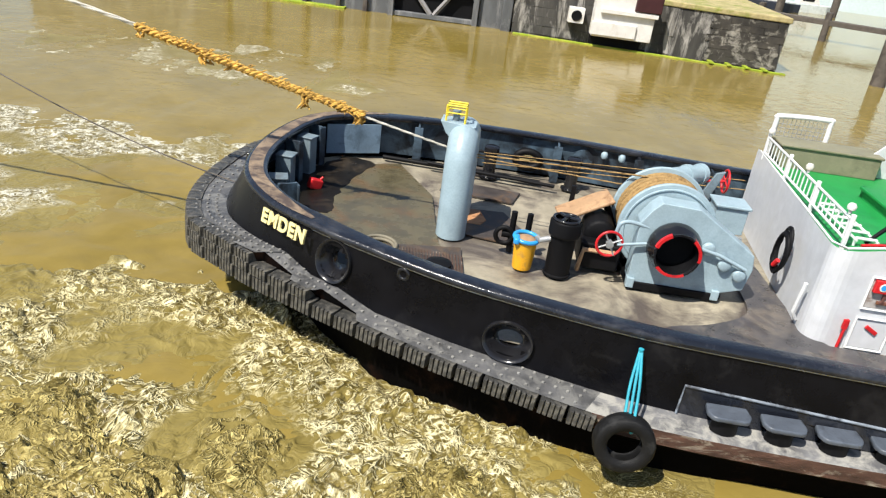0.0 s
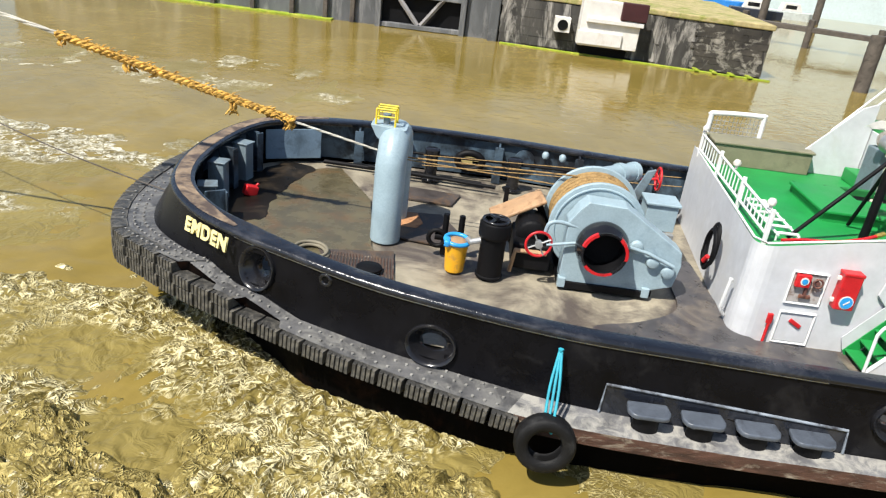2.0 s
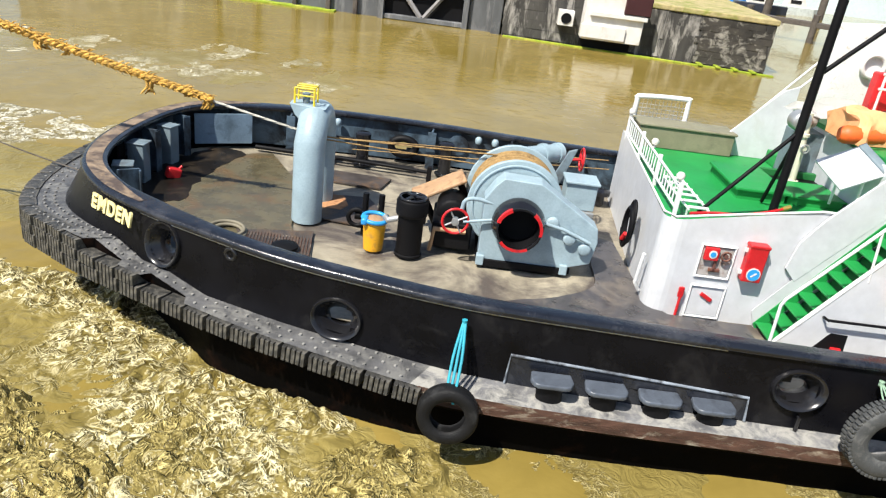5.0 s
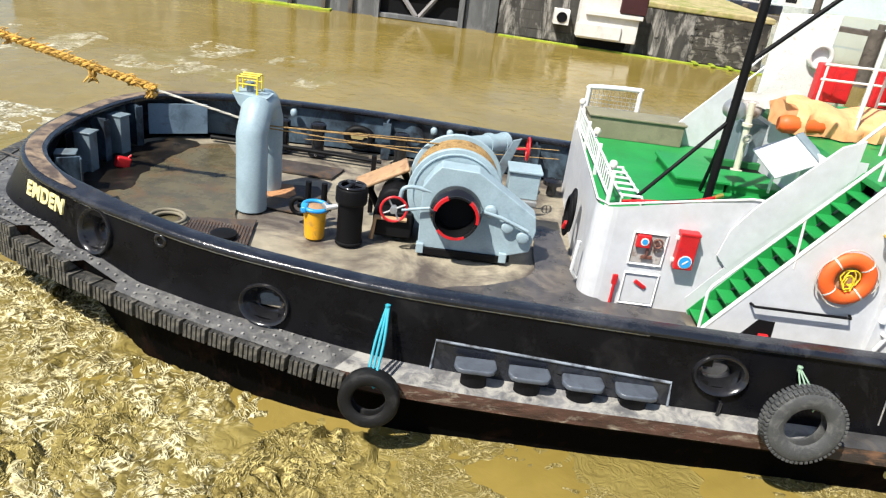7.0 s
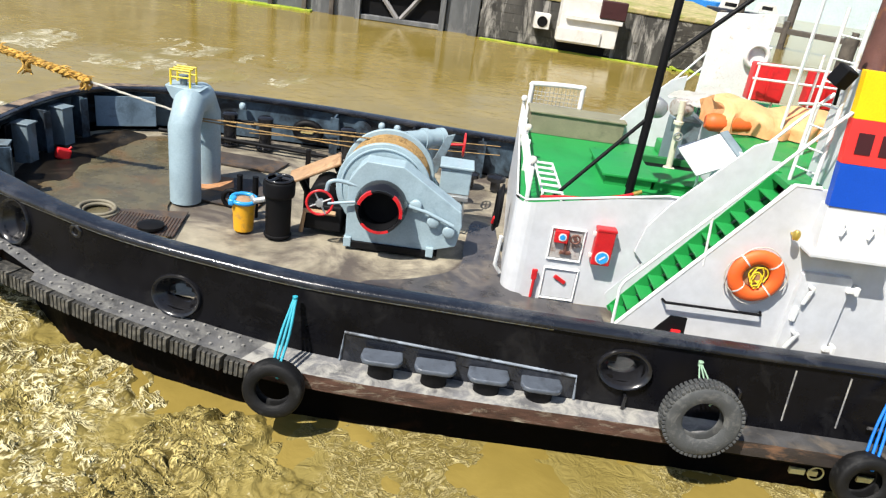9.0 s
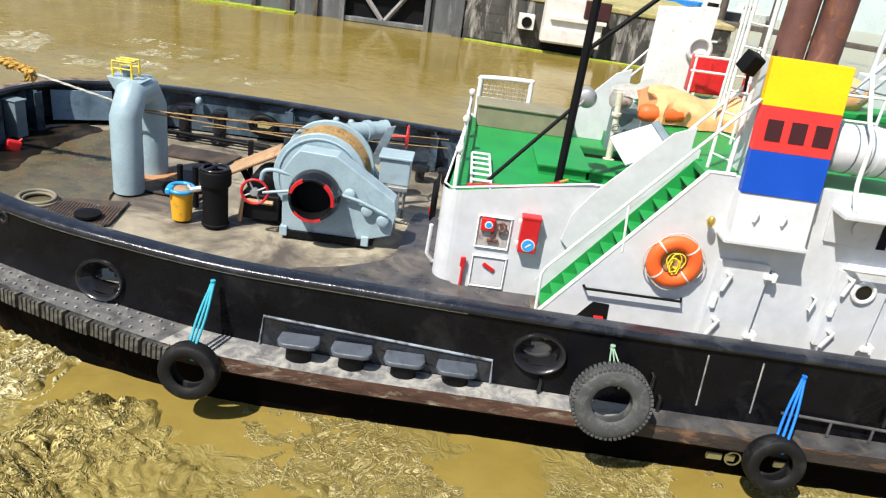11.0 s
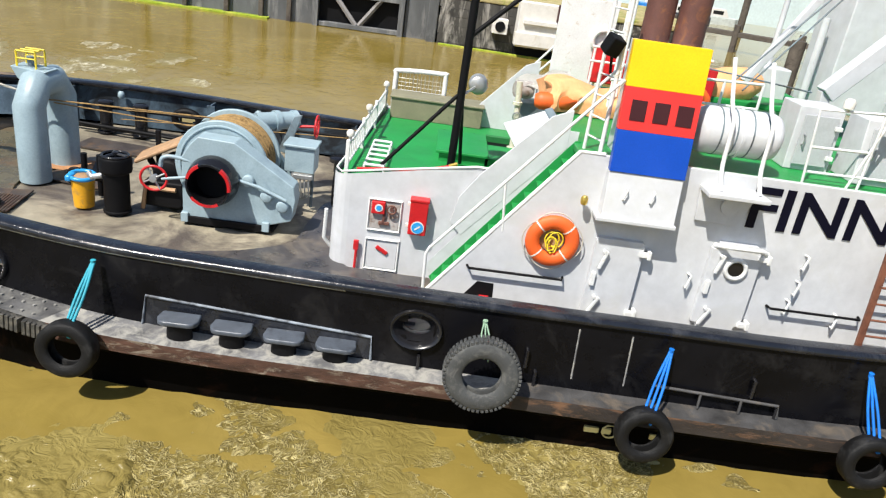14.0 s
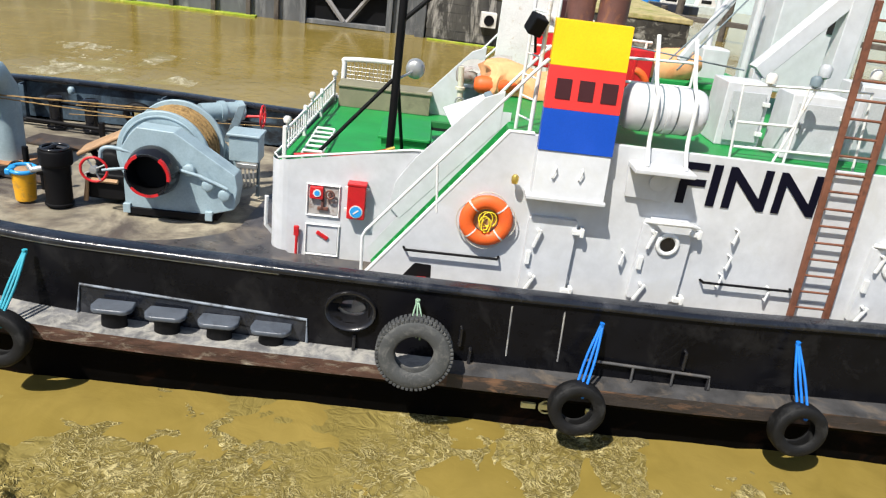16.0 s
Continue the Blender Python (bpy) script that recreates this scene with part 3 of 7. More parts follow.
tube(bm, [(-4.1, 46.1, 0.3), (-5.6, 46.1, 2.1)], 0.16, 6)
tube(bm, [(-3.9, 46.1, 0.3), (-2.5, 46.1, 2.1)], 0.16, 6)
part("brace", bm, CONCRETE, gate)
for x in (-8.2, -9.9, -12.0, -14.5, -17.0):
    bm = bmesh.new()
    box(bm, (x - 0.14, 46.0, -3), (x + 0.14, 46.35, 4), bevel=0.03)
    part("fender_post", bm, TIMBER, gate, "dark upright timber post")
bm = bmesh.new()
box(bm, (-30, 45.7, -0.12), (-9.4, 46.4, 0.1), bevel=0.03)
part("ledge", bm, ALGAE, gate, "pale green algae ledge at the waterline")

# jetty, piles and far bank beyond the quay's end
def jetty():
    bm = bmesh.new()
    box(bm, (-5, -0.6, 1.3), (46, 0.6, 1.7), bevel=0.03)
    j = tagged(link("jetty", bm, TIMBER), "dark timber jetty on piles across the side basin", "jetty", kind="structure")
    j.matrix_world = pose(21, 68.5, 0, 0, 0, -24)
    for k in range(8):
        bm = bmesh.new()
        for y in (-0.4, 0.4):
            tube(bm, [(k * 5.4 + 2, y, -2), (k * 5.4 + 2, y, 2.3)], 0.28, 10)
        part("pile", bm, TIMBER, j)


jetty()
bm = bmesh.new()
tube(bm, [(22.4, 43.6, -3), (22.4, 43.6, 3.2)], 0.42, 12)
tagged(link("mooring_post", bm, TIMBER, smooth=True), "weathered thick timber mooring post in the water", "mooring post")
for x, y in ((33, 92), (41, 96)):
    bm = bmesh.new()
    tube(bm, [(x, y, -3), (x, y, 5.2)], 0.45, 10)
    tagged(link("mooring_post", bm, TIMBER, smooth=True), "dark mooring post standing far out", "mooring post")
# shed lengthened as a reflector, so the water beyond the quay mirrors pale blue
bm = bmesh.new()
box(bm, (21, 110, -1), (120, 124, 16), bevel=0.1)
for k in range(-2, 12):
    box(bm, (40 + 6.4 * k, 109.8, 5), (43 + 6.4 * k, 110.1, 8), bevel=0.05)
setting("reflector_shed", bm, PALEB, "pale blue shed on the far bank, lengthened as a reflector for the water", "shed")
bm = bmesh.new()
box(bm, (-260, 150, -2), (300, 260, 2.5), bevel=0.2)
setting("far_bank", bm, SAND, "low sandy far bank of the harbour", "bank")
for k, (x, y, z, c, n) in enumerate(((33, 108, 0.1, (0.02, 0.2, 0.6), "blue"), (33, 95, 0.1, (0.025, 0.03, 0.045), "dark blue"), (39, 99, 0.1, (0.55, 0.6, 0.58), "white"))):
    bm = bmesh.new()
    prism(bm, [(-3, -0.9), (2, -0.9), (3.4, 0), (2, 0.9), (-3, 0.9)], "z", -0.2, 0.9, 0.08)
    boat = tagged(link("moored_boat", bm, mat("boat_" + n.replace(" ", "_"), c, 0.4)), n + " moored small boat beside the quay", "boat")
    boat.matrix_world = pose(x, y, z, 0, 0, -18 + 9 * k)
    bm = bmesh.new()
    prism(bm, [(-1.6, 0.9), (-1.3, 1.9), (0.6, 1.9), (1.2, 0.9)], "y", -0.65, 0.65, 0.06)
    part("cabin", bm, CLAD, boat)
    bm = bmesh.new()
    box(bm, (-1.1, -0.67, 1.2), (0.3, 0.67, 1.65), bevel=0.02)
    part("window", bm, GLOSS, boat)

# ---- the tug: hull ----
tug = tagged(new("tugboat"), "black-hulled harbour tug with white deckhouse and green decks", "tugboat")
RAIL_LINE = spline([(16.5, -0.6, 0.9), (13.5, -2.45, 0.65), (10, -2.76, 0.57), (7, -2.76, 0.56), (4, -2.69, 0.56), (1.5, -2.58, 0.57), (0, -2.5, 0.59),
                    (-1.4, -2.32, 0.65), (-2.6, -2.08, 0.71), (-3.8, -1.66, 0.78), (-4.6, -1.32, 0.82), (-5.4, -0.8, 0.86), (-6.05, 0.1, 0.88), (-6.35, 1.45, 0.87),
                    (-6.25, 3.1, 0.87), (-5.8, 4.15, 0.87), (-4.8, 4.72, 0.86), (-3.2, 5.02, 0.85), (-1, 5.05, 0.84), (1.5, 4.8, 0.83), (4, 4.65, 0.82),
                    (8, 4.5, 0.8), (13.5, 3.9, 0.8), (16.5, 1.2, 0.95)], 16)
SHELF_LINE = spline([(16.9, -0.6, -0.4), (13.6, -3.0, -0.46), (10, -3.22, -0.47), (7, -3.2, -0.46), (4, -3.13, -0.45), (1.5, -3.12, -0.42), (-0.3, -3.06, -0.35),
                     (-1.6, -2.82, -0.25), (-2.9, -2.45, -0.175), (-4.1, -1.98, -0.11), (-5.1, -1.55, -0.07), (-6.05, -1.0, -0.05), (-6.8, -0.36, -0.05), (-7.2, 1.1, -0.04),
                     (-7.1, 3.2, -0.04), (-6.5, 4.4, -0.05), (-5.4, 5.05, -0.08), (-3.4, 5.45, -0.12), (-1, 5.5, -0.12), (1.5, 5.2, -0.12), (4, 5.1, -0.12),
                     (8, 5.0, -0.12), (13.6, 4.2, -0.12), (16.9, 1.2, -0.3)], 16)
N = len(RAIL_LINE)


def inward(i):
    d = RAIL_LINE[min(i + 1, N - 1)] - RAIL_LINE[max(i - 1, 0)]
    return Vector((d.y, -d.x, 0)).normalized()    # the line runs aft, round the stern and forward again


# fairlead openings: place along x, height, half width, half height, near side only
PORTS = [(-4.22, 0.42, 0.12, 0.15), (-1.7, 0.06, 0.17, 0.11), (4.12, 0.1, 0.17, 0.095)]
FARPORTS = [(-1.55, 0.32, 0.12, 0.05)]


def flare_at(x):
    """How far the bulwark's foot stands out towards the shelf's edge."""
    return 0.16 + 0.13 * min(3.2, -3 - x) if x < -3 else 0.16 + 0.02 * min(3, x + 3)


# the shelf climbs two ramps towards the stern, one for each tier of fender blocks
RAMPS = [(-3.75, 0.0), (-4.38, 0.155), (-4.85, 0.17), (-5.4, 0.33), (-6.2, 0.3), (-9, 0.27)]


def shelf_lift(x):
    for (xa, za), (xb, zb) in zip(RAMPS, RAMPS[1:]):
        if xb <= x <= xa:
            return za + (zb - za) * (xa - x) / (xa - xb)
    return 0.0


def bulwark_side(bm, shift_top, shift_low, z_low_extra, skip):
    rows = 16
    grid = []
    for i in range(N):
        a = RAIL_LINE[i] + inward(i) * shift_top
        s = SHELF_LINE[i]
        flare = flare_at(RAIL_LINE[i].x)
        low = RAIL_LINE[i] + (s - RAIL_LINE[i]) * flare
        low = Vector((low.x, low.y, s.z + z_low_extra)) + inward(i) * shift_low
        grid.append([bm.verts.new(a.lerp(low, k / rows)) for k in range(rows + 1)])
    for i in range(N - 1):
        for k in range(rows):
            q = (grid[i][k], grid[i + 1][k], grid[i + 1][k + 1], grid[i][k + 1])
            c = sum((v.co for v in q), Vector()) / 4
            if not skip(c):
                bm.faces.new(q)


def in_port(c):
    near = c.y < 1.3
    for x, z, w, h in (PORTS if near else FARPORTS):
        if ((c.x - x) / (w + 0.09)) ** 2 + ((c.z - z) / (h + 0.09)) ** 2 < 1:
            return True
    return False


bm = bmesh.new()
bulwark_side(bm, 0, 0, 0, in_port)
bulwark = part("bulwark", bm, BLACK, tug, "black painted steel bulwark with worn patches")
bm = bmesh.new()
bulwark_side(bm, 0.1, 0.14, 0.1, in_port)
part("bulwark_lining", bm, INNER, tug, "grey-blue painted inside of the bulwark")
# rounded rail cap
bm = bmesh.new()
caps = []
for i in range(N):
    p, n = RAIL_LINE[i], inward(i)
    wide = 0.2 if p.x > -3.5 else 0.2 + 0.1 * min(1, (-3.5 - p.x))
    caps.append([bm.verts.new(p + n * o + Vector((0, 0, z))) for o, z in
                 ((-0.05, -0.05), (-0.07, -0.01), (-0.05, 0.035), (0, 0.05), (wide - 0.05, 0.05), (wide, 0.03), (wide + 0.01, -0.01), (wide - 0.02, -0.05))])
for a, b in zip(caps, caps[1:]):
    for k in range(8):
        bm.faces.new((a[k], b[k], b[(k + 1) % 8], a[(k + 1) % 8]))
rail = part("rail_cap", bm, RAIL, tug, "black steel rail cap, paint worn brown at the stern")
bm = bmesh.new()
strip = []
for i in range(N):
    p, n = RAIL_LINE[i], inward(i)
    if p.x < -4.6:
        edge = min(1, (-4.6 - p.x) * 1.5)
        strip.append([bm.verts.new(p + n * o + Vector((0, 0, 0.055))) for o in (0.03 - 0.02 * edge, 0.09 + 0.15 * edge)])
for a, b in zip(strip, strip[1:]):
    bm.faces.new((a[0], b[0], b[1], a[1]))
part("worn_strip", bm, RAILWORN, tug, "bare brown worn metal where ropes rub")
# pale tube drawing the highlight along the edge under the rail
bm = bmesh.new()
tube(bm, [RAIL_LINE[i] - inward(i) * 0.012 + Vector((0, 0, -0.075)) for i in range(N) if RAIL_LINE[i].y < 1 and -4.6 < RAIL_LINE[i].x < 3.2], 0.01, 5)
part("edge_highlight", bm, STEEL, tug)


def strake(name, low, high, material, label, where=lambda p: True):
    """Faces between two runs of points along the hull."""
    bm = bmesh.new()
    a, b = [bm.verts.new(p) for p in low], [bm.verts.new(p) for p in high]
    for i in range(len(a) - 1):
        if where(low[i]):
            bm.faces.new((a[i], a[i + 1], b[i + 1], b[i]))
    bmesh.ops.delete(bm, geom=[v for v in bm.verts if not v.link_faces], context="VERTS")
    return part(name, bm, material, tug, label)


def low_edge(i):
    s, r = SHELF_LINE[i], RAIL_LINE[i]
    flare = flare_at(r.x)
    p = r + (s - r) * flare
    return Vector((p.x, p.y, s.z))


def foot(i):
    """Where the raised shelf meets the bulwark."""
    r, l = RAIL_LINE[i], low_edge(i)
    z = SHELF_LINE[i].z + shelf_lift(SHELF_LINE[i].x)
    p = r.lerp(l, (r.z - z) / (r.z - l.z))
    return p + inward(i) * 0.02 + Vector((0, 0, 0.012))


def lip(i):
    """The shelf's outer edge, drawn in a little on the ramps."""
    x = SHELF_LINE[i].x
    ramp_in = 0.13 if -4.4 < x < -3.75 or -5.4 < x < -4.85 else 0.0
    return SHELF_LINE[i] + inward(i) * ramp_in + Vector((0, 0, 0.01 + shelf_lift(x)))


inner_run = [foot(i) for i in range(N)]
lip_run = [lip(i) for i in range(N)]
shelf = strake("shelf", inner_run, lip_run, SHELF, "weathered grey shelf plating with rows of studs", lambda p: -0.4 < p.x < 5.6 and p.y < 1.3)
strake("shelf", inner_run, lip_run, SHELFMID, "grey studded shelf plating round the stern", lambda p: p.x <= -0.4)
strake("shelf", inner_run, lip_run, SHELFDARK, "dark worn shelf plating forward", lambda p: p.x >= 5.6 and p.y < 1.3)
strake("shelf", inner_run, lip_run, SHELFDARK, "dark worn shelf plating forward", lambda p: p.x > -0.4 and p.y >= 1.3)
strake("belt_face", [p + Vector((0, 0, 0.01)) for p in SHELF_LINE], [p + Vector((0, 0, -0.2)) for p in SHELF_LINE], BELT, "worn brown timber belting", lambda p: -0.5 < p.x < 5.6 and p.y < 1.3)
strake("belt_face", [p + Vector((0, 0, 0.01)) for p in SHELF_LINE], [p + Vector((0, 0, -0.2)) for p in SHELF_LINE], BELTDARK, "dark belting with rust spots", lambda p: p.x >= 5.6 and p.y < 1.3)
strake("shelf_riser", [p - Vector((0, 0, 0.006)) for p in lip_run], [SHELF_LINE[i] + inward(i) * 0.13 + Vector((0, 0, 0.01)) for i in range(N)], HULLLOW, "dark plating under the raised shelf", lambda p: p.x < -3.7)
def undercut(i):
    """The hull draws in under the stern's overhang."""
    return 0.9 * min(1.0, max(0.0, (-3.6 - SHELF_LINE[i].x) / 2.6))


under = [SHELF_LINE[i] + inward(i) * (0.3 + undercut(i)) + Vector((0, 0, -0.45)) for i in range(N)]
strake("belt_underside", [p + Vector((0, 0, -0.2)) for p in SHELF_LINE], under, HULLLOW, "")
strake("hull_side", under, [SHELF_LINE[i] + inward(i) * (0.5 + 1.3 * undercut(i)) + Vector((0, 0, -2.4)) for i in range(N)], HULLLOW, "dark stained hull side at the waterline")

# deck
bm = bmesh.new()
edge = [RAIL_LINE[i] + inward(i) * 0.1 for i in range(0, N, 3)]
mid = len(edge) // 2
vs = [bm.verts.new((p.x, p.y, 0.0 - 0.012 * abs(p.y - 1.2))) for p in edge]
for k in range(mid):
    a, b, c, d = vs[k], vs[k + 1], vs[-2 - k], vs[-1 - k]
    q = list(dict.fromkeys((a, b, c, d)))
    if len(q) > 2:
        bm.faces.new(q)
deck = part("deck", bm, DECK, tug, "scuffed brown-grey steel working deck")
# wet aft deck, grating and dark plates lie on the deck
bm = bmesh.new()
prism(bm, [(-5.9, 0.6), (-5.2, -0.35), (-4.2, -1.0), (-3.1, -1.25), (-2.5, -0.6), (-2.95, 0.55), (-3.3, 2.6), (-4.2, 4.2), (-5.4, 3.6)], "z", -0.03, 0.008, 0)
part("wet_deck", bm, DECKWET, tug, "wet olive-brown steel plating with rust streaks")
# near-black patch: wet deck with the stern's shade painted into its colour
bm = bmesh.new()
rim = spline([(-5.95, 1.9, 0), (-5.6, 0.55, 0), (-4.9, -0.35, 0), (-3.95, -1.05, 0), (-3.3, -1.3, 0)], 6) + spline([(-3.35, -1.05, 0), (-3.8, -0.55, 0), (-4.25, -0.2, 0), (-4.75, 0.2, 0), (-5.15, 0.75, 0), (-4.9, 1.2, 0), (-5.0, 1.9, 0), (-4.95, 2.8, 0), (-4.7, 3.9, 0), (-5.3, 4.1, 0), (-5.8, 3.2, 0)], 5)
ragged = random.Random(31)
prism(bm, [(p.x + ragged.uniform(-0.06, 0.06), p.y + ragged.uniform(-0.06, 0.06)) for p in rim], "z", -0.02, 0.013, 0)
part("wet_shade_patch", bm, WETSHADE, tug, "dark wet stain with the shade under the stern bulwark painted in")
bm = bmesh.new()
rim = spline([(2.7, -2.3, 0), (1.6, -2.4, 0), (0.5, -2.3, 0), (0.9, -1.75, 0), (0.55, -1.2, 0), (1.3, -0.85, 0), (1.95, -0.3, 0), (2.05, 0.6, 0), (2.2, 1.7, 0), (2.6, 1.6, 0)], 6)
prism(bm, [(p.x, p.y) for p in rim] + [(2.7, -0.6), (2.95, -0.95), (4.1, -1.0), (4.1, -2.4)], "z", -0.05, 0.006, 0)
part("wet_patch", bm, WETBLUE, tug, "dark damp patch of deck beside the house")
bm = bmesh.new()
prism(bm, [(-3.75, 0.15), (-2.55, 0.42), (-2.45, -0.55), (-3.3, -0.75)], "z", -0.01, 0.014, 0)
g = part("deck_grating", bm, DECKDARK, tug, "dark brown ribbed deck grating")
for k in range(22):
    bm = bmesh.new()
    x = -3.6 + 0.05 * k
    tube(bm, [(x + 0.03, 0.1, 0.02), (x + 0.12, -0.6, 0.02)], 0.009, 5)
    part("grating_bar", bm, BELT, g)
bm = bmesh.new()
prism(bm, [(-2.75, 1.05), (-1.6, 0.85), (-1.5, 1.5), (-1.9, 2.3), (-2.7, 2.2)], "z", -0.01, 0.012, 0)
part("dark_plate", bm, DECKDARK, tug, "dark brown steel plate by the arch foot")
bm = bmesh.new()
prism(bm, [(-3.2, 3.0), (-1.75, 2.85), (-1.6, 3.5), (-3.1, 3.65)], "z", -0.02, 0.012, 0)
part("dark_plate", bm, DECKDARK, tug, "dark brown steel plate on the deck")

# fairlead rings
def fairlead(x, z, w, h, y, near=True):
    bm = bmesh.new()
    i = min(range(N), key=lambda k: abs(RAIL_LINE[k].x - x) + (0 if (RAIL_LINE[k].y < 1.3) == near else 99))
    n = inward(i)
    turn = math.degrees(math.atan2(n.y, n.x)) - 90
    m = pose(x, y, z, 0, 0, turn) @ pose(0, 0, 0, 80)
    # a thin raised lip, then a bowl that rolls in to the opening
    g = bmesh.new()
    rolls = []
    for out, z in ((0.185, -0.05), (0.182, 0.02), (0.165, 0.05), (0.14, 0.045), (0.115, 0.005), (0.08, -0.05), (0.035, -0.1), (0.008, -0.15), (0.0, -0.21), (0.01, -0.28)):
        rolls.append([g.verts.new((math.cos(k * math.tau / 40) * (w + out), math.sin(k * math.tau / 40) * (h + out), z)) for k in range(40)])
    for a, b in zip(rolls, rolls[1:]):
        for k in range(40):
            g.faces.new((a[k], a[(k + 1) % 40], b[(k + 1) % 40], b[k]))
    into(bm, g, m)
    return part("fairlead", bm, GLOSS, tug, "glossy black oval fairlead ring")


def side_y(x, z):
    i = min((k for k in range(N) if RAIL_LINE[k].y < 1.3), key=lambda k: abs(RAIL_LINE[k].x - x))
    r, l = RAIL_LINE[i], low_edge(i)
    return r.y + (l.y - r.y) * (r.z - z) / (r.z - l.z)


for x, z, w, h in PORTS:
    fairlead(x, z, w, h, side_y(x, z) - 0.02)
bm = bmesh.new()
y = side_y(-3.19, 0.57)
ring(bm, 0.075, 0.03, pose(-3.19, y - 0.01, 0.57, 90, 0, -20), 24, 8)
part("scupper_ring", bm, GLOSS, tug)
# black disc paints the hole's shade on the uncut bulwark
bm = bmesh.new()
lathe(bm, [(0, 0), (0.07, 0), (0.07, 0.01), (0, 0.01)], pose(-3.19, y + 0.0, 0.57, 90, 0, -20))
part("scupper_shade", bm, MATT, tug)

# four mooring bollards on the shelf in a shallow framed bay
bm = bmesh.new()
tube(bm, [(0.52, side_y(0.5, -0.38) - 0.02, -0.38), (0.55, side_y(0.5, 0.02) - 0.015, 0.02), (2.1, side_y(2.1, -0.04) - 0.015, -0.04), (3.55, side_y(3.55, -0.1) - 0.015, -0.1), (3.57, side_y(3.57, -0.42) - 0.02, -0.42)], 0.02, 8)
part("bollard_frame", bm, PALELINE, tug, "chipped pale edge of the bollard bay")
bm = bmesh.new()
add(bm, [(0.52, side_y(0.52, -0.4) - 0.006, -0.4), (3.56, side_y(3.56, -0.42) - 0.006, -0.42), (3.55, side_y(3.55, -0.1) - 0.006, -0.1), (2.06, side_y(2.06, -0.04) - 0.006, -0.04), (0.55, side_y(0.55, 0.02) - 0.006, 0.02)], [(0, 1, 2, 3, 4)])
part("bay_plate", bm, RAIL, tug, "dark blue-grey plate behind the bollards")
for k in range(4):
    x, tip = 1.07 + 0.68 * k, -0.03 * k
    bm = bmesh.new()
    g = bmesh.new()
    lathe(g, [(0.17, -0.46), (0.16, -0.22 + tip), (0.18, -0.16 + tip), (0, -0.16 + tip)])
    bmesh.ops.scale(g, vec=(1.0, 0.7, 1), verts=g.verts)
    into(bm, g, pose(x, -2.85, 0))
    boll = part("mooring_bollard", bm, MATT, tug, "squat dark mooring bollard with broad flat head")
    bm = bmesh.new()
    prism(bm, [(x - 0.27, -2.9), (x - 0.23, -2.99), (x - 0.17, -3.02), (x + 0.17, -3.02), (x + 0.23, -2.99), (x + 0.27, -2.9), (x + 0.25, -2.72), (x - 0.25, -2.72)], "z", -0.17 + tip, -0.1 + tip, 0.022)
    part("head", bm, BOLL, boll, "blue-grey worn head plate")

# fender blocks: two tiers round the stern, one on to the first tyre
def block_mesh(name, w, h):
    b = bmesh.new()
    lo, hi = -w / 2 + 0.016, w / 2 - 0.016
    outline = [(lo, 0.12)]
    for k in range(5):
        x = lo + (hi - lo) * (k + 0.5) / 5
        outline += [(x - 0.034, -0.065), (x - 0.026, -0.115), (x + 0.02, -0.115), (x + 0.028, -0.065)]
    prism(b, outline + [(hi, 0.12)], "z", -h / 2, h / 2, 0.005)
    bmesh.ops.recalc_face_normals(b, faces=b.faces)
    me = bpy.data.meshes.new(name)
    b.to_mesh(me)
    b.free()
    me.materials.append(FENDER)
    return me


bm = bmesh.new()
tube(bm, [SHELF_LINE[i] + inward(i) * 0.2 + Vector((0, 0, -0.12)) for i in range(N) if RAIL_LINE[i].x < -0.4], 0.11, 8)
fender = part("fender", bm, RUBBER, tug, "black ribbed rubber block fender round the stern")


def lay_blocks(block, shelf_to, dz, out, seed):
    """One tier of blocks from the first tyre, or from a ramp, round the stern."""
    rng = random.Random(seed)
    run = [SHELF_LINE[i] + inward(i) * (0.1 - out) for i in range(N) if SHELF_LINE[i].x < shelf_to and RAIL_LINE[i].y < 4.4]
    s, at = 0.2, 0.0
    for a, b in zip(run, run[1:]):
        L = (b - a).length
        while at + L >= s:
            p = a.lerp(b, (s - at) / L)
            d = (b - a).normalized()
            ob = new("fender_block", block)
            ob.parent = fender
            ob.matrix_basis = Matrix.Translation(p + Vector((0, 0, dz + rng.uniform(-0.008, 0.008)))) @ pose(0, 0, 0, rng.uniform(-1.5, 1.5), math.degrees(math.asin(d.z)), math.degrees(math.atan2(-d.y, -d.x)) + rng.uniform(-1.5, 1.5))
            s += 0.37
        at += L


lay_blocks(block_mesh("fender_block", 0.37, 0.2), -0.45, -0.1, 0.07, 1)
TIER = block_mesh("fender_block", 0.37, 0.155)
lay_blocks(TIER, -4.38, 0.085, 0.07, 2)
lay_blocks(TIER, -5.4, 0.245, 0.06, 3)
# studs on the shelf
bm = bmesh.new()
for i in range(0, N, 2):
    if RAIL_LINE[i].x < -0.5 and RAIL_LINE[i].y < 3.5:
        for o in (0.09, 0.26, 0.4):
            a, b = lip_run[i], inner_run[i]
            if o < (b - a).length - 0.04:
                p = a + (b - a).normalized() * o
                lathe(bm, [(0.022, 0), (0.02, 0.018), (0, 0.02)], pose(p.x, p.y, p.z + 0.002), 6)
tagged(part("stud", bm, STUD, tug, "rows of steel studs"), kind="stuff")

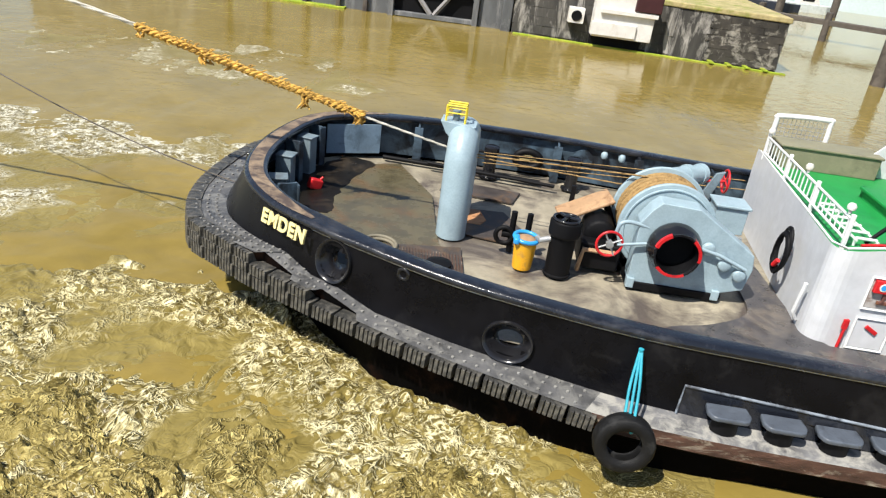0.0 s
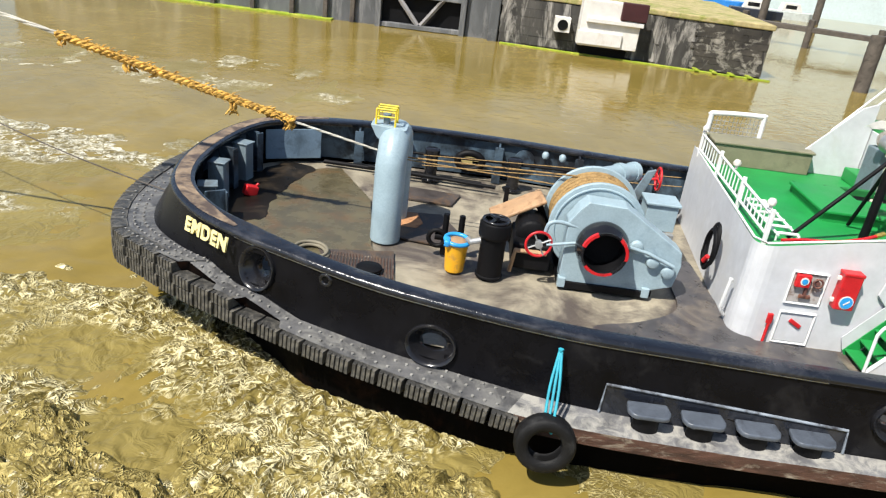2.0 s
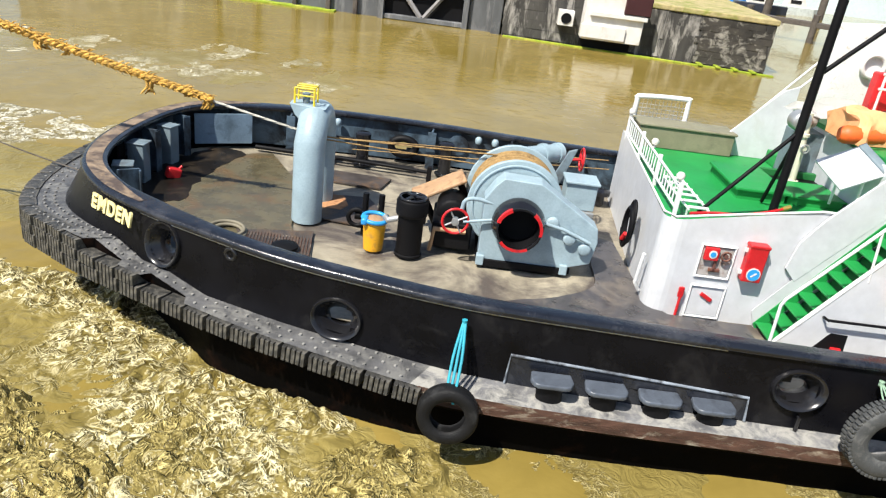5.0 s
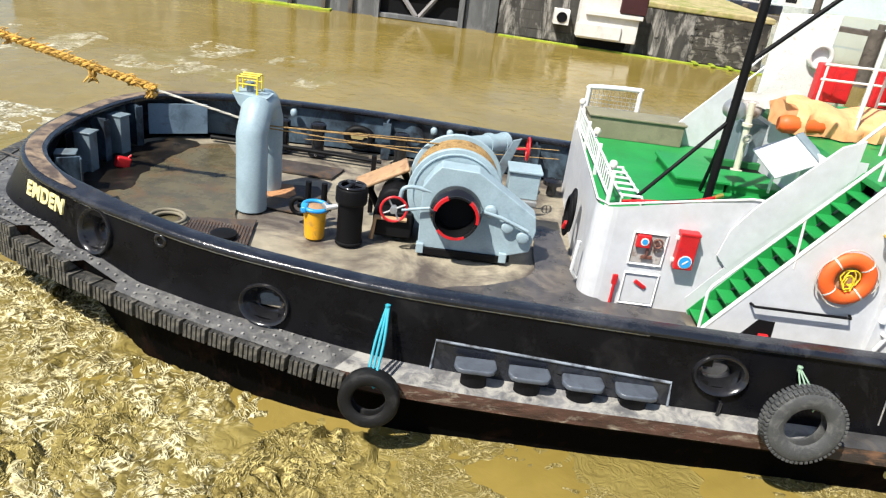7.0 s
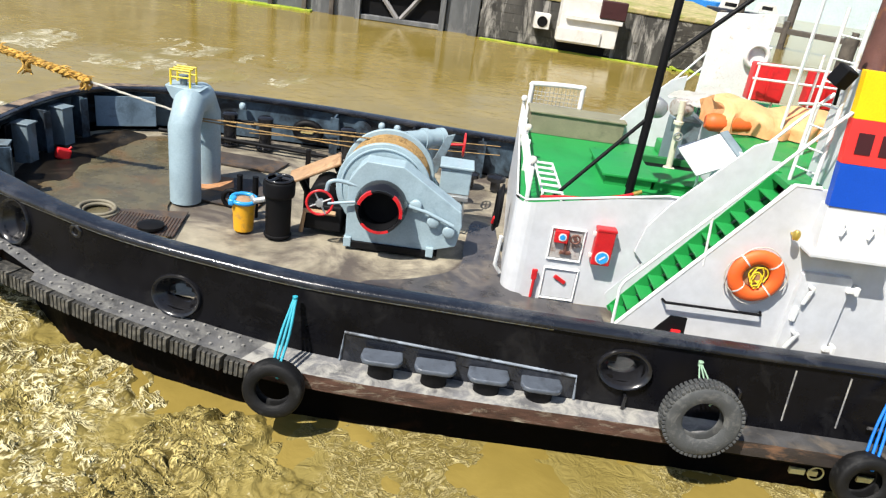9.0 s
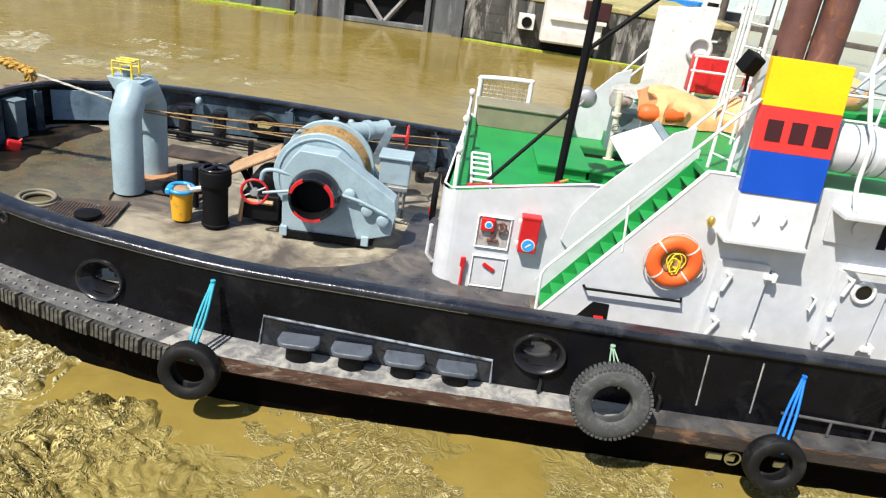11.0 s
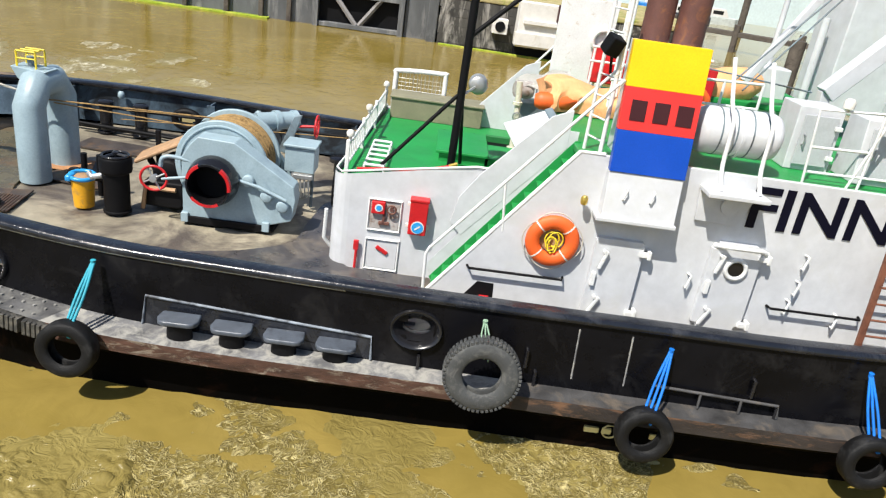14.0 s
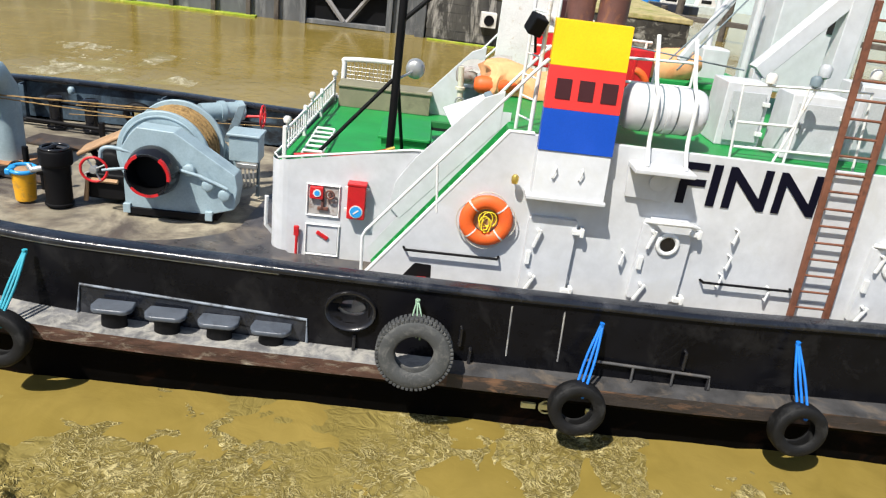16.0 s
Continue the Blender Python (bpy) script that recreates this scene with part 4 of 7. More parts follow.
# box stays and a pale panel inside the stern
for x, y, rz, hgt in ((-5.8, 1.72, 178, 0.7), (-5.74, 2.85, 166, 0.72), (-5.62, 0.72, 200, 0.66)):
    bm = bmesh.new()
    m = pose(x, y, 0, 0, 0, rz - 90)
    box(bm, (-0.13, 0.0, -0.02), (0.13, 0.3, hgt), m, 0.02)
    box(bm, (-0.15, -0.03, hgt), (0.15, 0.3, hgt + 0.03), m, 0.01)
    part("box_stay", bm, GREYD, tug, "blue-grey box stay with worn top")
bm = bmesh.new()
box(bm, (-0.62, 0, 0.08), (0.55, 0.03, 0.72), pose(-5.2, 4.22, 0, 0, 0, 26), 0.01)
part("stern_panel", bm, PANEL, tug, "blue-grey panel inside the stern bulwark")

# stern frames inside the bulwark
for x, y, rz in ((-5.3, 0.2, 215), (-5.86, 2.3, 172), (-5.75, 3.45, 158), (-3.9, 4.5, 95), (-0.9, 4.6, 88), (0.8, 4.5, 86), (2.3, 4.38, 86)):
    bm = bmesh.new()
    m = pose(x, y, 0, 0, 0, rz - 90)
    box(bm, (-0.02, -0.02, -0.02), (0.02, 0.3, 0.8), m, 0.005)
    box(bm, (-0.09, -0.04, -0.02), (0.09, -0.015, 0.78), m, 0.005)
    part("bulwark_stay", bm, INNER, tug, "grey-blue steel stay bracing the bulwark")

# ---- deckhouse ----
bm = bmesh.new()
# aft wall with rounded near corner, near side wall, and the long side wall with the stair cut
arc = [(2.62 + 0.28 * (1 - math.cos(a)), -0.87 + 0.28 * (1 - math.sin(a))) for a in [k * math.pi / 12 for k in range(7)]]
wall_line = [(2.95, 4.1)] + arc + [(4.7, -0.87), (6.2, -0.87)]
for (xa, ya), (xb, yb) in zip(wall_line, wall_line[1:]):
    ta, tb = [1.44 + 0.19 * max(0, min(x, 4.7) - 2.7) for x in (xa, xb)]
    add(bm, [(xa, ya, -0.3), (xb, yb, -0.3), (xb, yb, tb), (xa, ya, ta)], [(0, 1, 2, 3)])
deckhouse = part("deckhouse", bm, WHITE, tug, "white painted steel deckhouse walls")
bm = bmesh.new()
prism(bm, [(4.17, -0.3), (16, -0.3), (16, 2.42), (6.25, 2.46), (5.97, 2.46), (4.17, 0.12)], "y", -1.7, -1.62, 0.01)
part("side_wall", bm, WHITE, deckhouse, "white steel side wall with shallow dents")
bm = bmesh.new()
tube(bm, [(4.17, -1.68, 0.13), (5.97, -1.68, 2.47), (6.3, -1.68, 2.47)], 0.03, 8)
tube(bm, [(2.96, 4.0, 1.47), (2.64, -0.58, 1.46), (2.74, -0.83, 1.48), (4.7, -0.875, 1.83), (5.2, -0.875, 1.83)], 0.018, 8)
tube(bm, [(4.25, -1.715, 0.06), (16, -1.715, 0.06)], 0.02, 6)
part("edge_bead", bm, WHITE2, deckhouse)
bm = bmesh.new()
prism(bm, [(2.69, -0.58), (2.78, -0.78), (2.95, -0.85), (6.3, -0.85), (6.3, 4.08), (2.99, 4.08)], "z", 1.3, 1.38, 0.005)
part("aft_roof", bm, GREEN, deckhouse, "green painted roof deck of the aft house")
bm = bmesh.new()
box(bm, (6.0, -1.62, 2.3), (16, 4.3, 2.4), bevel=0.01)
part("boat_deck", bm, GREEN, deckhouse, "green painted boat deck")
bm = bmesh.new()
box(bm, (5.95, -0.85, 1.3), (6.05, 4.1, 2.32), bevel=0.01)
box(bm, (15.9, -1.62, -0.3), (16, 4.3, 2.4), bevel=0.01)
box(bm, (2.95, 4.06, -0.3), (6, 4.12, 1.42), bevel=0.01)
box(bm, (6.0, 4.06, -0.3), (16, 4.12, 2.3), bevel=0.01)
part("inner_wall", bm, WHITE, deckhouse)
# black plate painting the shade of the hollow at the foot of the side wall
bm = bmesh.new()
prism(bm, [(4.66, 0.08), (5.16, 0.08), (5.14, 0.4), (4.9, 0.41)], "y", -1.708, -1.66, 0.01)
part("foot_shade_plate", bm, MATT, deckhouse, "black plate painting the shade of the opening at the wall's foot")
bm = bmesh.new()
tube(bm, [(5.02, -1.73, 0.06), (5.02, -1.73, 0.2)], 0.07, 12)
part("valve_cap", bm, RED, deckhouse, "red valve in the dark opening")
# hand bars
for x0, x1, z in ((4.72, 6.08, 0.64), (9.05, 10.4, 0.62)):
    bm = bmesh.new()
    tube(bm, [(x0, -1.71, z), (x0 + 0.02, -1.8, z), (x1 - 0.02, -1.8, z), (x1, -1.71, z)], 0.02, 8)
    part("hand_bar", bm, MATT, deckhouse, "black hand bar")
# doors
def door(x0, x1, z0, z1, hole):
    b = bmesh.new()
    g = bmesh.new()
    add(g, [(x, y, z) for y in (-1.79, -1.7) for x, z in ((x0, z0), (x1, z0), (x1, z1), (x0, z1))], [(0, 1, 2, 3), (7, 6, 5, 4), (0, 4, 5, 1), (1, 5, 6, 2), (2, 6, 7, 3), (3, 7, 4, 0)])
    vert = [e for e in g.edges if abs(e.verts[0].co.y - e.verts[1].co.y) > 0.01]
    bmesh.ops.bevel(g, geom=vert, offset=0.09 if hole else 0.025, segments=5, affect="EDGES")
    into(b, g, None, 0.008, 1)
    d = part("door", b, WHITE, deckhouse, "white weathertight steel door, shut")
    for z in (z0 + 0.14, z1 - 0.16):
        b = bmesh.new()
        box(b, (x1 - 0.06, -1.84, z - 0.035), (x1 + 0.1, -1.775, z + 0.035), None, 0.008)
        box(b, (x1 + 0.05, -1.85, z - 0.06), (x1 + 0.1, -1.72, z + 0.06), None, 0.008)
        part("hinge", b, WHITE2, deckhouse)
    for z, r in ((z0 + 0.22, 25), (z1 - 0.3, 15)):
        b = bmesh.new()
        box(b, (-0.02, -0.02, -0.14), (0.02, 0.02, 0.14), pose(x0 + 0.14, -1.84, z, 0, r), 0.006)
        tube(b, [(x0 + 0.14, -1.78, z + 0.12), (x0 + 0.14, -1.86, z + 0.12)], 0.025, 8)
        part("clip", b, WHITE2, deckhouse)
    b = bmesh.new()
    box(b, (x0 + 0.03, -1.84, (z0 + z1) / 2 - 0.1), (x0 + 0.09, -1.77, (z0 + z1) / 2 + 0.1), None, 0.006)
    part("handle", b, WHITE2, deckhouse)
    if hole:
        b = bmesh.new()
        cx, cz = (x0 + x1) / 2 + 0.03, z1 - 0.36
        ring(b, 0.14, 0.035, pose(cx, -1.8, cz, 90), 28, 8)
        part("porthole_ring", b, WHITE2, deckhouse)
        b = bmesh.new()
        lathe(b, [(0, 0), (0.125, 0), (0.125, 0.012), (0, 0.012)], pose(cx, -1.795, cz, 90))
        part("porthole_glass", b, GLOSS, deckhouse, "dark porthole glass")
        b = bmesh.new()
        tube(b, [(cx - 0.36, -1.74, cz + 0.3), (cx - 0.2, -1.93, cz + 0.36), (cx + 0.2, -1.93, cz + 0.36), (cx + 0.4, -1.74, cz + 0.26)], 0.035, 8)
        part("eyebrow", b, WHITE2, deckhouse)


door(6.42, 7.1, 0.12, 1.34, False)
door(8.02, 8.74, 0.16, 1.5, True)
door(11.35, 12.05, 0.16, 1.5, True)
# deck-edge lamp, brackets, small fittings on the wall
bm = bmesh.new()
lathe(bm, [(0.04, 0), (0.05, 0.04), (0.05, 0.09), (0.03, 0.12), (0, 0.12)], pose(6.12, -1.83, 1.8))
tube(bm, [(6.12, -1.7, 1.83), (6.12, -1.83, 1.83)], 0.02, 6)
part("wall_lamp", bm, BRASS, deckhouse, "small brass and white wall lamp")
for x, z in ((7.82, 0.95), (9.35, 1.05), (9.35, 1.45), (9.3, 0.75), (10.05, 0.62)):
    bm = bmesh.new()
    tube(bm, [(x, -1.7, z), (x + 0.02, -1.79, z), (x - 0.02, -1.8, z - 0.18), (x, -1.72, z - 0.2)], 0.018, 6)
    part("bracket", bm, WHITE2, deckhouse)
# ship's name
text("name_lettering", "FINN", 0.83, pose(8.33, -1.712, 1.76, 90, 0, 0), LETTERN, deckhouse, 0.004, 0.0, 1.1, 0.014, "dark navy ship name FINN")
text("port_lettering", "EMDEN", 0.285, pose(-5.47, -0.95, 0.59, 78, 0, -35.5), LETTERY, bulwark, 0.014, 0.0, 0.99, 0.009, "cream port of registry EMDEN", 1.1)

# stair up to the boat deck
bm = bmesh.new()
prism(bm, [(4.15, -0.05), (4.35, -0.2), (6.15, 2.2), (6.15, 2.45), (5.95, 2.45)], "y", -1.64, -1.6, 0.005)
stair = part("stair", bm, WHITE, tug, "steep white stair with green treads")
for k in range(12):
    x, z = 4.3 + 0.147 * k, 0.03 + 0.19 * k
    bm = bmesh.new()
    prism(bm, [(x - 0.05, z), (x + 0.2, z), (x + 0.2, z + 0.03), (x - 0.05, z + 0.03)], "y", -1.6, -0.9, 0.006)
    prism(bm, [(x + 0.16, z - 0.16), (x + 0.2, z - 0.16), (x + 0.2, z), (x + 0.16, z)], "y", -1.6, -0.9, 0.004)
    part("tread", bm, GREEN, stair, "green stair tread")
bm = bmesh.new()
prism(bm, [(4.2, -0.3), (6.2, -0.3), (6.2, 2.06), (6.0, 2.0), (4.34, -0.19)], "y", -1.58, -0.93, 0)
part("stair_back", bm, GREEND, stair, "dark green plating under the treads")
bm = bmesh.new()
prism(bm, [(4.3, -0.2), (6.05, 2.1), (6.05, 2.55), (5.9, 2.55), (4.15, 0.22)], "y", -0.925, -0.915, 0)
part("stair_lining", bm, WHITE, stair, "white lining beside the treads")
bm = bmesh.new()
prism(bm, [(4.22, 0.02), (4.3, -0.12), (6.1, 2.2), (6.1, 2.42), (6.02, 2.42)], "y", -0.945, -0.928, 0)
part("stringer", bm, GREEN, stair, "green stringer along the treads")
bm = bmesh.new()
prism(bm, [(4.42, 0.95), (4.5, 1.35), (4.76, 1.74), (5.64, 2.72), (5.92, 2.84), (5.92, 2.3), (4.6, 0.76)], "y", -0.93, -0.89, 0.004)
part("inner_plate", bm, WHITE, stair, "white side plate of the stair")
bm = bmesh.new()
prism(bm, [(4.3, 1.38), (4.45, 1.56), (5.2, 1.62), (5.95, 2.35), (5.95, 1.38)], "y", -0.75, -0.7, 0.01)
part("weather_plate", bm, WHITE, stair, "white sloping weather plate")
for y, a, b2, c in ((-1.69, (4.14, 0.1), (4.12, 0.82), (6.35, 3.46)), (-0.88, (4.5, 1.0), (4.5, 1.18), (6.5, 3.55))):
    bm = bmesh.new()
    tube(bm, spline([(a[0], y, a[1]), (b2[0], y, b2[1] - 0.1)], 2) + spline([(b2[0] + 0.04, y, b2[1]), (c[0] - 0.2, y, c[1] - 0.2), (c[0] - 0.08, y, c[1] - 0.08)], 4), 0.023, 8)
    for t in (0.42,) if y < -1 else ():
        x = b2[0] + (c[0] - b2[0]) * t
        z = b2[1] + (c[1] - b2[1]) * t
        tube(bm, [(x, y, z), (x + 0.07, y, z - 0.72)], 0.018, 8)
    part("handrail", bm, WHITE2, stair, "white tubular handrail")

# things on the aft house's side wall
def wall_box(name, x0, x1, z0, z1, y0, depth, material, label):
    b = bmesh.new()
    box(b, (x0, y0 - depth, z0), (x1, y0, z1), None, 0.012)
    return part(name, b, material, deckhouse, label)


bm = bmesh.new()
for x0, x1, z0, z1 in ((3.2, 3.68, 0.65, 1.14), (3.2, 3.7, 0.0, 0.5)):
    tube(bm, [(x0, -0.885, z0), (x1, -0.885, z0), (x1, -0.885, z1), (x0, -0.885, z1)], 0.022, 4, closed=True)
part("recess_frame", bm, WHITE2, deckhouse)
wall_box("hydrant_recess", 3.22, 3.66, 0.67, 1.12, -0.868, 0.012, GREYBOX, "grey stained hydrant niche with valves")
wall_box("hose_recess", 3.22, 3.68, 0.02, 0.48, -0.868, 0.012, WHITE, "white niche with a red lever")
wall_box("red_valve_box", 3.24, 3.44, 0.93, 1.12, -0.88, 0.07, RED, "small red valve box")
bm = bmesh.new()
lathe(bm, [(0, 0), (0.06, 0), (0.06, 0.006), (0, 0.006)], pose(3.35, -0.952, 1.03, 90))
part("round_sign", bm, CLAD, deckhouse, "round blue and white sign")
bm = bmesh.new()
lathe(bm, [(0, 0), (0.04, 0), (0.04, 0.004), (0, 0.004)], pose(3.35, -0.959, 1.03, 90))
part("round_sign_core", bm, BLUEP, deckhouse)
bm = bmesh.new()
ring(bm, 0.065, 0.015, pose(3.54, -0.95, 1.02, 90), 20, 8)
tube(bm, [(3.54, -0.87, 1.02), (3.54, -0.96, 1.02)], 0.03, 8)
box(bm, (3.36, -0.92, 0.75), (3.52, -0.88, 0.8), None, 0.008)
box(bm, (3.41, -0.92, 0.75), (3.45, -0.88, 0.95), None, 0.008)
part("hydrant_valve", bm, PIPE, deckhouse, "brown hydrant valve wheel and pipe")
bm = bmesh.new()
box(bm, (-0.1, -0.03, -0.03), (0.1, 0.0, 0.03), pose(3.45, -0.88, 0.33, 0, 30), 0.01)
part("red_lever", bm, RED, deckhouse, "red lever")
bm = bmesh.new()
tube(bm, [(3.06, -0.93, -0.2), (3.07, -0.93, 0.46)], 0.022, 8)
box(bm, (3.02, -0.95, 0.3), (3.1, -0.91, 0.46), None, 0.01)
part("red_pole", bm, RED, deckhouse, "red painted pole on the wall")

eb = rider("extinguisher_box", 3.94, -0.88, 0.7)
tagged(eb, "red fire equipment box with a blue round sign", "fire box")
bm = bmesh.new()
box(bm, (-0.13, -0.16, 0.0), (0.14, 0.0, 0.56), None, 0.02)
box(bm, (-0.138, -0.168, 0.52), (0.148, 0.0, 0.568), None, 0.012)
part("case", bm, RED, eb)
for z in (0.12, 0.46):
    for x in (-0.15, 0.15):
        bm = bmesh.new()
        box(bm, (x - 0.025, -0.1, z - 0.03), (x + 0.025, -0.05, z + 0.03), None, 0.008)
        part("catch", bm, CLAD, eb)
bm = bmesh.new()
lathe(bm, [(0, 0), (0.1, 0), (0.1, 0.008), (0, 0.008)], pose(0.01, -0.161, 0.13, 90))
part("sign_ring", bm, CLAD, eb, "white rim of a round sign")
bm = bmesh.new()
lathe(bm, [(0, 0), (0.085, 0), (0.085, 0.006), (0, 0.006)], pose(0.01, -0.17, 0.13, 90))
part("sign_disc", bm, BLUEP, eb, "blue disc")
bm = bmesh.new()
box(bm, (-0.05, -0.004, -0.012), (0.05, 0.0, 0.012), pose(0.01, -0.177, 0.13, 0, -40), 0.002)
part("sign_mark", bm, CLAD, eb)

# lifebuoy with its coiled line
lb = rider("lifebuoy", 5.82, -1.78, 1.2)
tagged(lb, "orange lifebuoy with pale bands on the white wall", "lifebuoy")
bm = bmesh.new()
g = bmesh.new()
ring(g, 0.275, 0.1, None, 44, 14)
bmesh.ops.scale(g, vec=(1, 1, 0.75), verts=g.verts)
into(bm, g, pose(0, 0, 0, 90))
part("ring", bm, ORANGE, lb)
for a in (45, 135, 225, 315):
    bm = bmesh.new()
    g = bmesh.new()
    tube(g, [(0.275 * math.cos(radians(a + d)), 0.275 * math.sin(radians(a + d)), 0) for d in (-2.2, 0, 2.2)], 0.103, 14)
    bmesh.ops.scale(g, vec=(1, 1, 0.77), verts=g.verts)
    into(bm, g, pose(0, 0, 0, 90))
    part("band", bm, CLAD, lb, "pale reflective band")
bm = bmesh.new()
rng = random.Random(4)
for k in range(4):
    c = (rng.uniform(-0.05, 0.05), rng.uniform(-0.04, 0.02), rng.uniform(-0.07, 0.05))
    w, h = rng.uniform(0.06, 0.11), rng.uniform(0.1, 0.15)
    tube(bm, [(c[0] + w * math.cos(q * math.tau / 14), -0.03 + c[1] + 0.012 * math.sin(3 * q), c[2] + h * math.sin(q * math.tau / 14)) for q in range(14)], 0.01, 6, closed=True)
part("coiled_line", bm, YELLOW, lb, "coiled yellow line")
bm = bmesh.new()
lathe(bm, [(0, 0), (0.17, 0), (0.17, 0.02), (0, 0.03)], pose(0, 0.06, 0, 90))
part("back_disc", bm, LEATHER, lb, "brown backing inside the ring")
bm = bmesh.new()
for k in range(4):
    a0, a1 = radians(45 + 90 * k), radians(135 + 90 * k)
    tube(bm, [((0.375 + 0.045 * math.sin(math.pi * q / 8)) * math.cos(a0 + (a1 - a0) * q / 8), -0.01, (0.375 + 0.045 * math.sin(math.pi * q / 8)) * math.sin(a0 + (a1 - a0) * q / 8)) for q in range(9)], 0.009, 6)
part("grab_line", bm, ROPEW, lb)

# ---- funnel ----
def leaning(z):
    return -1.98 + 0.165 * (z - 1.68)


def funnel_slab(bm, z0, z1, out=0.0, x0=6.35, x1=7.34):
    g = bmesh.new()
    add(g, [(x0 - out, leaning(z0) - out, z0), (x1 + out, leaning(z0) - out, z0), (x1 + out, -0.75, z0), (x0 - out, -0.75, z0),
            (x0 - out, leaning(z1) - out, z1), (x1 + out, leaning(z1) - out, z1), (x1 + out, -0.75, z1), (x0 - out, -0.75, z1)],
        [(3, 2, 1, 0), (4, 5, 6, 7), (0, 1, 5, 4), (1, 2, 6, 5), (2, 3, 7, 6), (3, 0, 4, 7)])
    return into(bm, g, None, 0.012)


bm = bmesh.new()
funnel_slab(bm, 1.7, 2.32)
funnel = part("funnel", bm, WHITE, tug, "white funnel casing with striped top")
bm = bmesh.new()
prism(bm, [(6.5, -1.5), (7.3, -1.5), (7.3, -0.8), (6.5, -0.8)], "z", 2.32, 3.9, 0.01)
part("inner_casing", bm, WHITE, funnel)
bm = bmesh.new()
box(bm, (6.28, leaning(1.7) - 0.04, 1.66), (7.36, -1.6, 1.71), None, 0.008)
part("drip_ledge", bm, WHITE, funnel)
for z0, z1, mm, lab in ((3.4, 3.96, FLAGY, "yellow funnel band"), (2.86, 3.398, FLAGR, "red funnel band"), (2.322, 2.858, FLAGB, "blue funnel band")):
    bm = bmesh.new()
    g = bmesh.new()
    add(g, [(6.345, leaning(z0) - 0.02, z0), (7.345, leaning(z0) - 0.02, z0), (7.345, leaning(z0) + 0.1, z0), (6.345, leaning(z0) + 0.1, z0),
            (6.345, leaning(z1) - 0.02, z1), (7.345, leaning(z1) - 0.02, z1), (7.345, leaning(z1) + 0.1, z1), (6.345, leaning(z1) + 0.1, z1)],
        [(3, 2, 1, 0), (4, 5, 6, 7), (0, 1, 5, 4), (1, 2, 6, 5), (2, 3, 7, 6), (3, 0, 4, 7)])
    into(bm, g, None, 0.006)
    part("funnel_band", bm, mm, funnel, lab)
# company mark as plain dark bars
for k, w in enumerate((0.2, 0.2, 0.21)):
    x = 6.46 + 0.3 * k
    bm = bmesh.new()
    lean = math.degrees(math.atan(0.165))
    box(bm, (0, -0.006, 0), (w, 0.0, 0.26), pose(x, leaning(3.02) - 0.03, 2.99, -lean, 0, 0), 0.004)
    part("mark", bm, LETTERD, funnel, "dark bar mark on the red band")
for x in (6.62, 6.98):
    bm = bmesh.new()
    y = leaning(2.05) - 0.01
    tube(bm, [(x, y, 2.13), (x, y - 0.05, 2.11), (x - 0.03, y - 0.05, 1.99), (x - 0.03, y, 1.97)], 0.012, 6)
    part("step_handle", bm, WHITE2, funnel)
for x, r, z1 in ((6.72, 0.19, 5.2), (7.16, 0.2, 5.3)):
    bm = bmesh.new()
    lathe(bm, [(r, 0), (r, z1 - 3.6), (r + 0.02, z1 - 3.6), (r + 0.02, z1 - 3.54), (r - 0.03, z1 - 3.54), (r - 0.03, z1 - 3.9)], pose(x, -1.1, 3.6))
    part("exhaust_pipe", bm, PIPE, funnel, "rust-brown exhaust pipe")
bm = bmesh.new()
tube(bm, [(6.25, -1.55, 2.4), (6.25, -1.5, 4.6)], 0.03, 8)
tube(bm, [(6.1, -1.2, 2.4), (6.1, -1.2, 4.6)], 0.025, 8)
for k in range(7):
    tube(bm, [(6.25, -1.52, 2.6 + 0.28 * k), (6.1, -1.2, 2.6 + 0.28 * k)], 0.013, 6)
part("funnel_ladder", bm, WHITE2, funnel, "narrow white ladder beside the funnel")
bm = bmesh.new()
box(bm, (-0.1, -0.1, -0.12), (0.1, 0.1, 0.12), pose(6.1, -1.6, 3.85, 20, 15, 20), 0.02)
tube(bm, [(6.15, -1.55, 3.5), (6.1, -1.6, 3.8)], 0.02, 6)
part("floodlight", bm, MATT, funnel, "black floodlight")

# ---- mast ----
bm = bmesh.new()
tube(bm, [(4.33, -0.2, 1.38), (4.36, -0.2, 5.2)], 0.062, 12)
mast = part("mast", bm, MATT, tug, "black painted pole mast with braces")
bm = bmesh.new()
tube(bm, [(3.2, -0.35, 1.42), (4.32, -0.2, 2.72)], 0.03, 8)
tube(bm, [(4.5, 0.6, 1.42), (4.36, -0.18, 2.72)], 0.03, 8)
part("mast_brace", bm, MATT, mast)
bm = bmesh.new()
tube(bm, [(4.36, -0.2, 3.55), (5.5, -0.1, 4.65)], 0.035, 8)
part("mast_arm", bm, MATT, mast)
bm = bmesh.new()
lathe(bm, [(0.1, 0), (0.1, 0.05), (0.06, 0.08), (0, 0.08)], pose(4.33, -0.2, 1.38))
part("mast_foot", bm, GREEND, mast)
bm = bmesh.new()
lathe(bm, [(0, 0), (0.13, 0.0), (0.15, 0.03), (0.15, 0.2), (0.12, 0.24), (0, 0.25)], pose(4.6, 0.55, 2.78) @ pose(0, 0, 0, 90, 20))
tube(bm, [(4.36, -0.2, 2.7), (4.58, 0.4, 2.75)], 0.02, 6)
part("searchlight", bm, STEEL, mast, "round grey searchlight")

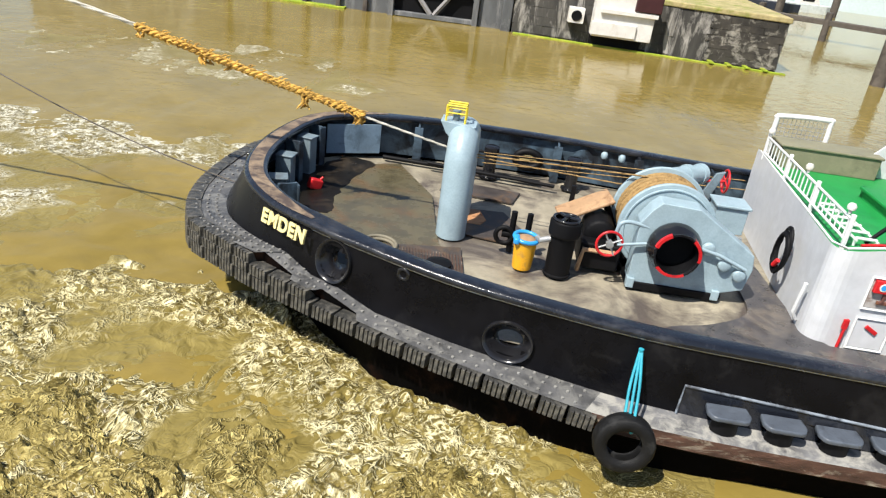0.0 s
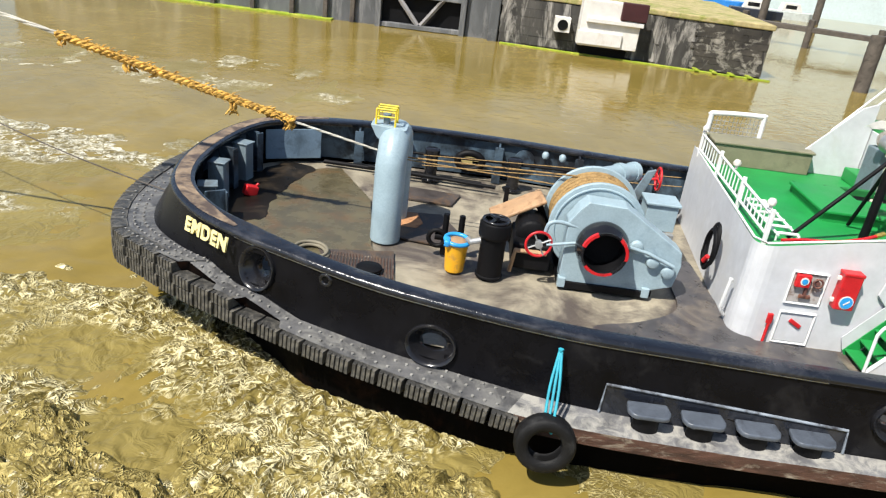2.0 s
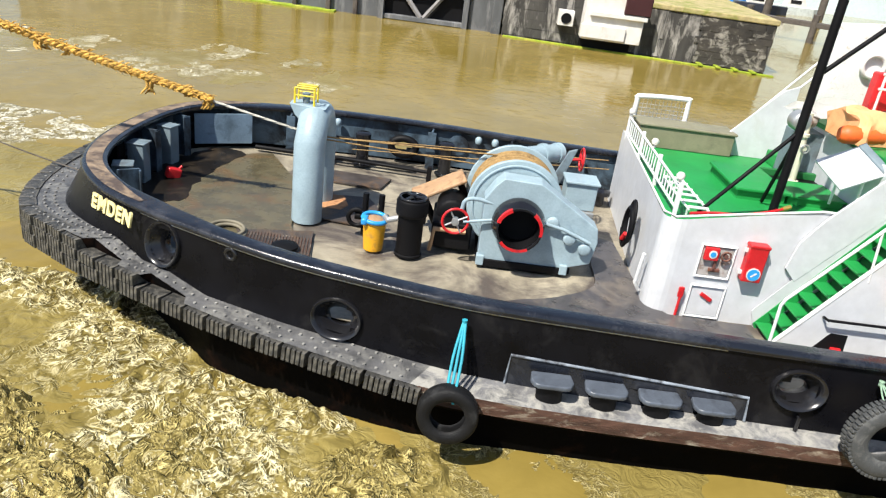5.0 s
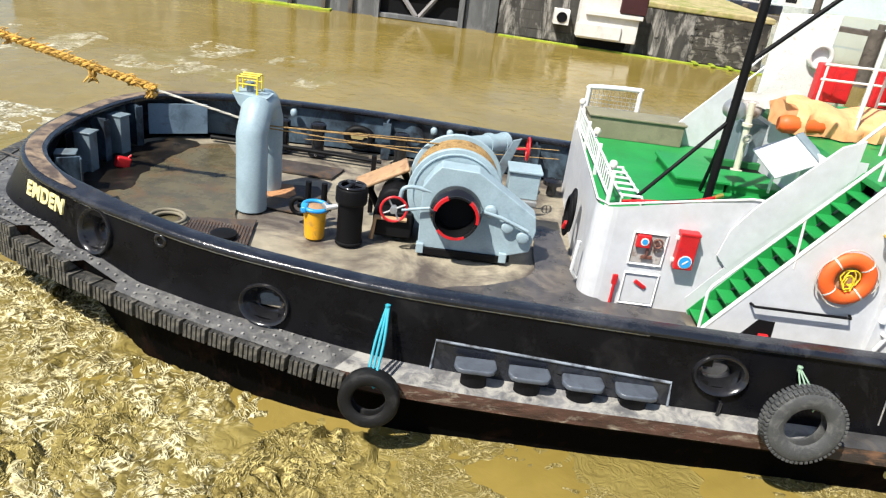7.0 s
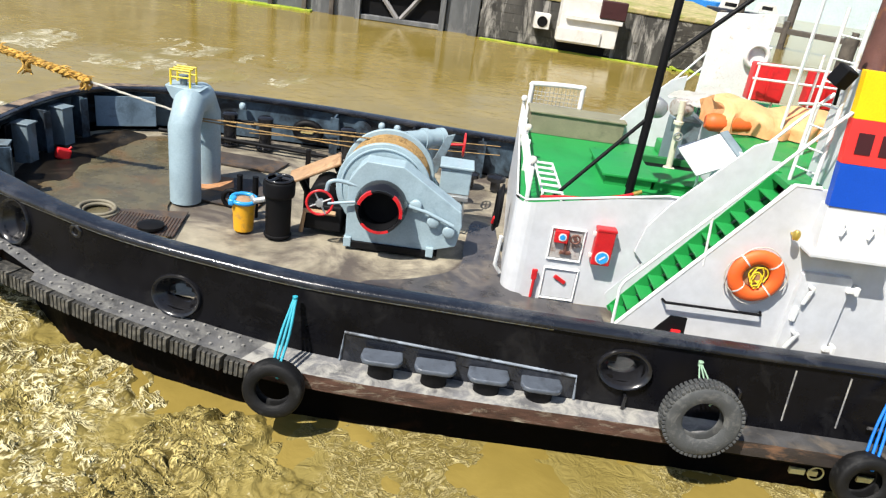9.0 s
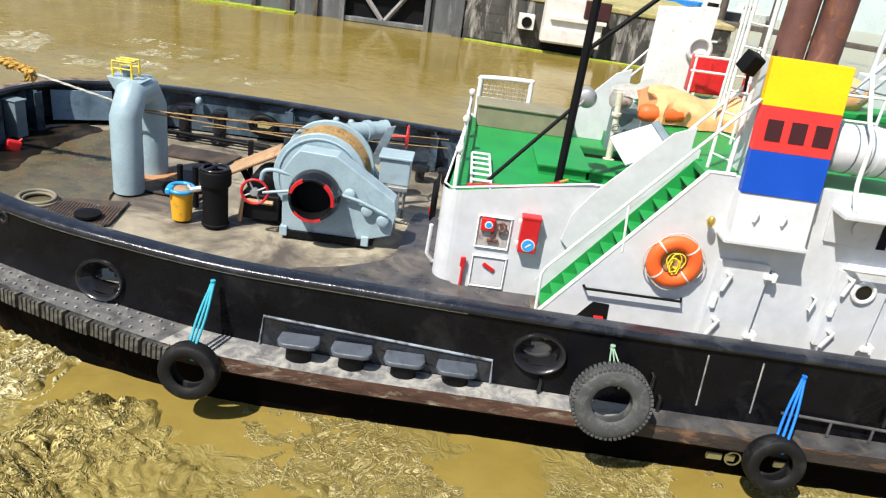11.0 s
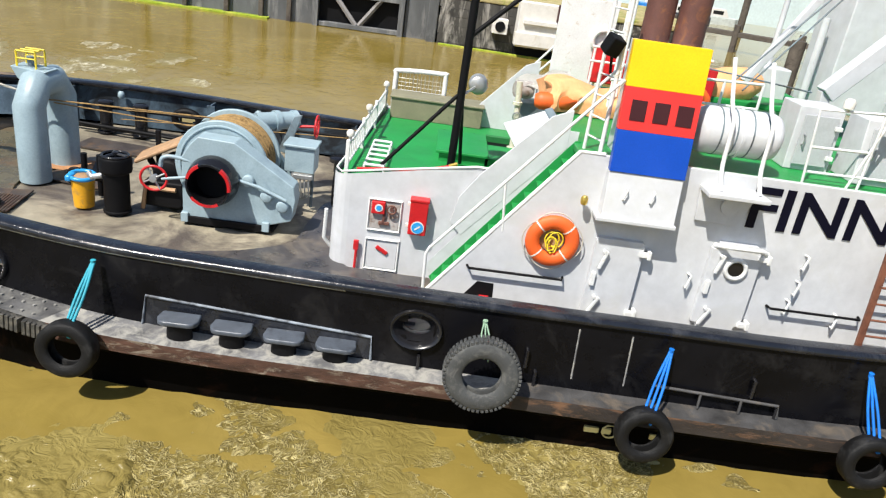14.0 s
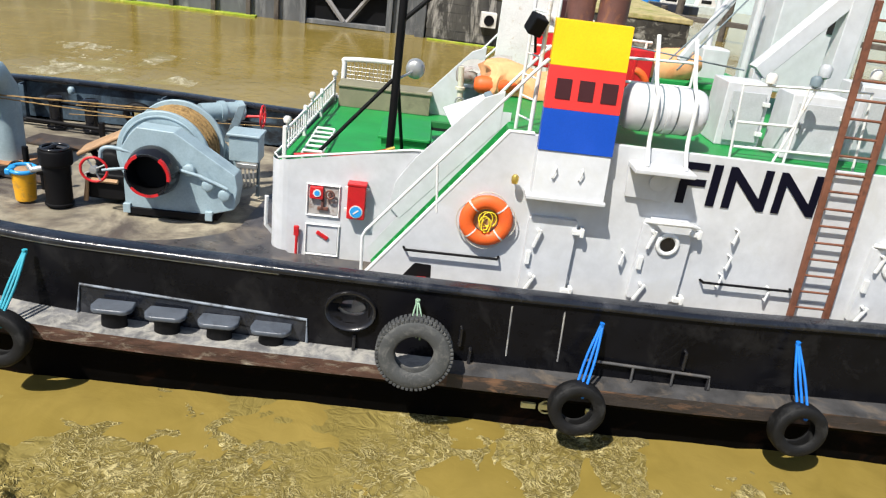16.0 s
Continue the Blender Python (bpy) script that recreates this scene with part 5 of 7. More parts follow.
# ---- on the aft roof ----
hr = rider("roof_railing", 2.78, -0.6, 1.4)
tagged(hr, "low white barred railing along the house's aft edge", "railing")
bm = bmesh.new()
for z in (0.12, 0.42):
    tube(bm, [(0, 0, z), (0.16, 4.3, z)], 0.022, 8)
part("top_bar", bm, WHITE2, hr)
for k in range(24):
    bm = bmesh.new()
    y = 0.1 + 4.15 * k / 23
    tube(bm, [(0.037 * y, y, 0.12), (0.037 * y, y, 0.42)], 0.013, 6)
    part("bar", bm, WHITE2, hr)
for y in (0.0, 1.45, 2.9, 4.3):
    bm = bmesh.new()
    box(bm, (0.037 * y - 0.03, y - 0.03, -0.03), (0.037 * y + 0.03, y + 0.03, 0.5), None, 0.01)
    part("post", bm, WHITE2, hr)
for y in (0.15, 2.0, 4.25):
    bm = bmesh.new()
    lathe(bm, [(0.025, 0), (0.025, 0.05), (0.055, 0.06), (0.065, 0.11), (0.04, 0.15), (0, 0.16)], pose(0.037 * y, y, 0.46))
    part("lamp", bm, CLAD, hr, "white deck lamp on the railing")
rk = rider("rope_rack", 3.02, -0.4, 1.4)
tagged(rk, "white slatted rack on the green roof", "rack")
for k in range(6):
    bm = bmesh.new()
    tube(bm, [(0, 0.28 * k, 0.1), (0.3, 0.28 * k, 0.1)], 0.025, 8)
    part("slat", bm, WHITE2, rk)
bm = bmesh.new()
for x in (0.0, 0.3):
    tube(bm, [(x, -0.05, 0.08), (x, 1.45, 0.08)], 0.02, 6)
    for y in (0, 1.4):
        tube(bm, [(x, y, -0.02), (x, y, 0.08)], 0.02, 6)
part("frame", bm, WHITE2, rk)
lk = rider("deck_locker", 4.0, 3.6, 1.38)
tagged(lk, "long olive-grey deck locker on the green roof", "locker")
bm = bmesh.new()
box(bm, (-0.92, -0.3, 0), (0.92, 0.3, 0.4), None, 0.015)
part("case", bm, OLIVE, lk)
bm = bmesh.new()
box(bm, (-0.95, -0.33, 0.4), (0.95, 0.33, 0.45), None, 0.015)
part("lid", bm, OLIVE, lk)
st = rider("bench_frame", 3.58, 4.0, 1.38)
tagged(st, "white tubular frame with mesh panel", "bench")
bm = bmesh.new()
tube(bm, spline([(-0.5, 0, -0.0), (-0.5, 0, 0.72), (-0.44, 0, 0.82), (0.44, 0, 0.86), (0.52, 0, 0.78), (0.52, 0, 0.0)], 4), 0.05, 8)
part("frame", bm, WHITE2, st)
bm = bmesh.new()
for k in range(12):
    tube(bm, [(-0.45 + 0.08 * k, 0.0, 0.42), (-0.45 + 0.08 * k, 0.0, 0.8)], 0.006, 5)
for k in range(5):
    tube(bm, [(-0.48, 0.0, 0.36 + 0.08 * k), (0.5, 0.0, 0.36 + 0.08 * k)], 0.006, 5)
part("mesh_panel", bm, STEEL, st)
bm = bmesh.new()
box(bm, (4.14, 0.72, 1.37), (4.92, 2.02, 1.53), None, 0.012)
box(bm, (4.08, 0.66, 1.53), (4.97, 2.08, 1.58), None, 0.012)
hatch = part("roof_hatch", bm, GREEN, deckhouse, "green steel hatch lid raised above the roof")
bm = bmesh.new()
box(bm, (4.97, 0.74, 1.37), (5.86, 1.58, 1.5), None, 0.012)
box(bm, (4.97, 0.7, 1.5), (5.9, 1.6, 1.535), None, 0.01)
part("hatch_flap", bm, GREEN, deckhouse, "lower green hatch flap")
# solid black block stands for the shade in the gap
bm = bmesh.new()
box(bm, (4.98, 1.6, 1.37), (5.92, 1.98, 1.49), None, 0.008)
part("gap_shade", bm, MATT, deckhouse, "black block painting the shade of the gap beside the hatch flap")
bm = bmesh.new()
box(bm, (4.96, 1.98, 1.37), (5.95, 2.08, 1.6), None, 0.012)
part("hatch_bar", bm, GREEND, deckhouse)
for x in (4.2, 4.75):
    bm = bmesh.new()
    prism(bm, [(x - 0.03, 2.03), (x + 0.03, 2.03), (x + 0.02, 2.2), (x - 0.02, 2.2)], "z", 1.38, 1.56, 0.006)
    part("hatch_lug", bm, GREEND, deckhouse)
bm = bmesh.new()
box(bm, (5.6, 2.35, 1.38), (5.95, 3.4, 1.62), None, 0.02)
part("green_casing", bm, GREEN, deckhouse, "green casing on the roof")
hs = rider("fire_hose", 2.95, -0.74, 1.5)
tagged(hs, "red-orange hose laid along the roof edge", "hose")
bm = bmesh.new()
tube(bm, spline([(0, 0, 0.02), (0.35, 0.05, 0.05), (0.7, 0.02, 0.08), (1.1, 0.1, 0.14), (1.35, 0.2, 0.18)], 5), 0.024, 8)
part("hose", bm, RED, hs)
bm = bmesh.new()
tube(bm, [(1.35, 0.2, 0.18), (1.47, 0.24, 0.22)], 0.035, 8)
part("nozzle", bm, BRASS, hs)
wb = rider("cover_board", 5.58, 0.36, 2.2, 25.6, -22, 11)
tagged(wb, "tilted white cover board beside the stair head", "cover board")
bm = bmesh.new()
box(bm, (-0.4, -0.33, -0.02), (0.4, 0.33, 0.02), None, 0.012)
part("board", bm, WHITE, wb)
for y in (-0.2, 0.28):
    bm = bmesh.new()
    tube(bm, [(0.1, y, -0.02), (-0.22, y - 0.34, -0.7)], 0.022, 6)
    part("prop", bm, WHITE2, wb)
bm = bmesh.new()
box(bm, (0.3, -0.34, -0.05), (0.44, 0.34, 0.05), None, 0.03)
part("grey_roll", bm, GREYD, wb, "rolled grey cloth along the board's top")
pp = rider("post_pump", 5.44, 1.72, 1.49)
tagged(pp, "cream standing pipe with valve wheel on the roof", "standpipe")
bm = bmesh.new()
tube(bm, [(0, 0, 0), (-0.02, 0, 0.62), (-0.06, 0, 1.2)], 0.055, 10)
tube(bm, [(-0.03, 0, 0.62), (-0.03, -0.14, 0.62)], 0.04, 8)
lathe(bm, [(0.1, 0), (0.1, 0.03), (0, 0.03)], None, 16)
lathe(bm, [(0.085, 0.8), (0.085, 0.85), (0.06, 0.86)], pose(-0.04, 0, 0), 14)
part("pipe", bm, CREAM, pp)
bm = bmesh.new()
ring(bm, 0.07, 0.014, pose(-0.03, -0.15, 0.62, 90), 18, 6)
part("valve_wheel", bm, STEEL, pp)
dw = rider("deck_capstan", 5.5, 2.35, 1.38)
tagged(dw, "grey machinery under a pale cloth on the roof", "machinery")
bm = bmesh.new()
box(bm, (0.0, -0.2, 0), (0.5, 0.35, 0.88), None, 0.03)
part("case", bm, GREYD, dw)
bm = bmesh.new()
lathe(bm, [(0, -0.17), (0.14, -0.15), (0.16, -0.08), (0.16, 0.12), (0.14, 0.16), (0, 0.18)], pose(0.0, -0.26, 1.12, 0, 0, 20) @ XSIDE, 22)
part("drum", bm, GREYBOX, dw, "grey drum with dull steel end")
bm = bmesh.new()
g = bmesh.new()
cols = []
for i in range(10):
    cols.append([g.verts.new((-0.1 + 0.1 * i, -0.4 + 0.1 * j, 1.22 + 0.028 * i + 0.05 * math.sin(1.3 * i + 0.7 * j) - 0.9 * max(0, abs(j - 4.5) - 3) ** 2 * 0.04)) for j in range(10)])
for i in range(9):
    for j in range(9):
        g.faces.new((cols[i][j], cols[i + 1][j], cols[i + 1][j + 1], cols[i][j + 1]))
bmesh.ops.solidify(g, geom=list(g.faces), thickness=0.03)
into(bm, g)
part("cloth", bm, CLAD, dw, "pale folded cloth on top")
for y in (-0.2, 0.3):
    bm = bmesh.new()
    tube(bm, [(0.5, y, 0.85), (0.5, y, 1.3)], 0.03, 6)
    part("strut", bm, GREYD, dw)
# the far stair's side plate and rails
bm = bmesh.new()
prism(bm, [(4.6, 1.38), (4.76, 1.74), (5.64, 2.72), (5.92, 2.84), (5.92, 1.38)], "y", 3.52, 3.56, 0.008)
part("far_stair_plate", bm, WHITE, deckhouse, "white side plate of the far stair")

# ---- on the boat deck ----
bt = rider("work_boat", 6.5, 1.5, 2.4, 0, 0, 8)
tagged(bt, "work boat under an orange tarpaulin", "boat")
bm = bmesh.new()
g = bmesh.new()
rings = []
sec = 40
for k in range(25):
    s = k / 24
    w = 0.58 * math.sin(math.pi * min(1, 0.16 + s * 0.76)) ** 0.5
    h = 0.46 + 0.07 * math.sin(s * 9) - 0.1 * s
    row = []
    for q in range(sec + 1):
        a = math.pi * q / sec
        fold = (1 - math.sin(a)) * (0.07 * math.sin(7 * s * 3 + 0.5 * math.sin(a * 3)) + 0.035 * math.sin(23 * s * 2 + 1.1 * q / 9))
        row.append(g.verts.new((-0.75 + 2.1 * s + 0.05 * math.cos(a * 5 + 6 * s), (w + fold) * math.cos(a) * (1 + 0.05 * math.sin(9 * s + a)), 0.02 + h * math.sin(a) ** 0.5 + 0.03 * math.sin(a * 6 + s * 11) * math.sin(a))))
    rings.append(row)
for a, b in zip(rings, rings[1:]):
    for q in range(sec):
        g.faces.new((a[q], a[q + 1], b[q + 1], b[q]))
g.faces.new(rings[0])
g.faces.new(rings[-1][::-1])
into(bm, g)
part("tarpaulin", bm, TARP, bt, "faded orange tarpaulin in folds")
bm = bmesh.new()
tube(bm, spline([(-0.95, -0.3, 0.14), (-0.7, -0.36, 0.15), (-0.2, -0.34, 0.16)], 5), [0.1, 0.13, 0.15, 0.15, 0.15, 0.15, 0.15, 0.15, 0.15, 0.15, 0.12], 12)
part("float", bm, ORANGE, bt, "orange inflated float")
pn = rider("stowage_panel", 6.62, 3.3, 2.4)
tagged(pn, "upright white steel screen on the boat deck", "screen")
bm = bmesh.new()
prism(bm, [(-0.55, 0), (0.5, 0), (0.55, 1.75), (-0.55, 1.65)], "y", -0.03, 0.03, 0.01)
part("plate", bm, WHITE2, pn)
bm = bmesh.new()
ring(bm, 0.2, 0.045, pose(0.35, -0.08, 1.0, 90), 26, 8)
part("spare_ring", bm, CLAD, pn, "white ring hung on the screen")
for x, y, z in ((7.02, 2.6, 2.4), (8.04, 2.6, 2.4), (8.3, 1.5, 2.4)):
    rs = rider("red_locker", x, y, z)
    tagged(rs, "red upright equipment locker on the boat deck", "locker", "red lockers on the boat deck")
    bm = bmesh.new()
    box(bm, (-0.31, -0.12, 0.33), (0.31, 0.12, 0.98), None, 0.03)
    box(bm, (-0.02, -0.14, 0.4), (0.02, -0.1, 0.9), None, 0.006)
    part("case", bm, RED, rs)
    bm = bmesh.new()
    for q in (-0.2, 0.2):
        tube(bm, [(q, 0, 0), (q, 0, 0.32)], 0.025, 6)
    part("leg", bm, WHITE2, rs)
rl = rider("boat_deck_rail", 6.3, 0, 2.4)
tagged(rl, "white tubular rails round the boat deck", "railing")
for pts in ([(-0.9, 3.95, -0.25), (0.15, 3.95, 1.05), (1.2, 3.95, 1.1)], [(-0.85, 3.95, -0.4), (0.2, 3.95, 0.8)], [(0.3, 2.2, 1.0), (1.4, 2.0, 1.05), (2.4, 2.0, 1.05)], [(0.3, 2.2, 0.75), (2.4, 2.0, 0.8)],
            [(0.3, 0.3, 0.75), (0.9, 0.3, 0.8)], [(1.2, 0.2, 0.95), (2.6, 0.2, 1.0)], [(1.2, 0.2, 0.6), (2.6, 0.2, 0.62)]):
    bm = bmesh.new()
    tube(bm, pts, 0.022, 8)
    part("bar", bm, WHITE2, rl)
for x, y, h in ((0.35, 2.2, 1.0), (1.3, 2.05, 1.3), (2.3, 2.0, 1.05), (0.6, 0.3, 0.8), (1.25, 0.2, 1.3), (2.0, 0.2, 1.0), (2.6, 0.2, 1.0), (0.15, 3.95, 1.05), (0.5, 1.0, 2.2), (0.7, 1.4, 2.2)):
    bm = bmesh.new()
    tube(bm, [(x, y, 0), (x, y, h)], 0.024, 8)
    part("post", bm, WHITE2, rl)

lr = rider("life_raft", 8.05, -1.32, 2.92)
tagged(lr, "white life raft canister with dark straps in its cradle", "life raft")
bm = bmesh.new()
lathe(bm, [(0, -0.58), (0.2, -0.57), (0.29, -0.52), (0.32, -0.44), (0.32, -0.02), (0.335, -0.02), (0.335, 0.02), (0.32, 0.02), (0.32, 0.44), (0.29, 0.52), (0.2, 0.57), (0, 0.58)], XSIDE)
part("canister", bm, WHITE, lr)
for x in (-0.3, -0.1, 0.12, 0.32):
    bm = bmesh.new()
    lathe(bm, [(0.322, -0.01), (0.327, -0.01), (0.327, 0.01), (0.322, 0.01)], pose(x, 0, 0) @ XSIDE)
    part("strap", bm, GREYD, lr)
bm = bmesh.new()
box(bm, (-0.42, -0.78, -0.72), (0.4, -0.3, -0.66), None, 0.01)
prism(bm, [(-0.38, -1.15), (0.2, -1.18), (0.36, -0.72), (-0.42, -0.72)], "y", -0.44, -0.4, 0.008)
part("shelf", bm, WHITE, lr, "white bracket shelf on the wall")
for x in (-0.22, 0.3):
    bm = bmesh.new()
    tube(bm, spline([(x, -0.6, -0.66), (x, -0.42, -0.35), (x, -0.38, 0.2), (x - 0.02, -0.2, 0.42), (x - 0.03, 0.1, 0.95)], 4), 0.03, 8)
    part("cradle_arm", bm, WHITE2, lr)
bm = bmesh.new()
lathe(bm, [(0, 0), (0.12, 0), (0.12, 0.03), (0, 0.05)], pose(0.02, -0.455, -0.9, 90))
part("release_disc", bm, WHITE, lr)

ld = rider("ladder", 10.34, -2.05, 0.05)
tagged(ld, "rust-brown ladder leaning on the deckhouse", "ladder")
for x in (0.0, 0.52):
    bm = bmesh.new()
    g = bmesh.new()
    box(g, (-0.045, -0.025, 0), (0.045, 0.025, 4.6), None, 0.008)
    into(bm, g, pose(x, 0, 0, -3, -1.6))
    part("rail", bm, LADDER, ld)
for k in range(18):
    bm = bmesh.new()
    z = 0.2 + 0.245 * k
    tube(bm, [(-0.028 * z, 0.052 * z, z), (0.52 - 0.028 * z, 0.052 * z, z)], 0.018, 8)
    part("rung", bm, LADDER, ld)

def deck_locker(x, w, h, y, lean):
    up = rider("deck_cupboard", x, y, 2.4)
    tagged(up, "white steel cupboard with a framed door on the boat deck", "cupboard", "white cupboards on the boat deck")
    bm = bmesh.new()
    prism(bm, [(0, 0), (0.62, 0), (0.62, h), (lean, h)], "x", 0, w, 0.02)
    part("case", bm, WHITE, up)
    bm = bmesh.new()
    prism(bm, [(-0.03 + lean * 0.1, h * 0.1), (-0.05 + lean * 0.1, h * 0.1), (-0.05 + lean * 0.88, h * 0.88), (-0.03 + lean * 0.88, h * 0.88)], "x", 0.08, w - 0.08, 0.008)
    part("door", bm, GREYP, up, "pale grey cupboard door")
    for z in (0.25, 0.72):
        bm = bmesh.new()
        box(bm, (w - 0.12, lean * z - 0.09, h * z - 0.03), (w - 0.02, lean * z - 0.03, h * z + 0.03), None, 0.006)
        part("hinge", bm, WHITE2, up)
    bm = bmesh.new()
    tube(bm, [(0.14, lean * 0.5 - 0.05, h * 0.5 + 0.08), (0.14, lean * 0.5 - 0.11, h * 0.5 + 0.06), (0.14, lean * 0.5 - 0.11, h * 0.5 - 0.06), (0.14, lean * 0.5 - 0.05, h * 0.5 - 0.08)], 0.012, 6)
    part("handle", bm, STEEL, up)
    return up


GREYP = mat("pale_grey_paint", (0.46, 0.48, 0.5), 0.45, var=0.1, bump=0.1, stain=(0.36, 0.36, 0.36), amount=0.3)
deck_locker(9.1, 0.66, 0.92, -0.75, 0.02)
deck_locker(9.92, 0.82, 0.9, -1.15, 0.1)
deck_locker(10.95, 0.8, 1.1, -0.9, 0.0)
fr = rider("edge_railing", 9.0, -1.45, 2.4)
tagged(fr, "white tubular railing along the boat deck's edge", "railing")
for pts in ([(0.08, 0, 0), (0.0, 0, 1.0), (0.9, 0, 1.05), (1.75, 0, 1.08), (1.85, 0, 0)], [(0.04, 0, 0.5), (0.82, 0, 0.52)], [(0.85, 0, 0), (0.88, 0, 1.05)], [(0.7, 0, 0), (0.98, 0, 1.05)], [(0.1, 0, 0.16), (1.8, 0, 0.18)]):
    bm = bmesh.new()
    tube(bm, pts, 0.02, 8)
    part("rail", bm, WHITE2, fr)
for x, z in ((0.35, 1.07), (0.95, 1.1), (1.5, 1.1), (1.72, 1.28)):
    bm = bmesh.new()
    lathe(bm, [(0.02, 0), (0.03, 0.02), (0.07, 0.04), (0.075, 0.13), (0.04, 0.17), (0, 0.17)], pose(x, 0, z - 0.05), 14)
    part("lamp", bm, GREYD if x == 0.95 else CLAD, fr, "small deck lamp on the rail")
gb = rider("gantry", 9.9, 0.5, 2.4)
tagged(gb, "thick white steel gantry over the boat deck", "gantry")
for p, q, w in (((0.1, 0, 0.95), (1.3, 0, 2.35), 0.13), ((1.3, 0, 0.0), (1.36, 0, 3.2), 0.15), ((-0.95, 0.6, 0.9), (-0.1, 0.6, 2.4), 0.06), ((0.1, 0, 0.0), (0.1, 0, 1.0), 0.08)):
    bm = bmesh.new()
    a, b = Vector(p), Vector(q)
    L = (b - a).length
    box(bm, (-w, -w, 0), (w, w, L), Matrix.Translation(a) @ (b - a).to_track_quat("Z", "Y").to_matrix().to_4x4(), 0.015)
    part("beam", bm, WHITE, gb)
for a, b in (((-1.6, 0.2, 2.6), (1.2, 0, 2.5)), ((-1.3, 0.2, 0.9), (0.0, 0.1, 2.6)), ((-1.1, 0.2, 0.8), (0.2, 0.1, 2.7)), ((-2.0, 0.1, 1.1), (-0.1, 0, 0.95))):
    bm = bmesh.new()
    tube(bm, [a, b], 0.014, 6)
    part("stay_wire", bm, GREYD, gb)
for x in (0.95,):
    bm = bmesh.new()
    lathe(bm, [(0.04, 0), (0.09, 0.03), (0.1, 0.16), (0.05, 0.22), (0, 0.22)], pose(x, -0.45, 0.92 + 0.1 * x), 14)
    tube(bm, [(x, -0.45, 0.0), (x, -0.45, 0.95 + 0.1 * x)], 0.02, 6)
    part("flood_lamp", bm, GREYP, gb, "pale flood lamp")
wh = rider("upper_cabin", 10.5, 2.6, 2.4)
tagged(wh, "white cabin with dark windows on the boat deck", "cabin")
bm = bmesh.new()
box(bm, (0.3, -0.6, 0.45), (1.9, 0.6, 2.6), None, 0.03)
tube(bm, [(0.1, -0.2, 0.4), (0.1, -0.2, 2.0)], 0.07, 10)
tube(bm, [(-0.5, 0.2, 0.4), (-0.5, 0.2, 2.4)], 0.05, 10)
box(bm, (-0.75, -0.3, 0.5), (-0.25, 0.2, 1.05), None, 0.03)
part("wall", bm, WHITE, wh)
for x in (1.2,):
    bm = bmesh.new()
    box(bm, (x, -0.63, 1.55), (x + 0.3, -0.59, 1.95), None, 0.03)
    part("window", bm, GLOSS, wh)
bm = bmesh.new()
prism(bm, [(-1.9, -1.1), (0.2, -1.1), (0.2, 1.2), (-1.5, 1.2)], "z", 0.42, 0.52, 0.02)
part("cabin_step", bm, GREEN, wh, "green raised platform")
bm = bmesh.new()
box(bm, (-1.7, -0.9, 0), (0.1, 1.0, 0.42), None, 0.02)
part("platform_base", bm, WHITE, wh)
b2 = rider("rescue_boat", 8.9, 1.9, 2.75, 0, 0, 6)
tagged(b2, "covered orange rescue boat on its chocks", "boat")
bm = bmesh.new()
lathe(bm, [(0, -0.75), (0.16, -0.7), (0.3, -0.4), (0.34, 0.1), (0.3, 0.45), (0.14, 0.72), (0, 0.76)], pose(0, 0, 0.3, 0, -12) @ XSIDE, 18)
part("cover", bm, TARP, b2)
bm = bmesh.new()
tube(bm, spline([(-0.75, -0.3, 0.1), (-0.6, -0.42, 0.28), (-0.4, -0.45, 0.1), (-0.55, -0.4, -0.1)], 5), 0.07, 8)
part("ring", bm, ORANGE, b2)
bm = bmesh.new()
box(bm, (-0.5, -0.2, -0.37), (-0.35, 0.2, 0.1), None, 0.02)
part("chock", bm, GREEND, b2)
bm = bmesh.new()
box(bm, (0.35, -0.2, -0.37), (0.5, 0.2, 0.1), None, 0.02)
part("chock", bm, GREEND, b2)

# coil hung on the aft wall
cl = rider("rope_coil", 2.56, 0.55, 0.82)
tagged(cl, "black rope coil hanging on the white aft wall", "rope coil")
bm = bmesh.new()
rng = random.Random(8)
turns = []
for k in range(6):
    w, h = 0.2 + 0.05 * rng.random(), 0.3 + 0.06 * rng.random()
    turns += [(-0.02 - 0.012 * (k + q / 20), w * math.cos(q * math.tau / 20), h * math.sin(q * math.tau / 20) - 0.02 * k) for q in range(20)]
tube(bm, turns, 0.022, 6)
part("coil", bm, MATT, cl)
bm = bmesh.new()
tube(bm, [(-0.08, -0.05, -0.2), (-0.1, 0.02, -0.32)], 0.04, 8)
part("tag", bm, RED, cl)
bm = bmesh.new()
tube(bm, [(2.6, -0.45, 0.1), (2.5, -0.5, 0.25), (2.52, -0.55, 0.75)], 0.03, 8)
part("fairlead_pipe", bm, WHITE2, deckhouse)

# ---- towing arch ----
bm = bmesh.new()
R, yc, legs = 0.255, 1.44, 0.52
path = [(yc - legs, 0.0), (yc - legs, 1.3), (yc - legs * 0.52, 1.62), (yc + legs * 0.52, 1.62), (yc + legs, 1.3), (yc + legs, 0)]
tube(bm, [(-2.78, y, z) for y, z in path], R, 20)
arch = part("towing_arch", bm, GREYB, tug, "pale blue-grey towing arch of thick bent pipe")
bm = bmesh.new()
prism(bm, [(-2.95, 1.55), (-2.3, 1.5), (-2.2, 1.75), (-2.35, 2.2), (-2.95, 2.2)], "z", 0.005, 0.022, 0.004)
part("foot_plate", bm, RUSTY, arch, "rust-stained foot plate")
bm = bmesh.new()
prism(bm, [(-2.6, 1.84), (-3.2, 1.88), (-3.1, 1.69), (-2.95, 1.54)], "y", 1.2, 1.62, 0.01)
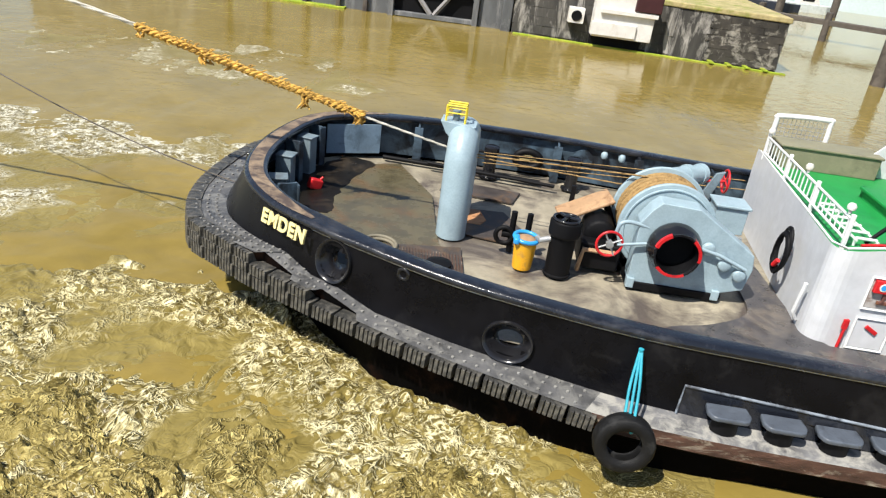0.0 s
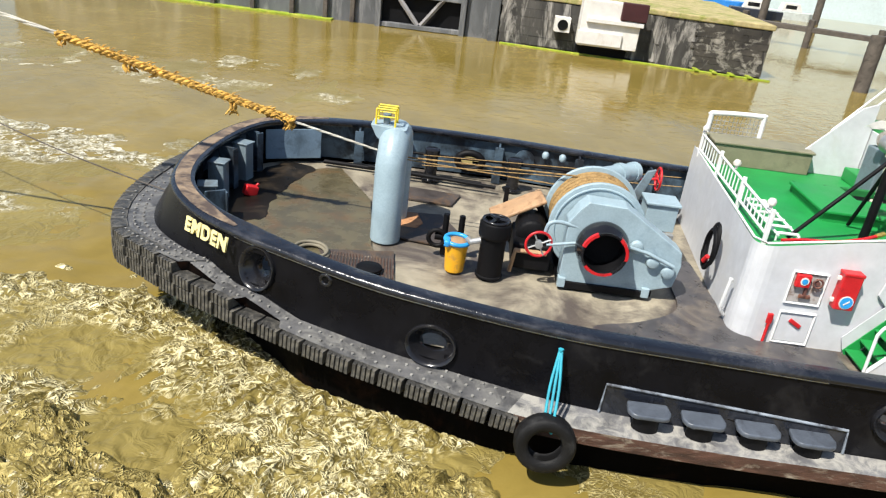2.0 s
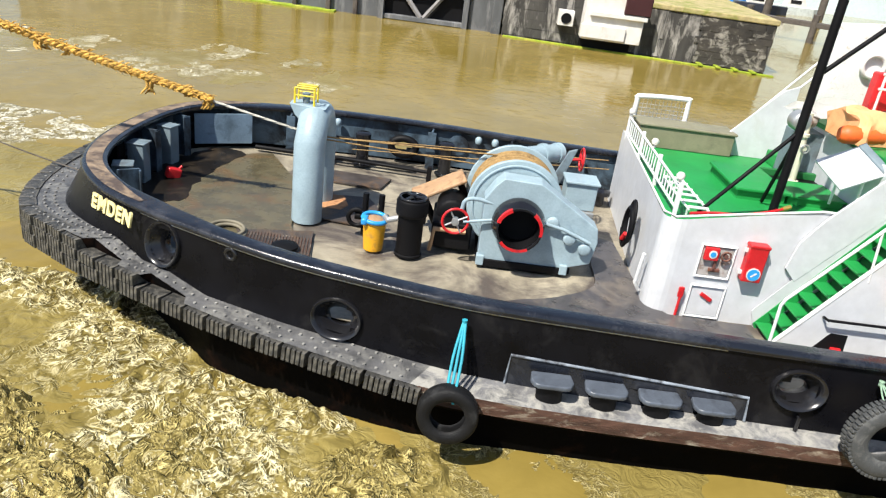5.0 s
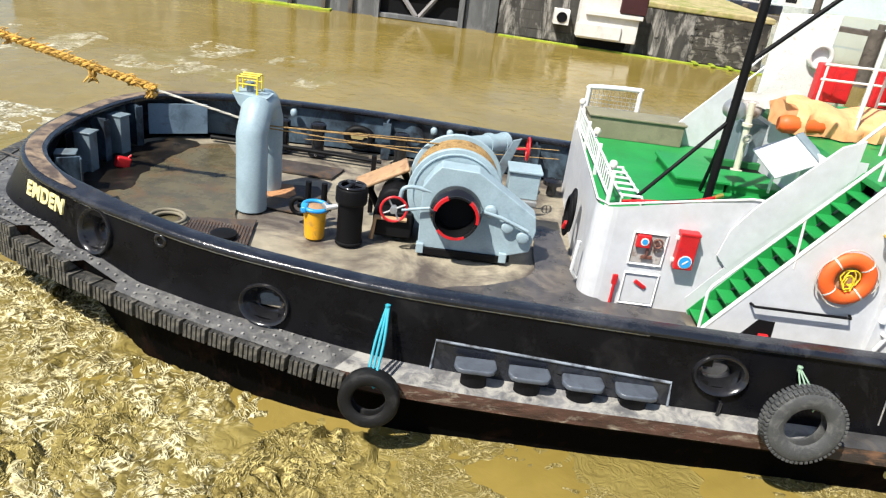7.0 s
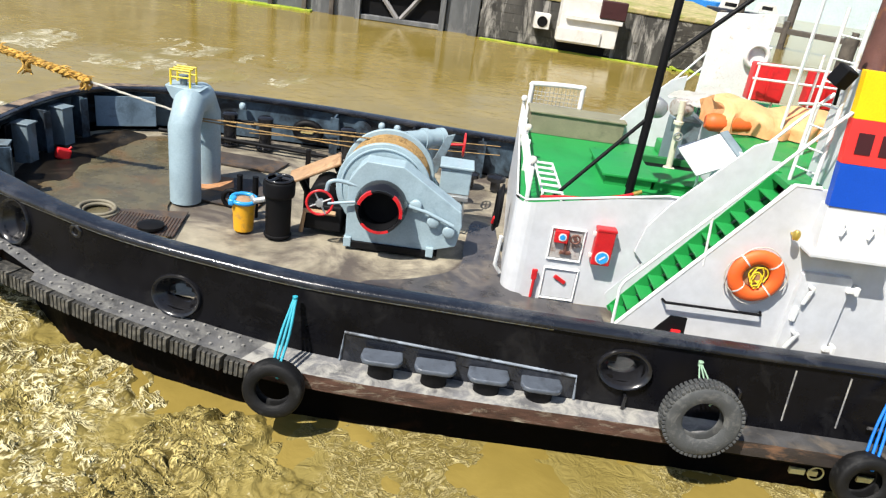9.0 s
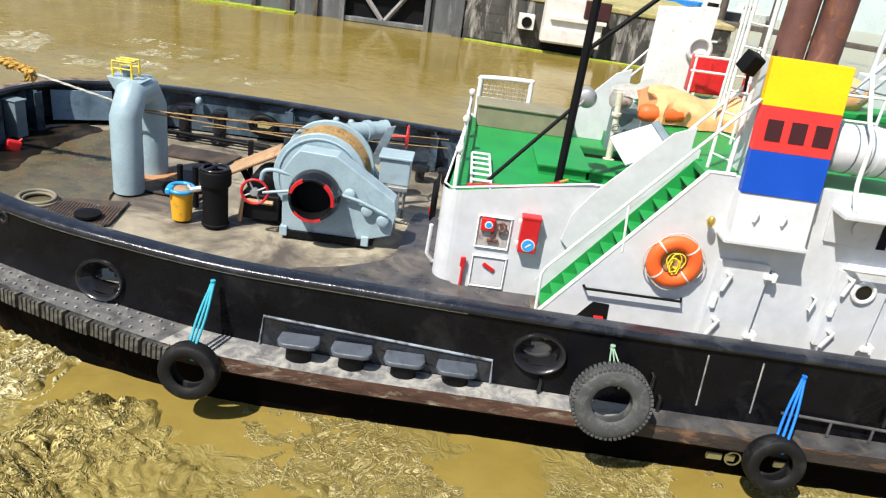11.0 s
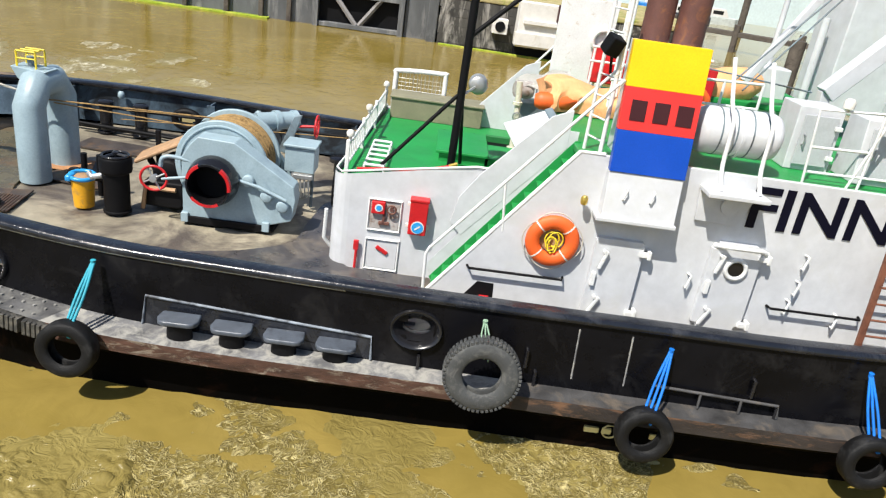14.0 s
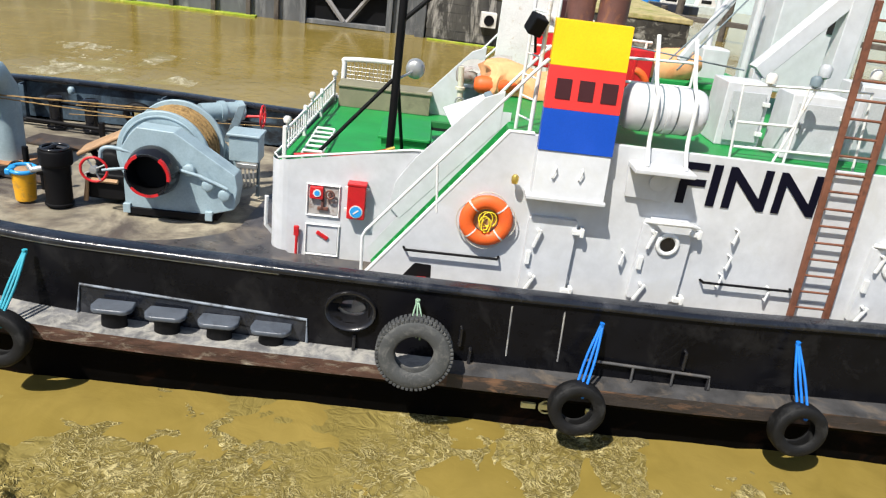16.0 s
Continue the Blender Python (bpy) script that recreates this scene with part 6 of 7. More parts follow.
part("lamp_bracket", bm, GREYB, arch)
cg = rider("guard_cage", -2.96, 1.42, 1.93)
tagged(cg, "small yellow guard cage on top of the arch", "guard cage")
for x in (-0.16, 0.16):
    bm = bmesh.new()
    tube(bm, [(x, -0.15, -0.1), (x, -0.15, 0.2), (x, 0.15, 0.2), (x, 0.15, -0.1)], 0.018, 6)
    part("hoop", bm, YELLOW, cg)
bm = bmesh.new()
for y in (-0.15, 0.0, 0.15):
    tube(bm, [(-0.16, y, 0.2), (0.16, y, 0.2)], 0.018, 6)
for y in (-0.15, 0.15):
    tube(bm, [(-0.16, y, 0.08), (0.16, y, 0.08)], 0.014, 6)
part("cross_bar", bm, YELLOW, cg)
bm = bmesh.new()
lathe(bm, [(0.05, -0.1), (0.07, 0.1), (0, 0.12)], None, 14)
part("lamp", bm, GREYD, cg)

# ---- towing winch ----
wi = rider("towing_winch", 0.1, 0, 0)
tagged(wi, "pale blue-grey towing winch with a rope-filled drum", "winch")
bm = bmesh.new()
prism(bm, [(0.02, 0.1), (0.0, 1.1), (0.14, 1.33), (0.26, 1.46), (0.84, 1.44), (1.0, 1.34), (1.8, 0.83), (1.84, 0.6), (1.78, 0.24), (1.3, 0.08)], "y", -0.04, 0.32, 0.02)
part("near_cheek", bm, GREYB, wi, "blue-grey gear case")
bm = bmesh.new()
prism(bm, [(0.0, 0.1), (0.0, 0.8), (0.5, 1.35), (0.95, 1.3), (1.5, 0.6), (1.5, 0.1)], "y", 1.3, 1.45, 0.02)
part("far_cheek", bm, GREYB, wi)
bm = bmesh.new()
box(bm, (0.06, -0.08, 0.0), (1.45, 0.0, 0.12), None, 0.01)
box(bm, (0.0, 0.0, 0.0), (1.5, 1.5, 0.1), None, 0.01)
part("bed", bm, MATT, wi, "black winch bed")
AX = pose(0.55, 0, 0.82)
bm = bmesh.new()
lathe(bm, [(0, 0.0), (0.36, 0.0), (0.4, -0.05), (0.41, -0.12), (0.38, -0.26), (0.335, -0.33), (0.34, -0.38), (0.345, -0.4), (0.315, -0.4), (0.3, -0.36), (0.29, -0.06), (0, -0.06)], AX @ pose(0, -0.06, 0, -90), 40)
part("warping_head", bm, GLOSS, wi, "glossy black hollow warping head")
for start, sweep in ((-55, 65), (60, 80), (-165, 50)):
    bm = bmesh.new()
    g = bmesh.new()
    arc0 = radians(start)
    n = 8
    for k in range(n):
        t0, t1 = arc0 + radians(sweep) * k / n, arc0 + radians(sweep) * (k + 1) / n
        vs = [g.verts.new((r * math.cos(t), r * math.sin(t), z)) for t in (t0, t1) for r, z in ((0.305, -0.405), (0.352, -0.405), (0.358, -0.35))]
        g.faces.new((vs[0], vs[1], vs[4], vs[3]))
        g.faces.new((vs[1], vs[2], vs[5], vs[4]))
    into(bm, g, AX @ pose(0, -0.06, 0, -90))
    part("rim_stripe", bm, RED, wi, "red paint stripe on the rim")
bm = bmesh.new()
lathe(bm, [(0.3, 0.36), (0.75, 0.36), (0.77, 0.38), (0.77, 0.42), (0.75, 0.44), (0.3, 0.44)], AX @ pose(-0.03, 0, 0.06, -90), 48)
ring(bm, 0.68, 0.018, AX @ pose(-0.03, 0.355, 0.06, 90), 44, 6)
part("drum_flange", bm, GREYB, wi)
bm = bmesh.new()
lathe(bm, [(0.3, 1.16), (0.76, 1.16), (0.78, 1.18), (0.78, 1.22), (0.76, 1.24), (0.3, 1.24)], AX @ pose(-0.03, 0, 0.06, -90), 44)
part("drum_flange", bm, GREYB, wi)
bm = bmesh.new()
for k in range(10):
    ring(bm, 0.64 + 0.03 * (k % 2), 0.042, AX @ pose(-0.03, 0.48 + 0.072 * k, 0.06, 90 + random.uniform(-1.2, 1.2), random.uniform(-1.2, 1.2)), 40, 8)
lathe(bm, [(0.63, 0.43), (0.63, 1.16)], AX @ pose(-0.03, 0, 0.06, -90), 40)
part("wound_rope", bm, ROPEB, wi, "brown towing rope wound on the drum")
bm = bmesh.new()
tube(bm, [(0.95, 1.6, 1.35), (0.95, 2.35, 1.35)], 0.16, 16)
tube(bm, [(0.95, 1.95, 1.35), (0.95, 2.05, 1.35)], 0.19, 16)
tube(bm, [(0.95, 2.3, 1.35), (0.95, 2.4, 1.35)], 0.18, 16)
bmesh.ops.rotate(bm, cent=(0.95, 1.9, 1.35), matrix=Euler((0, 0, radians(-52))).to_matrix(), verts=bm.verts)
part("motor", bm, GREYB, wi, "blue-grey hydraulic motor")
for x, z in ((1.2, 0.86), (1.5, 0.64), (1.76, 0.5)):
    bm = bmesh.new()
    lathe(bm, [(0, 0), (0.1, 0), (0.1, 0.05), (0.08, 0.07), (0, 0.07)], pose(x - 0.12, -0.06, z, 90), 20)
    for k in range(6):
        lathe(bm, [(0.014, 0), (0.014, 0.045), (0, 0.045)], pose(x - 0.12 + 0.07 * math.cos(k * math.tau / 6), -0.06, z + 0.07 * math.sin(k * math.tau / 6), 90), 6)
    part("bearing_cap", bm, GREYB, wi)
bm = bmesh.new()
tube(bm, [(-0.28, -0.12, 0.72), (0.16, -0.1, 0.8)], 0.025, 8)
part("brake_rod", bm, GREYB, wi)
bm = bmesh.new()
tube(bm, [(0.94, -0.12, 0.86), (1.25, -0.13, 0.8), (1.7, -0.12, 0.62)], 0.03, 8)
part("brake_rod", bm, GREYB, wi)
# matt black liner paints the shade inside the warping head
bm = bmesh.new()
lathe(bm, [(0.297, -0.37), (0.287, -0.075), (0, -0.075)], AX @ pose(0, -0.06, 0, -90), 40)
part("hollow", bm, MATT, wi, "matt black liner painting the shade inside the warping head")
bm = bmesh.new()
tube(bm, spline([(0.3, 0.0, 1.0), (-0.1, -0.03, 1.08), (-0.28, -0.06, 1.05), (-0.32, -0.06, 0.9)], 4), 0.034, 8)
part("brake_arm", bm, GREYB, wi)
bm = bmesh.new()
ring(bm, 0.2, 0.022, pose(-0.4, -0.14, 0.72, 90, 0, 8), 28, 8)
part("hand_wheel", bm, RED, wi, "red brake hand wheel")
bm = bmesh.new()
for k in range(4):
    a = k * math.tau / 4 + 0.5
    tube(bm, [(-0.4, -0.14, 0.72), (-0.4 + 0.2 * math.cos(a), -0.14, 0.72 + 0.2 * math.sin(a))], 0.014, 6)
lathe(bm, [(0.05, -0.08), (0.06, 0.05), (0, 0.06)], pose(-0.4, -0.14, 0.72, 90), 12)
part("wheel_hub", bm, STEEL, wi)
bm = bmesh.new()
ring(bm, 0.2, 0.02, pose(1.75, 2.1, 1.3, 0, 90), 28, 8)
for k in range(4):
    a = k * math.tau / 4 + 0.3
    tube(bm, [(1.75, 2.1, 1.3), (1.75, 2.1 + 0.2 * math.cos(a), 1.3 + 0.2 * math.sin(a))], 0.013, 6)
tube(bm, [(1.3, 2.1, 1.25), (1.75, 2.1, 1.3)], 0.025, 8)
part("hand_wheel", bm, RED, wi, "red hand wheel on the far side")
bm = bmesh.new()
prism(bm, [(1.15, 0.9), (1.32, 0.85), (1.5, 1.4), (1.56, 1.6), (1.42, 1.55)], "y", 1.62, 1.68, 0.01)
part("pawl_lever", bm, GREYD, wi)
bm = bmesh.new()
box(bm, (0.0, -0.1, 0.02), (0.12, 0.04, 0.18), None, 0.01)
part("foot_lug", bm, GREYB, wi)
bm = bmesh.new()
box(bm, (1.32, -0.1, 0.02), (1.44, 0.04, 0.18), None, 0.01)
part("foot_lug", bm, GREYB, wi)
eb2 = rider("control_cabinet", 1.75, 1.25, 0.12)
tagged(eb2, "blue-grey control cabinet with pipes behind the winch", "cabinet")
bm = bmesh.new()
box(bm, (-0.25, -0.2, 0.6), (0.27, 0.25, 1.05), None, 0.02)
part("case", bm, GREYB, eb2)
bm = bmesh.new()
box(bm, (-0.28, -0.24, 1.05), (0.3, 0.28, 1.1), None, 0.015)
part("lid", bm, GREYB, eb2)
bm = bmesh.new()
for k in range(5):
    tube(bm, spline([(-0.1 + 0.07 * k, -0.22, 0.6), (-0.08 + 0.07 * k, -0.28, 0.42), (-0.05 + 0.06 * k, -0.24, 0.2), (-0.1, -0.1 + 0.03 * k, 0.02)], 3), 0.014, 6)
box(bm, (-0.08, -0.3, 0.52), (0.26, -0.2, 0.6), None, 0.01)
part("pipe", bm, STEEL, eb2)
bm = bmesh.new()
for x in (-0.2, 0.2):
    tube(bm, [(x, 0.1, -0.12), (x, 0.1, 0.6)], 0.03, 6)
part("leg", bm, GREYD, eb2)
tb = rider("guide_board", -0.6, 1.1, 0.8, 0, -27, 8)
tagged(tb, "tan leather-brown guide board before the drum", "guide board")
bm = bmesh.new()
box(bm, (-0.47, -0.29, 0.0), (0.47, 0.29, 0.07), None, 0.025)
part("board", bm, LEATHER, tb)
bm = bmesh.new()
tube(bm, [(0.35, 0, -0.9), (0.35, 0, 0.0)], 0.06, 8)
tube(bm, [(-0.3, 0, -0.6), (-0.3, 0, 0.0)], 0.06, 8)
part("support", bm, MATT, tb)
gear = rider("gear_frame", -0.35, 0.75, 0)
tagged(gear, "black machinery frame under the guide board", "machinery")
bm = bmesh.new()
box(bm, (-0.3, -0.45, 0.05), (0.35, 0.5, 0.5), None, 0.04)
lathe(bm, [(0.2, -0.3), (0.26, -0.25), (0.26, 0.25), (0.2, 0.3), (0, 0.3)], pose(0.0, 0.1, 0.55, 90), 18)
box(bm, (-0.5, 0.6, 0.0), (-0.42, 0.68, 1.05), None, 0.01)
part("frame", bm, MATT, gear)
bm = bmesh.new()
tube(bm, [(-0.3, -0.5, 0.02), (-0.25, -0.5, 0.4), (0.25, -0.5, 0.4)], 0.04, 6)
part("timber", bm, LEATHER, gear)

# ---- loose gear on deck ----
vt = rider("mushroom_vent", -0.98, 0.05, 0)
tagged(vt, "black mushroom ventilator with a screw-down lid", "ventilator")
bm = bmesh.new()
lathe(bm, [(0.22, 0), (0.22, 0.03), (0.2, 0.04), (0.2, 0.66), (0.24, 0.68), (0.25, 0.72), (0.25, 0.9), (0.23, 0.93), (0.2, 0.93), (0.19, 0.88), (0, 0.88)], None, 30)
part("trunk", bm, MATT, vt)
bm = bmesh.new()
ring(bm, 0.2, 0.025, pose(0, 0, 0.95), 26, 8)
for k in range(3):
    a = k * math.tau / 3
    tube(bm, [(0, 0, 0.97), (0.2 * math.cos(a), 0.2 * math.sin(a), 0.95)], 0.03, 6)
lathe(bm, [(0.05, 0.9), (0.05, 1.0), (0, 1.02)], None, 12)
part("screw_lid", bm, GLOSS, vt)
bm = bmesh.new()
tube(bm, [(-0.2, -0.05, 0.6), (-0.36, -0.08, 0.56), (-0.42, -0.05, 0.62)], 0.05, 8)
part("side_handle", bm, STEEL, vt)
bk = rider("bucket", -1.54, 0.08, 0)
tagged(bk, "yellow bucket with a blue lid cloth and brown stuff in it", "bucket")
bm = bmesh.new()
lathe(bm, [(0, 0), (0.15, 0), (0.155, 0.02), (0.185, 0.5), (0.195, 0.5), (0.195, 0.53), (0.18, 0.53), (0.17, 0.47), (0, 0.45)], None, 30)
part("pail", bm, BUCKETY, bk)
bm = bmesh.new()
ring(bm, 0.19, 0.035, pose(0, 0, 0.52, 4, 3), 26, 8)
box(bm, (-0.2, -0.2, 0.45), (-0.1, 0.02, 0.56), None, 0.03)
part("blue_cloth", bm, BLUEP, bk, "blue plastic cloth over the rim")
bm = bmesh.new()
lathe(bm, [(0.17, 0.48), (0.12, 0.53), (0.05, 0.55), (0, 0.55)], None, 20)
part("contents", bm, LEATHER, bk)
db = rider("double_bitt", -1.62, 0.6, 0)
tagged(db, "small black twin bitts beside the bucket", "bitts")
for x in (-0.14, 0.12):
    bm = bmesh.new()
    tube(bm, [(x, 0, 0), (x, 0, 0.72)], 0.05, 12)
    part("post", bm, MATT, db)
bm = bmesh.new()
tube(bm, [(-0.3, 0, 0.32), (0.25, 0, 0.32)], 0.07, 10)
ring(bm, 0.14, 0.04, pose(-0.26, -0.05, 0.3, 90), 20, 8)
part("cross_bar", bm, MATT, db)
hc = rider("hose_coil", -3.84, -0.05, 0.01)
tagged(hc, "grey-brown coiled hose on the wet deck", "hose coil")
bm = bmesh.new()
for k in range(3):
    ring(bm, 0.3 - 0.035 * k, 0.028, pose(0.01 * k, 0, 0.03 + 0.045 * (k % 2), 2 * k, 3), 30, 8)
part("coil", bm, mat("hose_grey", (0.2, 0.18, 0.13), 0.7), hc)
mc = rider("manhole", -2.83, -0.42, 0.0)
tagged(mc, "low round black manhole lid on the wet deck", "manhole lid")
bm = bmesh.new()
lathe(bm, [(0.14, 0), (0.14, 0.05), (0.2, 0.06), (0.2, 0.1), (0.1, 0.13), (0, 0.13)], None, 22)
part("lid", bm, MATT, mc)
rd = rider("red_fuel_can", -5.5, 2.05, 0.0, 0, 18, 40)
tagged(rd, "red can lying in the stern's shade", "can")
bm = bmesh.new()
box(bm, (-0.13, -0.08, 0), (0.13, 0.08, 0.2), None, 0.03)
tube(bm, [(0.08, 0, 0.2), (0.12, 0, 0.26)], 0.025, 8)
part("can", bm, RED, rd)

# far side: bollards, rails of pipe, discs
for x in (-3.05, -2.3, -0.55):
    fb = rider("deck_bollard", x, 4.25, 0)
    tagged(fb, "black cylindrical deck bollard by the far bulwark", "bollard", "bollards along the far bulwark")
    bm = bmesh.new()
    lathe(bm, [(0.2, 0), (0.2, 0.02), (0.13, 0.04), (0.13, 0.55), (0.16, 0.57), (0.16, 0.66), (0.12, 0.69), (0, 0.69)], None, 22)
    part("post", bm, GLOSS, fb)
bm = bmesh.new()
tube(bm, [(-4.6, 4.35, 0.06), (-1.2, 4.2, 0.06)], 0.05, 8)
tube(bm, [(-3.6, 4.1, 0.16), (-0.9, 3.9, 0.12)], 0.04, 8)
tube(bm, [(-3.2, 4.5, 0.45), (2.4, 4.4, 0.55)], 0.03, 8)
part("deck_pipe", bm, MATT, tug, "black pipes along the far waterway")
bm = bmesh.new()
lathe(bm, [(0, 0), (0.22, 0), (0.22, 0.03), (0, 0.05)], pose(-0.33, 4.86, 0.5, 90), 26)
part("round_plate", bm, INNER, tug, "round grey-blue plate on the bulwark")
for x, y, z in ((-2.95, 4.8, 0.72), (0.1, 4.75, 0.72), (0.45, 4.6, 0.75)):
    bm = bmesh.new()
    lathe(bm, [(0.05, 0), (0.075, 0.04), (0.075, 0.11), (0.04, 0.15), (0, 0.15)], pose(x, y, z - 0.1), 16)
    part("vent_cap", bm, GREYB, tug, "pale tank vent cap")
bm = bmesh.new()
g = bmesh.new()
tube(g, [(0.27 * math.cos(k * math.tau / 30), 0.18 * math.sin(k * math.tau / 30), 0) for k in range(30)], 0.08, 10, closed=True)
into(bm, g, pose(-1.5, 4.78, 0.34, 90))
part("fairlead", bm, MATT, tug, "black fairlead in the far bulwark")
for x in (2.2, 2.75):
    bm = bmesh.new()
    lathe(bm, [(0.1, 0), (0.1, 0.2), (0.2, 0.22), (0.2, 0.3), (0.1, 0.33), (0, 0.33)], pose(x - 0.1, 3.6, 0), 20)
    part("tank_vent", bm, GLOSS, tug, "black tank vent cap")
ws = rider("winch_wire", 0, 0, 0)
tagged(ws, "pale wires running along the far side deck", "wire")
for a, b in (((-2.45, 3.9, 0.62), (2.6, 3.3, 1.02)), ((-2.45, 3.6, 0.5), (2.6, 3.1, 0.9))):
    bm = bmesh.new()
    tube(bm, [a, b], 0.009, 6)
    part("strand", bm, ROPEB, ws)

# ---- towing rope ----
def rope(name, pts, r, strands, twist, material, parent, label=""):
    bm = bmesh.new()
    n = len(pts)
    for s in range(strands):
        run = []
        for i, p in enumerate(pts):
            d = (pts[min(i + 1, n - 1)] - pts[max(i - 1, 0)]).normalized()
            side = d.cross(Vector((0, 0, 1))).normalized()
            up2 = side.cross(d)
            a = i * twist + s * math.tau / strands
            run.append(p + (side * math.cos(a) + up2 * math.sin(a)) * r * 0.52)
        tube(bm, run, r * 0.55, 6)
    return part(name, bm, material, parent, label)


def along(a, b, n, sag=0.0):
    a, b = Vector(a), Vector(b)
    return [a.lerp(b, k / n) - Vector((0, 0, sag * 4 * (k / n) * (1 - k / n))) for k in range(n + 1)]


tr = rider("towing_rope", 0, 0, 0)
tagged(tr, "taut towing rope, yellow chafe wrapping on pale line", "rope")
rope("pale_line", along((-4.55, 1.35, 1.72), (-2.78, 1.42, 1.32), 60), 0.02, 3, 0.3, ROPEW, tr, "pale line to the arch")
rope("inner_line", along((-2.78, 1.42, 1.32), (0.55, 1.05, 1.5), 90), 0.014, 3, 0.3, ROPEB, tr, "brown line from arch to drum")
rope("inner_line", along((-2.78, 1.7, 1.2), (0.2, 1.35, 1.2), 90), 0.012, 3, 0.3, ROPEB, tr)
rope("chafe_wrap", along((-8.3, 1.1, 2.72), (-4.5, 1.35, 1.73), 150, 0.02), 0.068, 3, 0.55, ROPEY, tr, "thick frayed yellow-brown chafe wrapping")
rope("outer_line", along((-22, 0.2, 6.4), (-8.25, 1.1, 2.72), 220, 0.1), 0.035, 3, 0.35, ROPEW, tr, "pale line running out to the towed ship")
rng = random.Random(12)
for s, big in ((0.03, 0.8), (0.3, 1.0), (0.42, 0.6), (0.74, 1.5), (0.88, 0.6), (0.98, 1.0)):
    p = Vector((-8.3, 1.1, 2.72)).lerp(Vector((-4.5, 1.35, 1.73)), s)
    bm = bmesh.new()
    ring(bm, 0.06, 0.04, Matrix.Translation(p) @ pose(0, 75, 0), 14, 8)
    ring(bm, 0.055, 0.038, Matrix.Translation(p + Vector((0.03, 0, -0.02))) @ pose(20, 80, 0), 14, 8)
    knot = part("knot", bm, ROPEY, tr, "frayed rope knot with loose ends")
    for k in range(int(6 * big)):
        bm = bmesh.new()
        q = p + Vector((rng.uniform(-0.08, 0.08), rng.uniform(-0.05, 0.05), -0.03))
        tube(bm, spline([q, q + Vector((rng.uniform(-0.06, 0.06), rng.uniform(-0.06, 0.06), -0.08 * big)), q + Vector((rng.uniform(-0.1, 0.1), rng.uniform(-0.08, 0.08), -0.16 * big))], 3), [0.02] * 6 + [0.008], 5)
        part("loose_end", bm, ROPEY, knot)
bm = bmesh.new()
for k in range(150):
    s0 = rng.uniform(0.02, 0.99)
    p = Vector((-8.3, 1.1, 2.72)).lerp(Vector((-4.5, 1.35, 1.73)), s0)
    a = rng.uniform(0, math.tau)
    q = p + Vector((rng.uniform(-0.03, 0.03), 0.06 * math.cos(a), 0.06 * math.sin(a)))
    tip = q + Vector((rng.uniform(0.02, 0.12), 0.05 * math.cos(a), 0.05 * math.sin(a) - 0.02))
    tube(bm, [q, q.lerp(tip, 0.5) + Vector((0, 0, 0.01)), tip], [0.012, 0.008, 0.003], 4)
tagged(part("fray", bm, ROPEY, tr, "frayed fibres standing off the wrapping"), kind="stuff")
sl = rider("slack_line", 0, 0, 0)
tagged(sl, "thin dark line trailing from the stern", "line")
bm = bmesh.new()
tube(bm, along((-6.5, 1.0, 0.3), (-14, 3.5, 1.6), 24, 0.25), 0.012, 6)
part("strand", bm, TIMBER, sl)
bm = bmesh.new()
box(bm, (-6.75, 1.9, 0.05), (-6.4, 2.2, 0.55), None, 0.03)
part("stern_roller_box", bm, GLOSS, tug, "black roller housing on the stern")

# ---- tyres hung over the side ----
def tyre(x, y, z, R, r, material, top, strap, label, treaded=False, rz=0.0):
    t = rider("tyre_fender", x, y, z, 0, 0, rz)
    tagged(t, label, "tyre", "tyres along the hull")
    bm = bmesh.new()
    w = 0.115
    prof = [(R - 2 * r * 0.95, -w * 0.62), (R - 1.7 * r, -w * 0.95), (R - r, -w * 1.08), (R - 0.35 * r, -w * 0.98), (R - 0.06 * r, -w * 0.72), (R, 0), (R - 0.06 * r, w * 0.72), (R - 0.35 * r, w * 0.98), (R - r, w * 1.08),
            (R - 1.7 * r, w * 0.95), (R - 2 * r * 0.95, w * 0.62), (R - 1.7 * r, w * 0.5), (R - 0.5 * r, w * 0.55), (R - 0.5 * r, -w * 0.55), (R - 1.7 * r, -w * 0.5), (R - 2 * r * 0.95, -w * 0.62)]
    lathe(bm, prof, pose(0, 0, 0, 84), 44)
    part("carcass", bm, material, t)
    if treaded:
        bm = bmesh.new()
        for k in range(52):
            a = 360 * k / 52
            for s in (-1, 1):
                box(bm, (R - 0.02, s * 0.055 - 0.045, -0.02), (R + 0.02, s * 0.055 + 0.045, 0.02), pose(0, 0, 0, -6) @ pose(0, 0, 0, 0, -a + 1.7 * s, 0), 0.006)
        tagged(part("tread", bm, material, t), kind="stuff")
    bm = bmesh.new()
    p = Vector(top) - Vector((x, y, z))
    for s in (-1, 1, 0):
        g = Vector((s * 0.045, 0.02 - 0.05 * s, R - 1.4 * r))
        tube(bm, spline([p + Vector((s * 0.012, 0, 0)), p.lerp(g, 0.5) + Vector((s * 0.03, 0, 0)), g, g + Vector((0, r * 0.2, -r * 0.9))], 4), 0.011 if treaded else 0.019, 7)
    lathe(bm, [(0.03, -0.03), (0.035, 0.03), (0, 0.04)], Matrix.Translation(p), 10)
    part("strap", bm, strap, t, "rope strap")
    return t


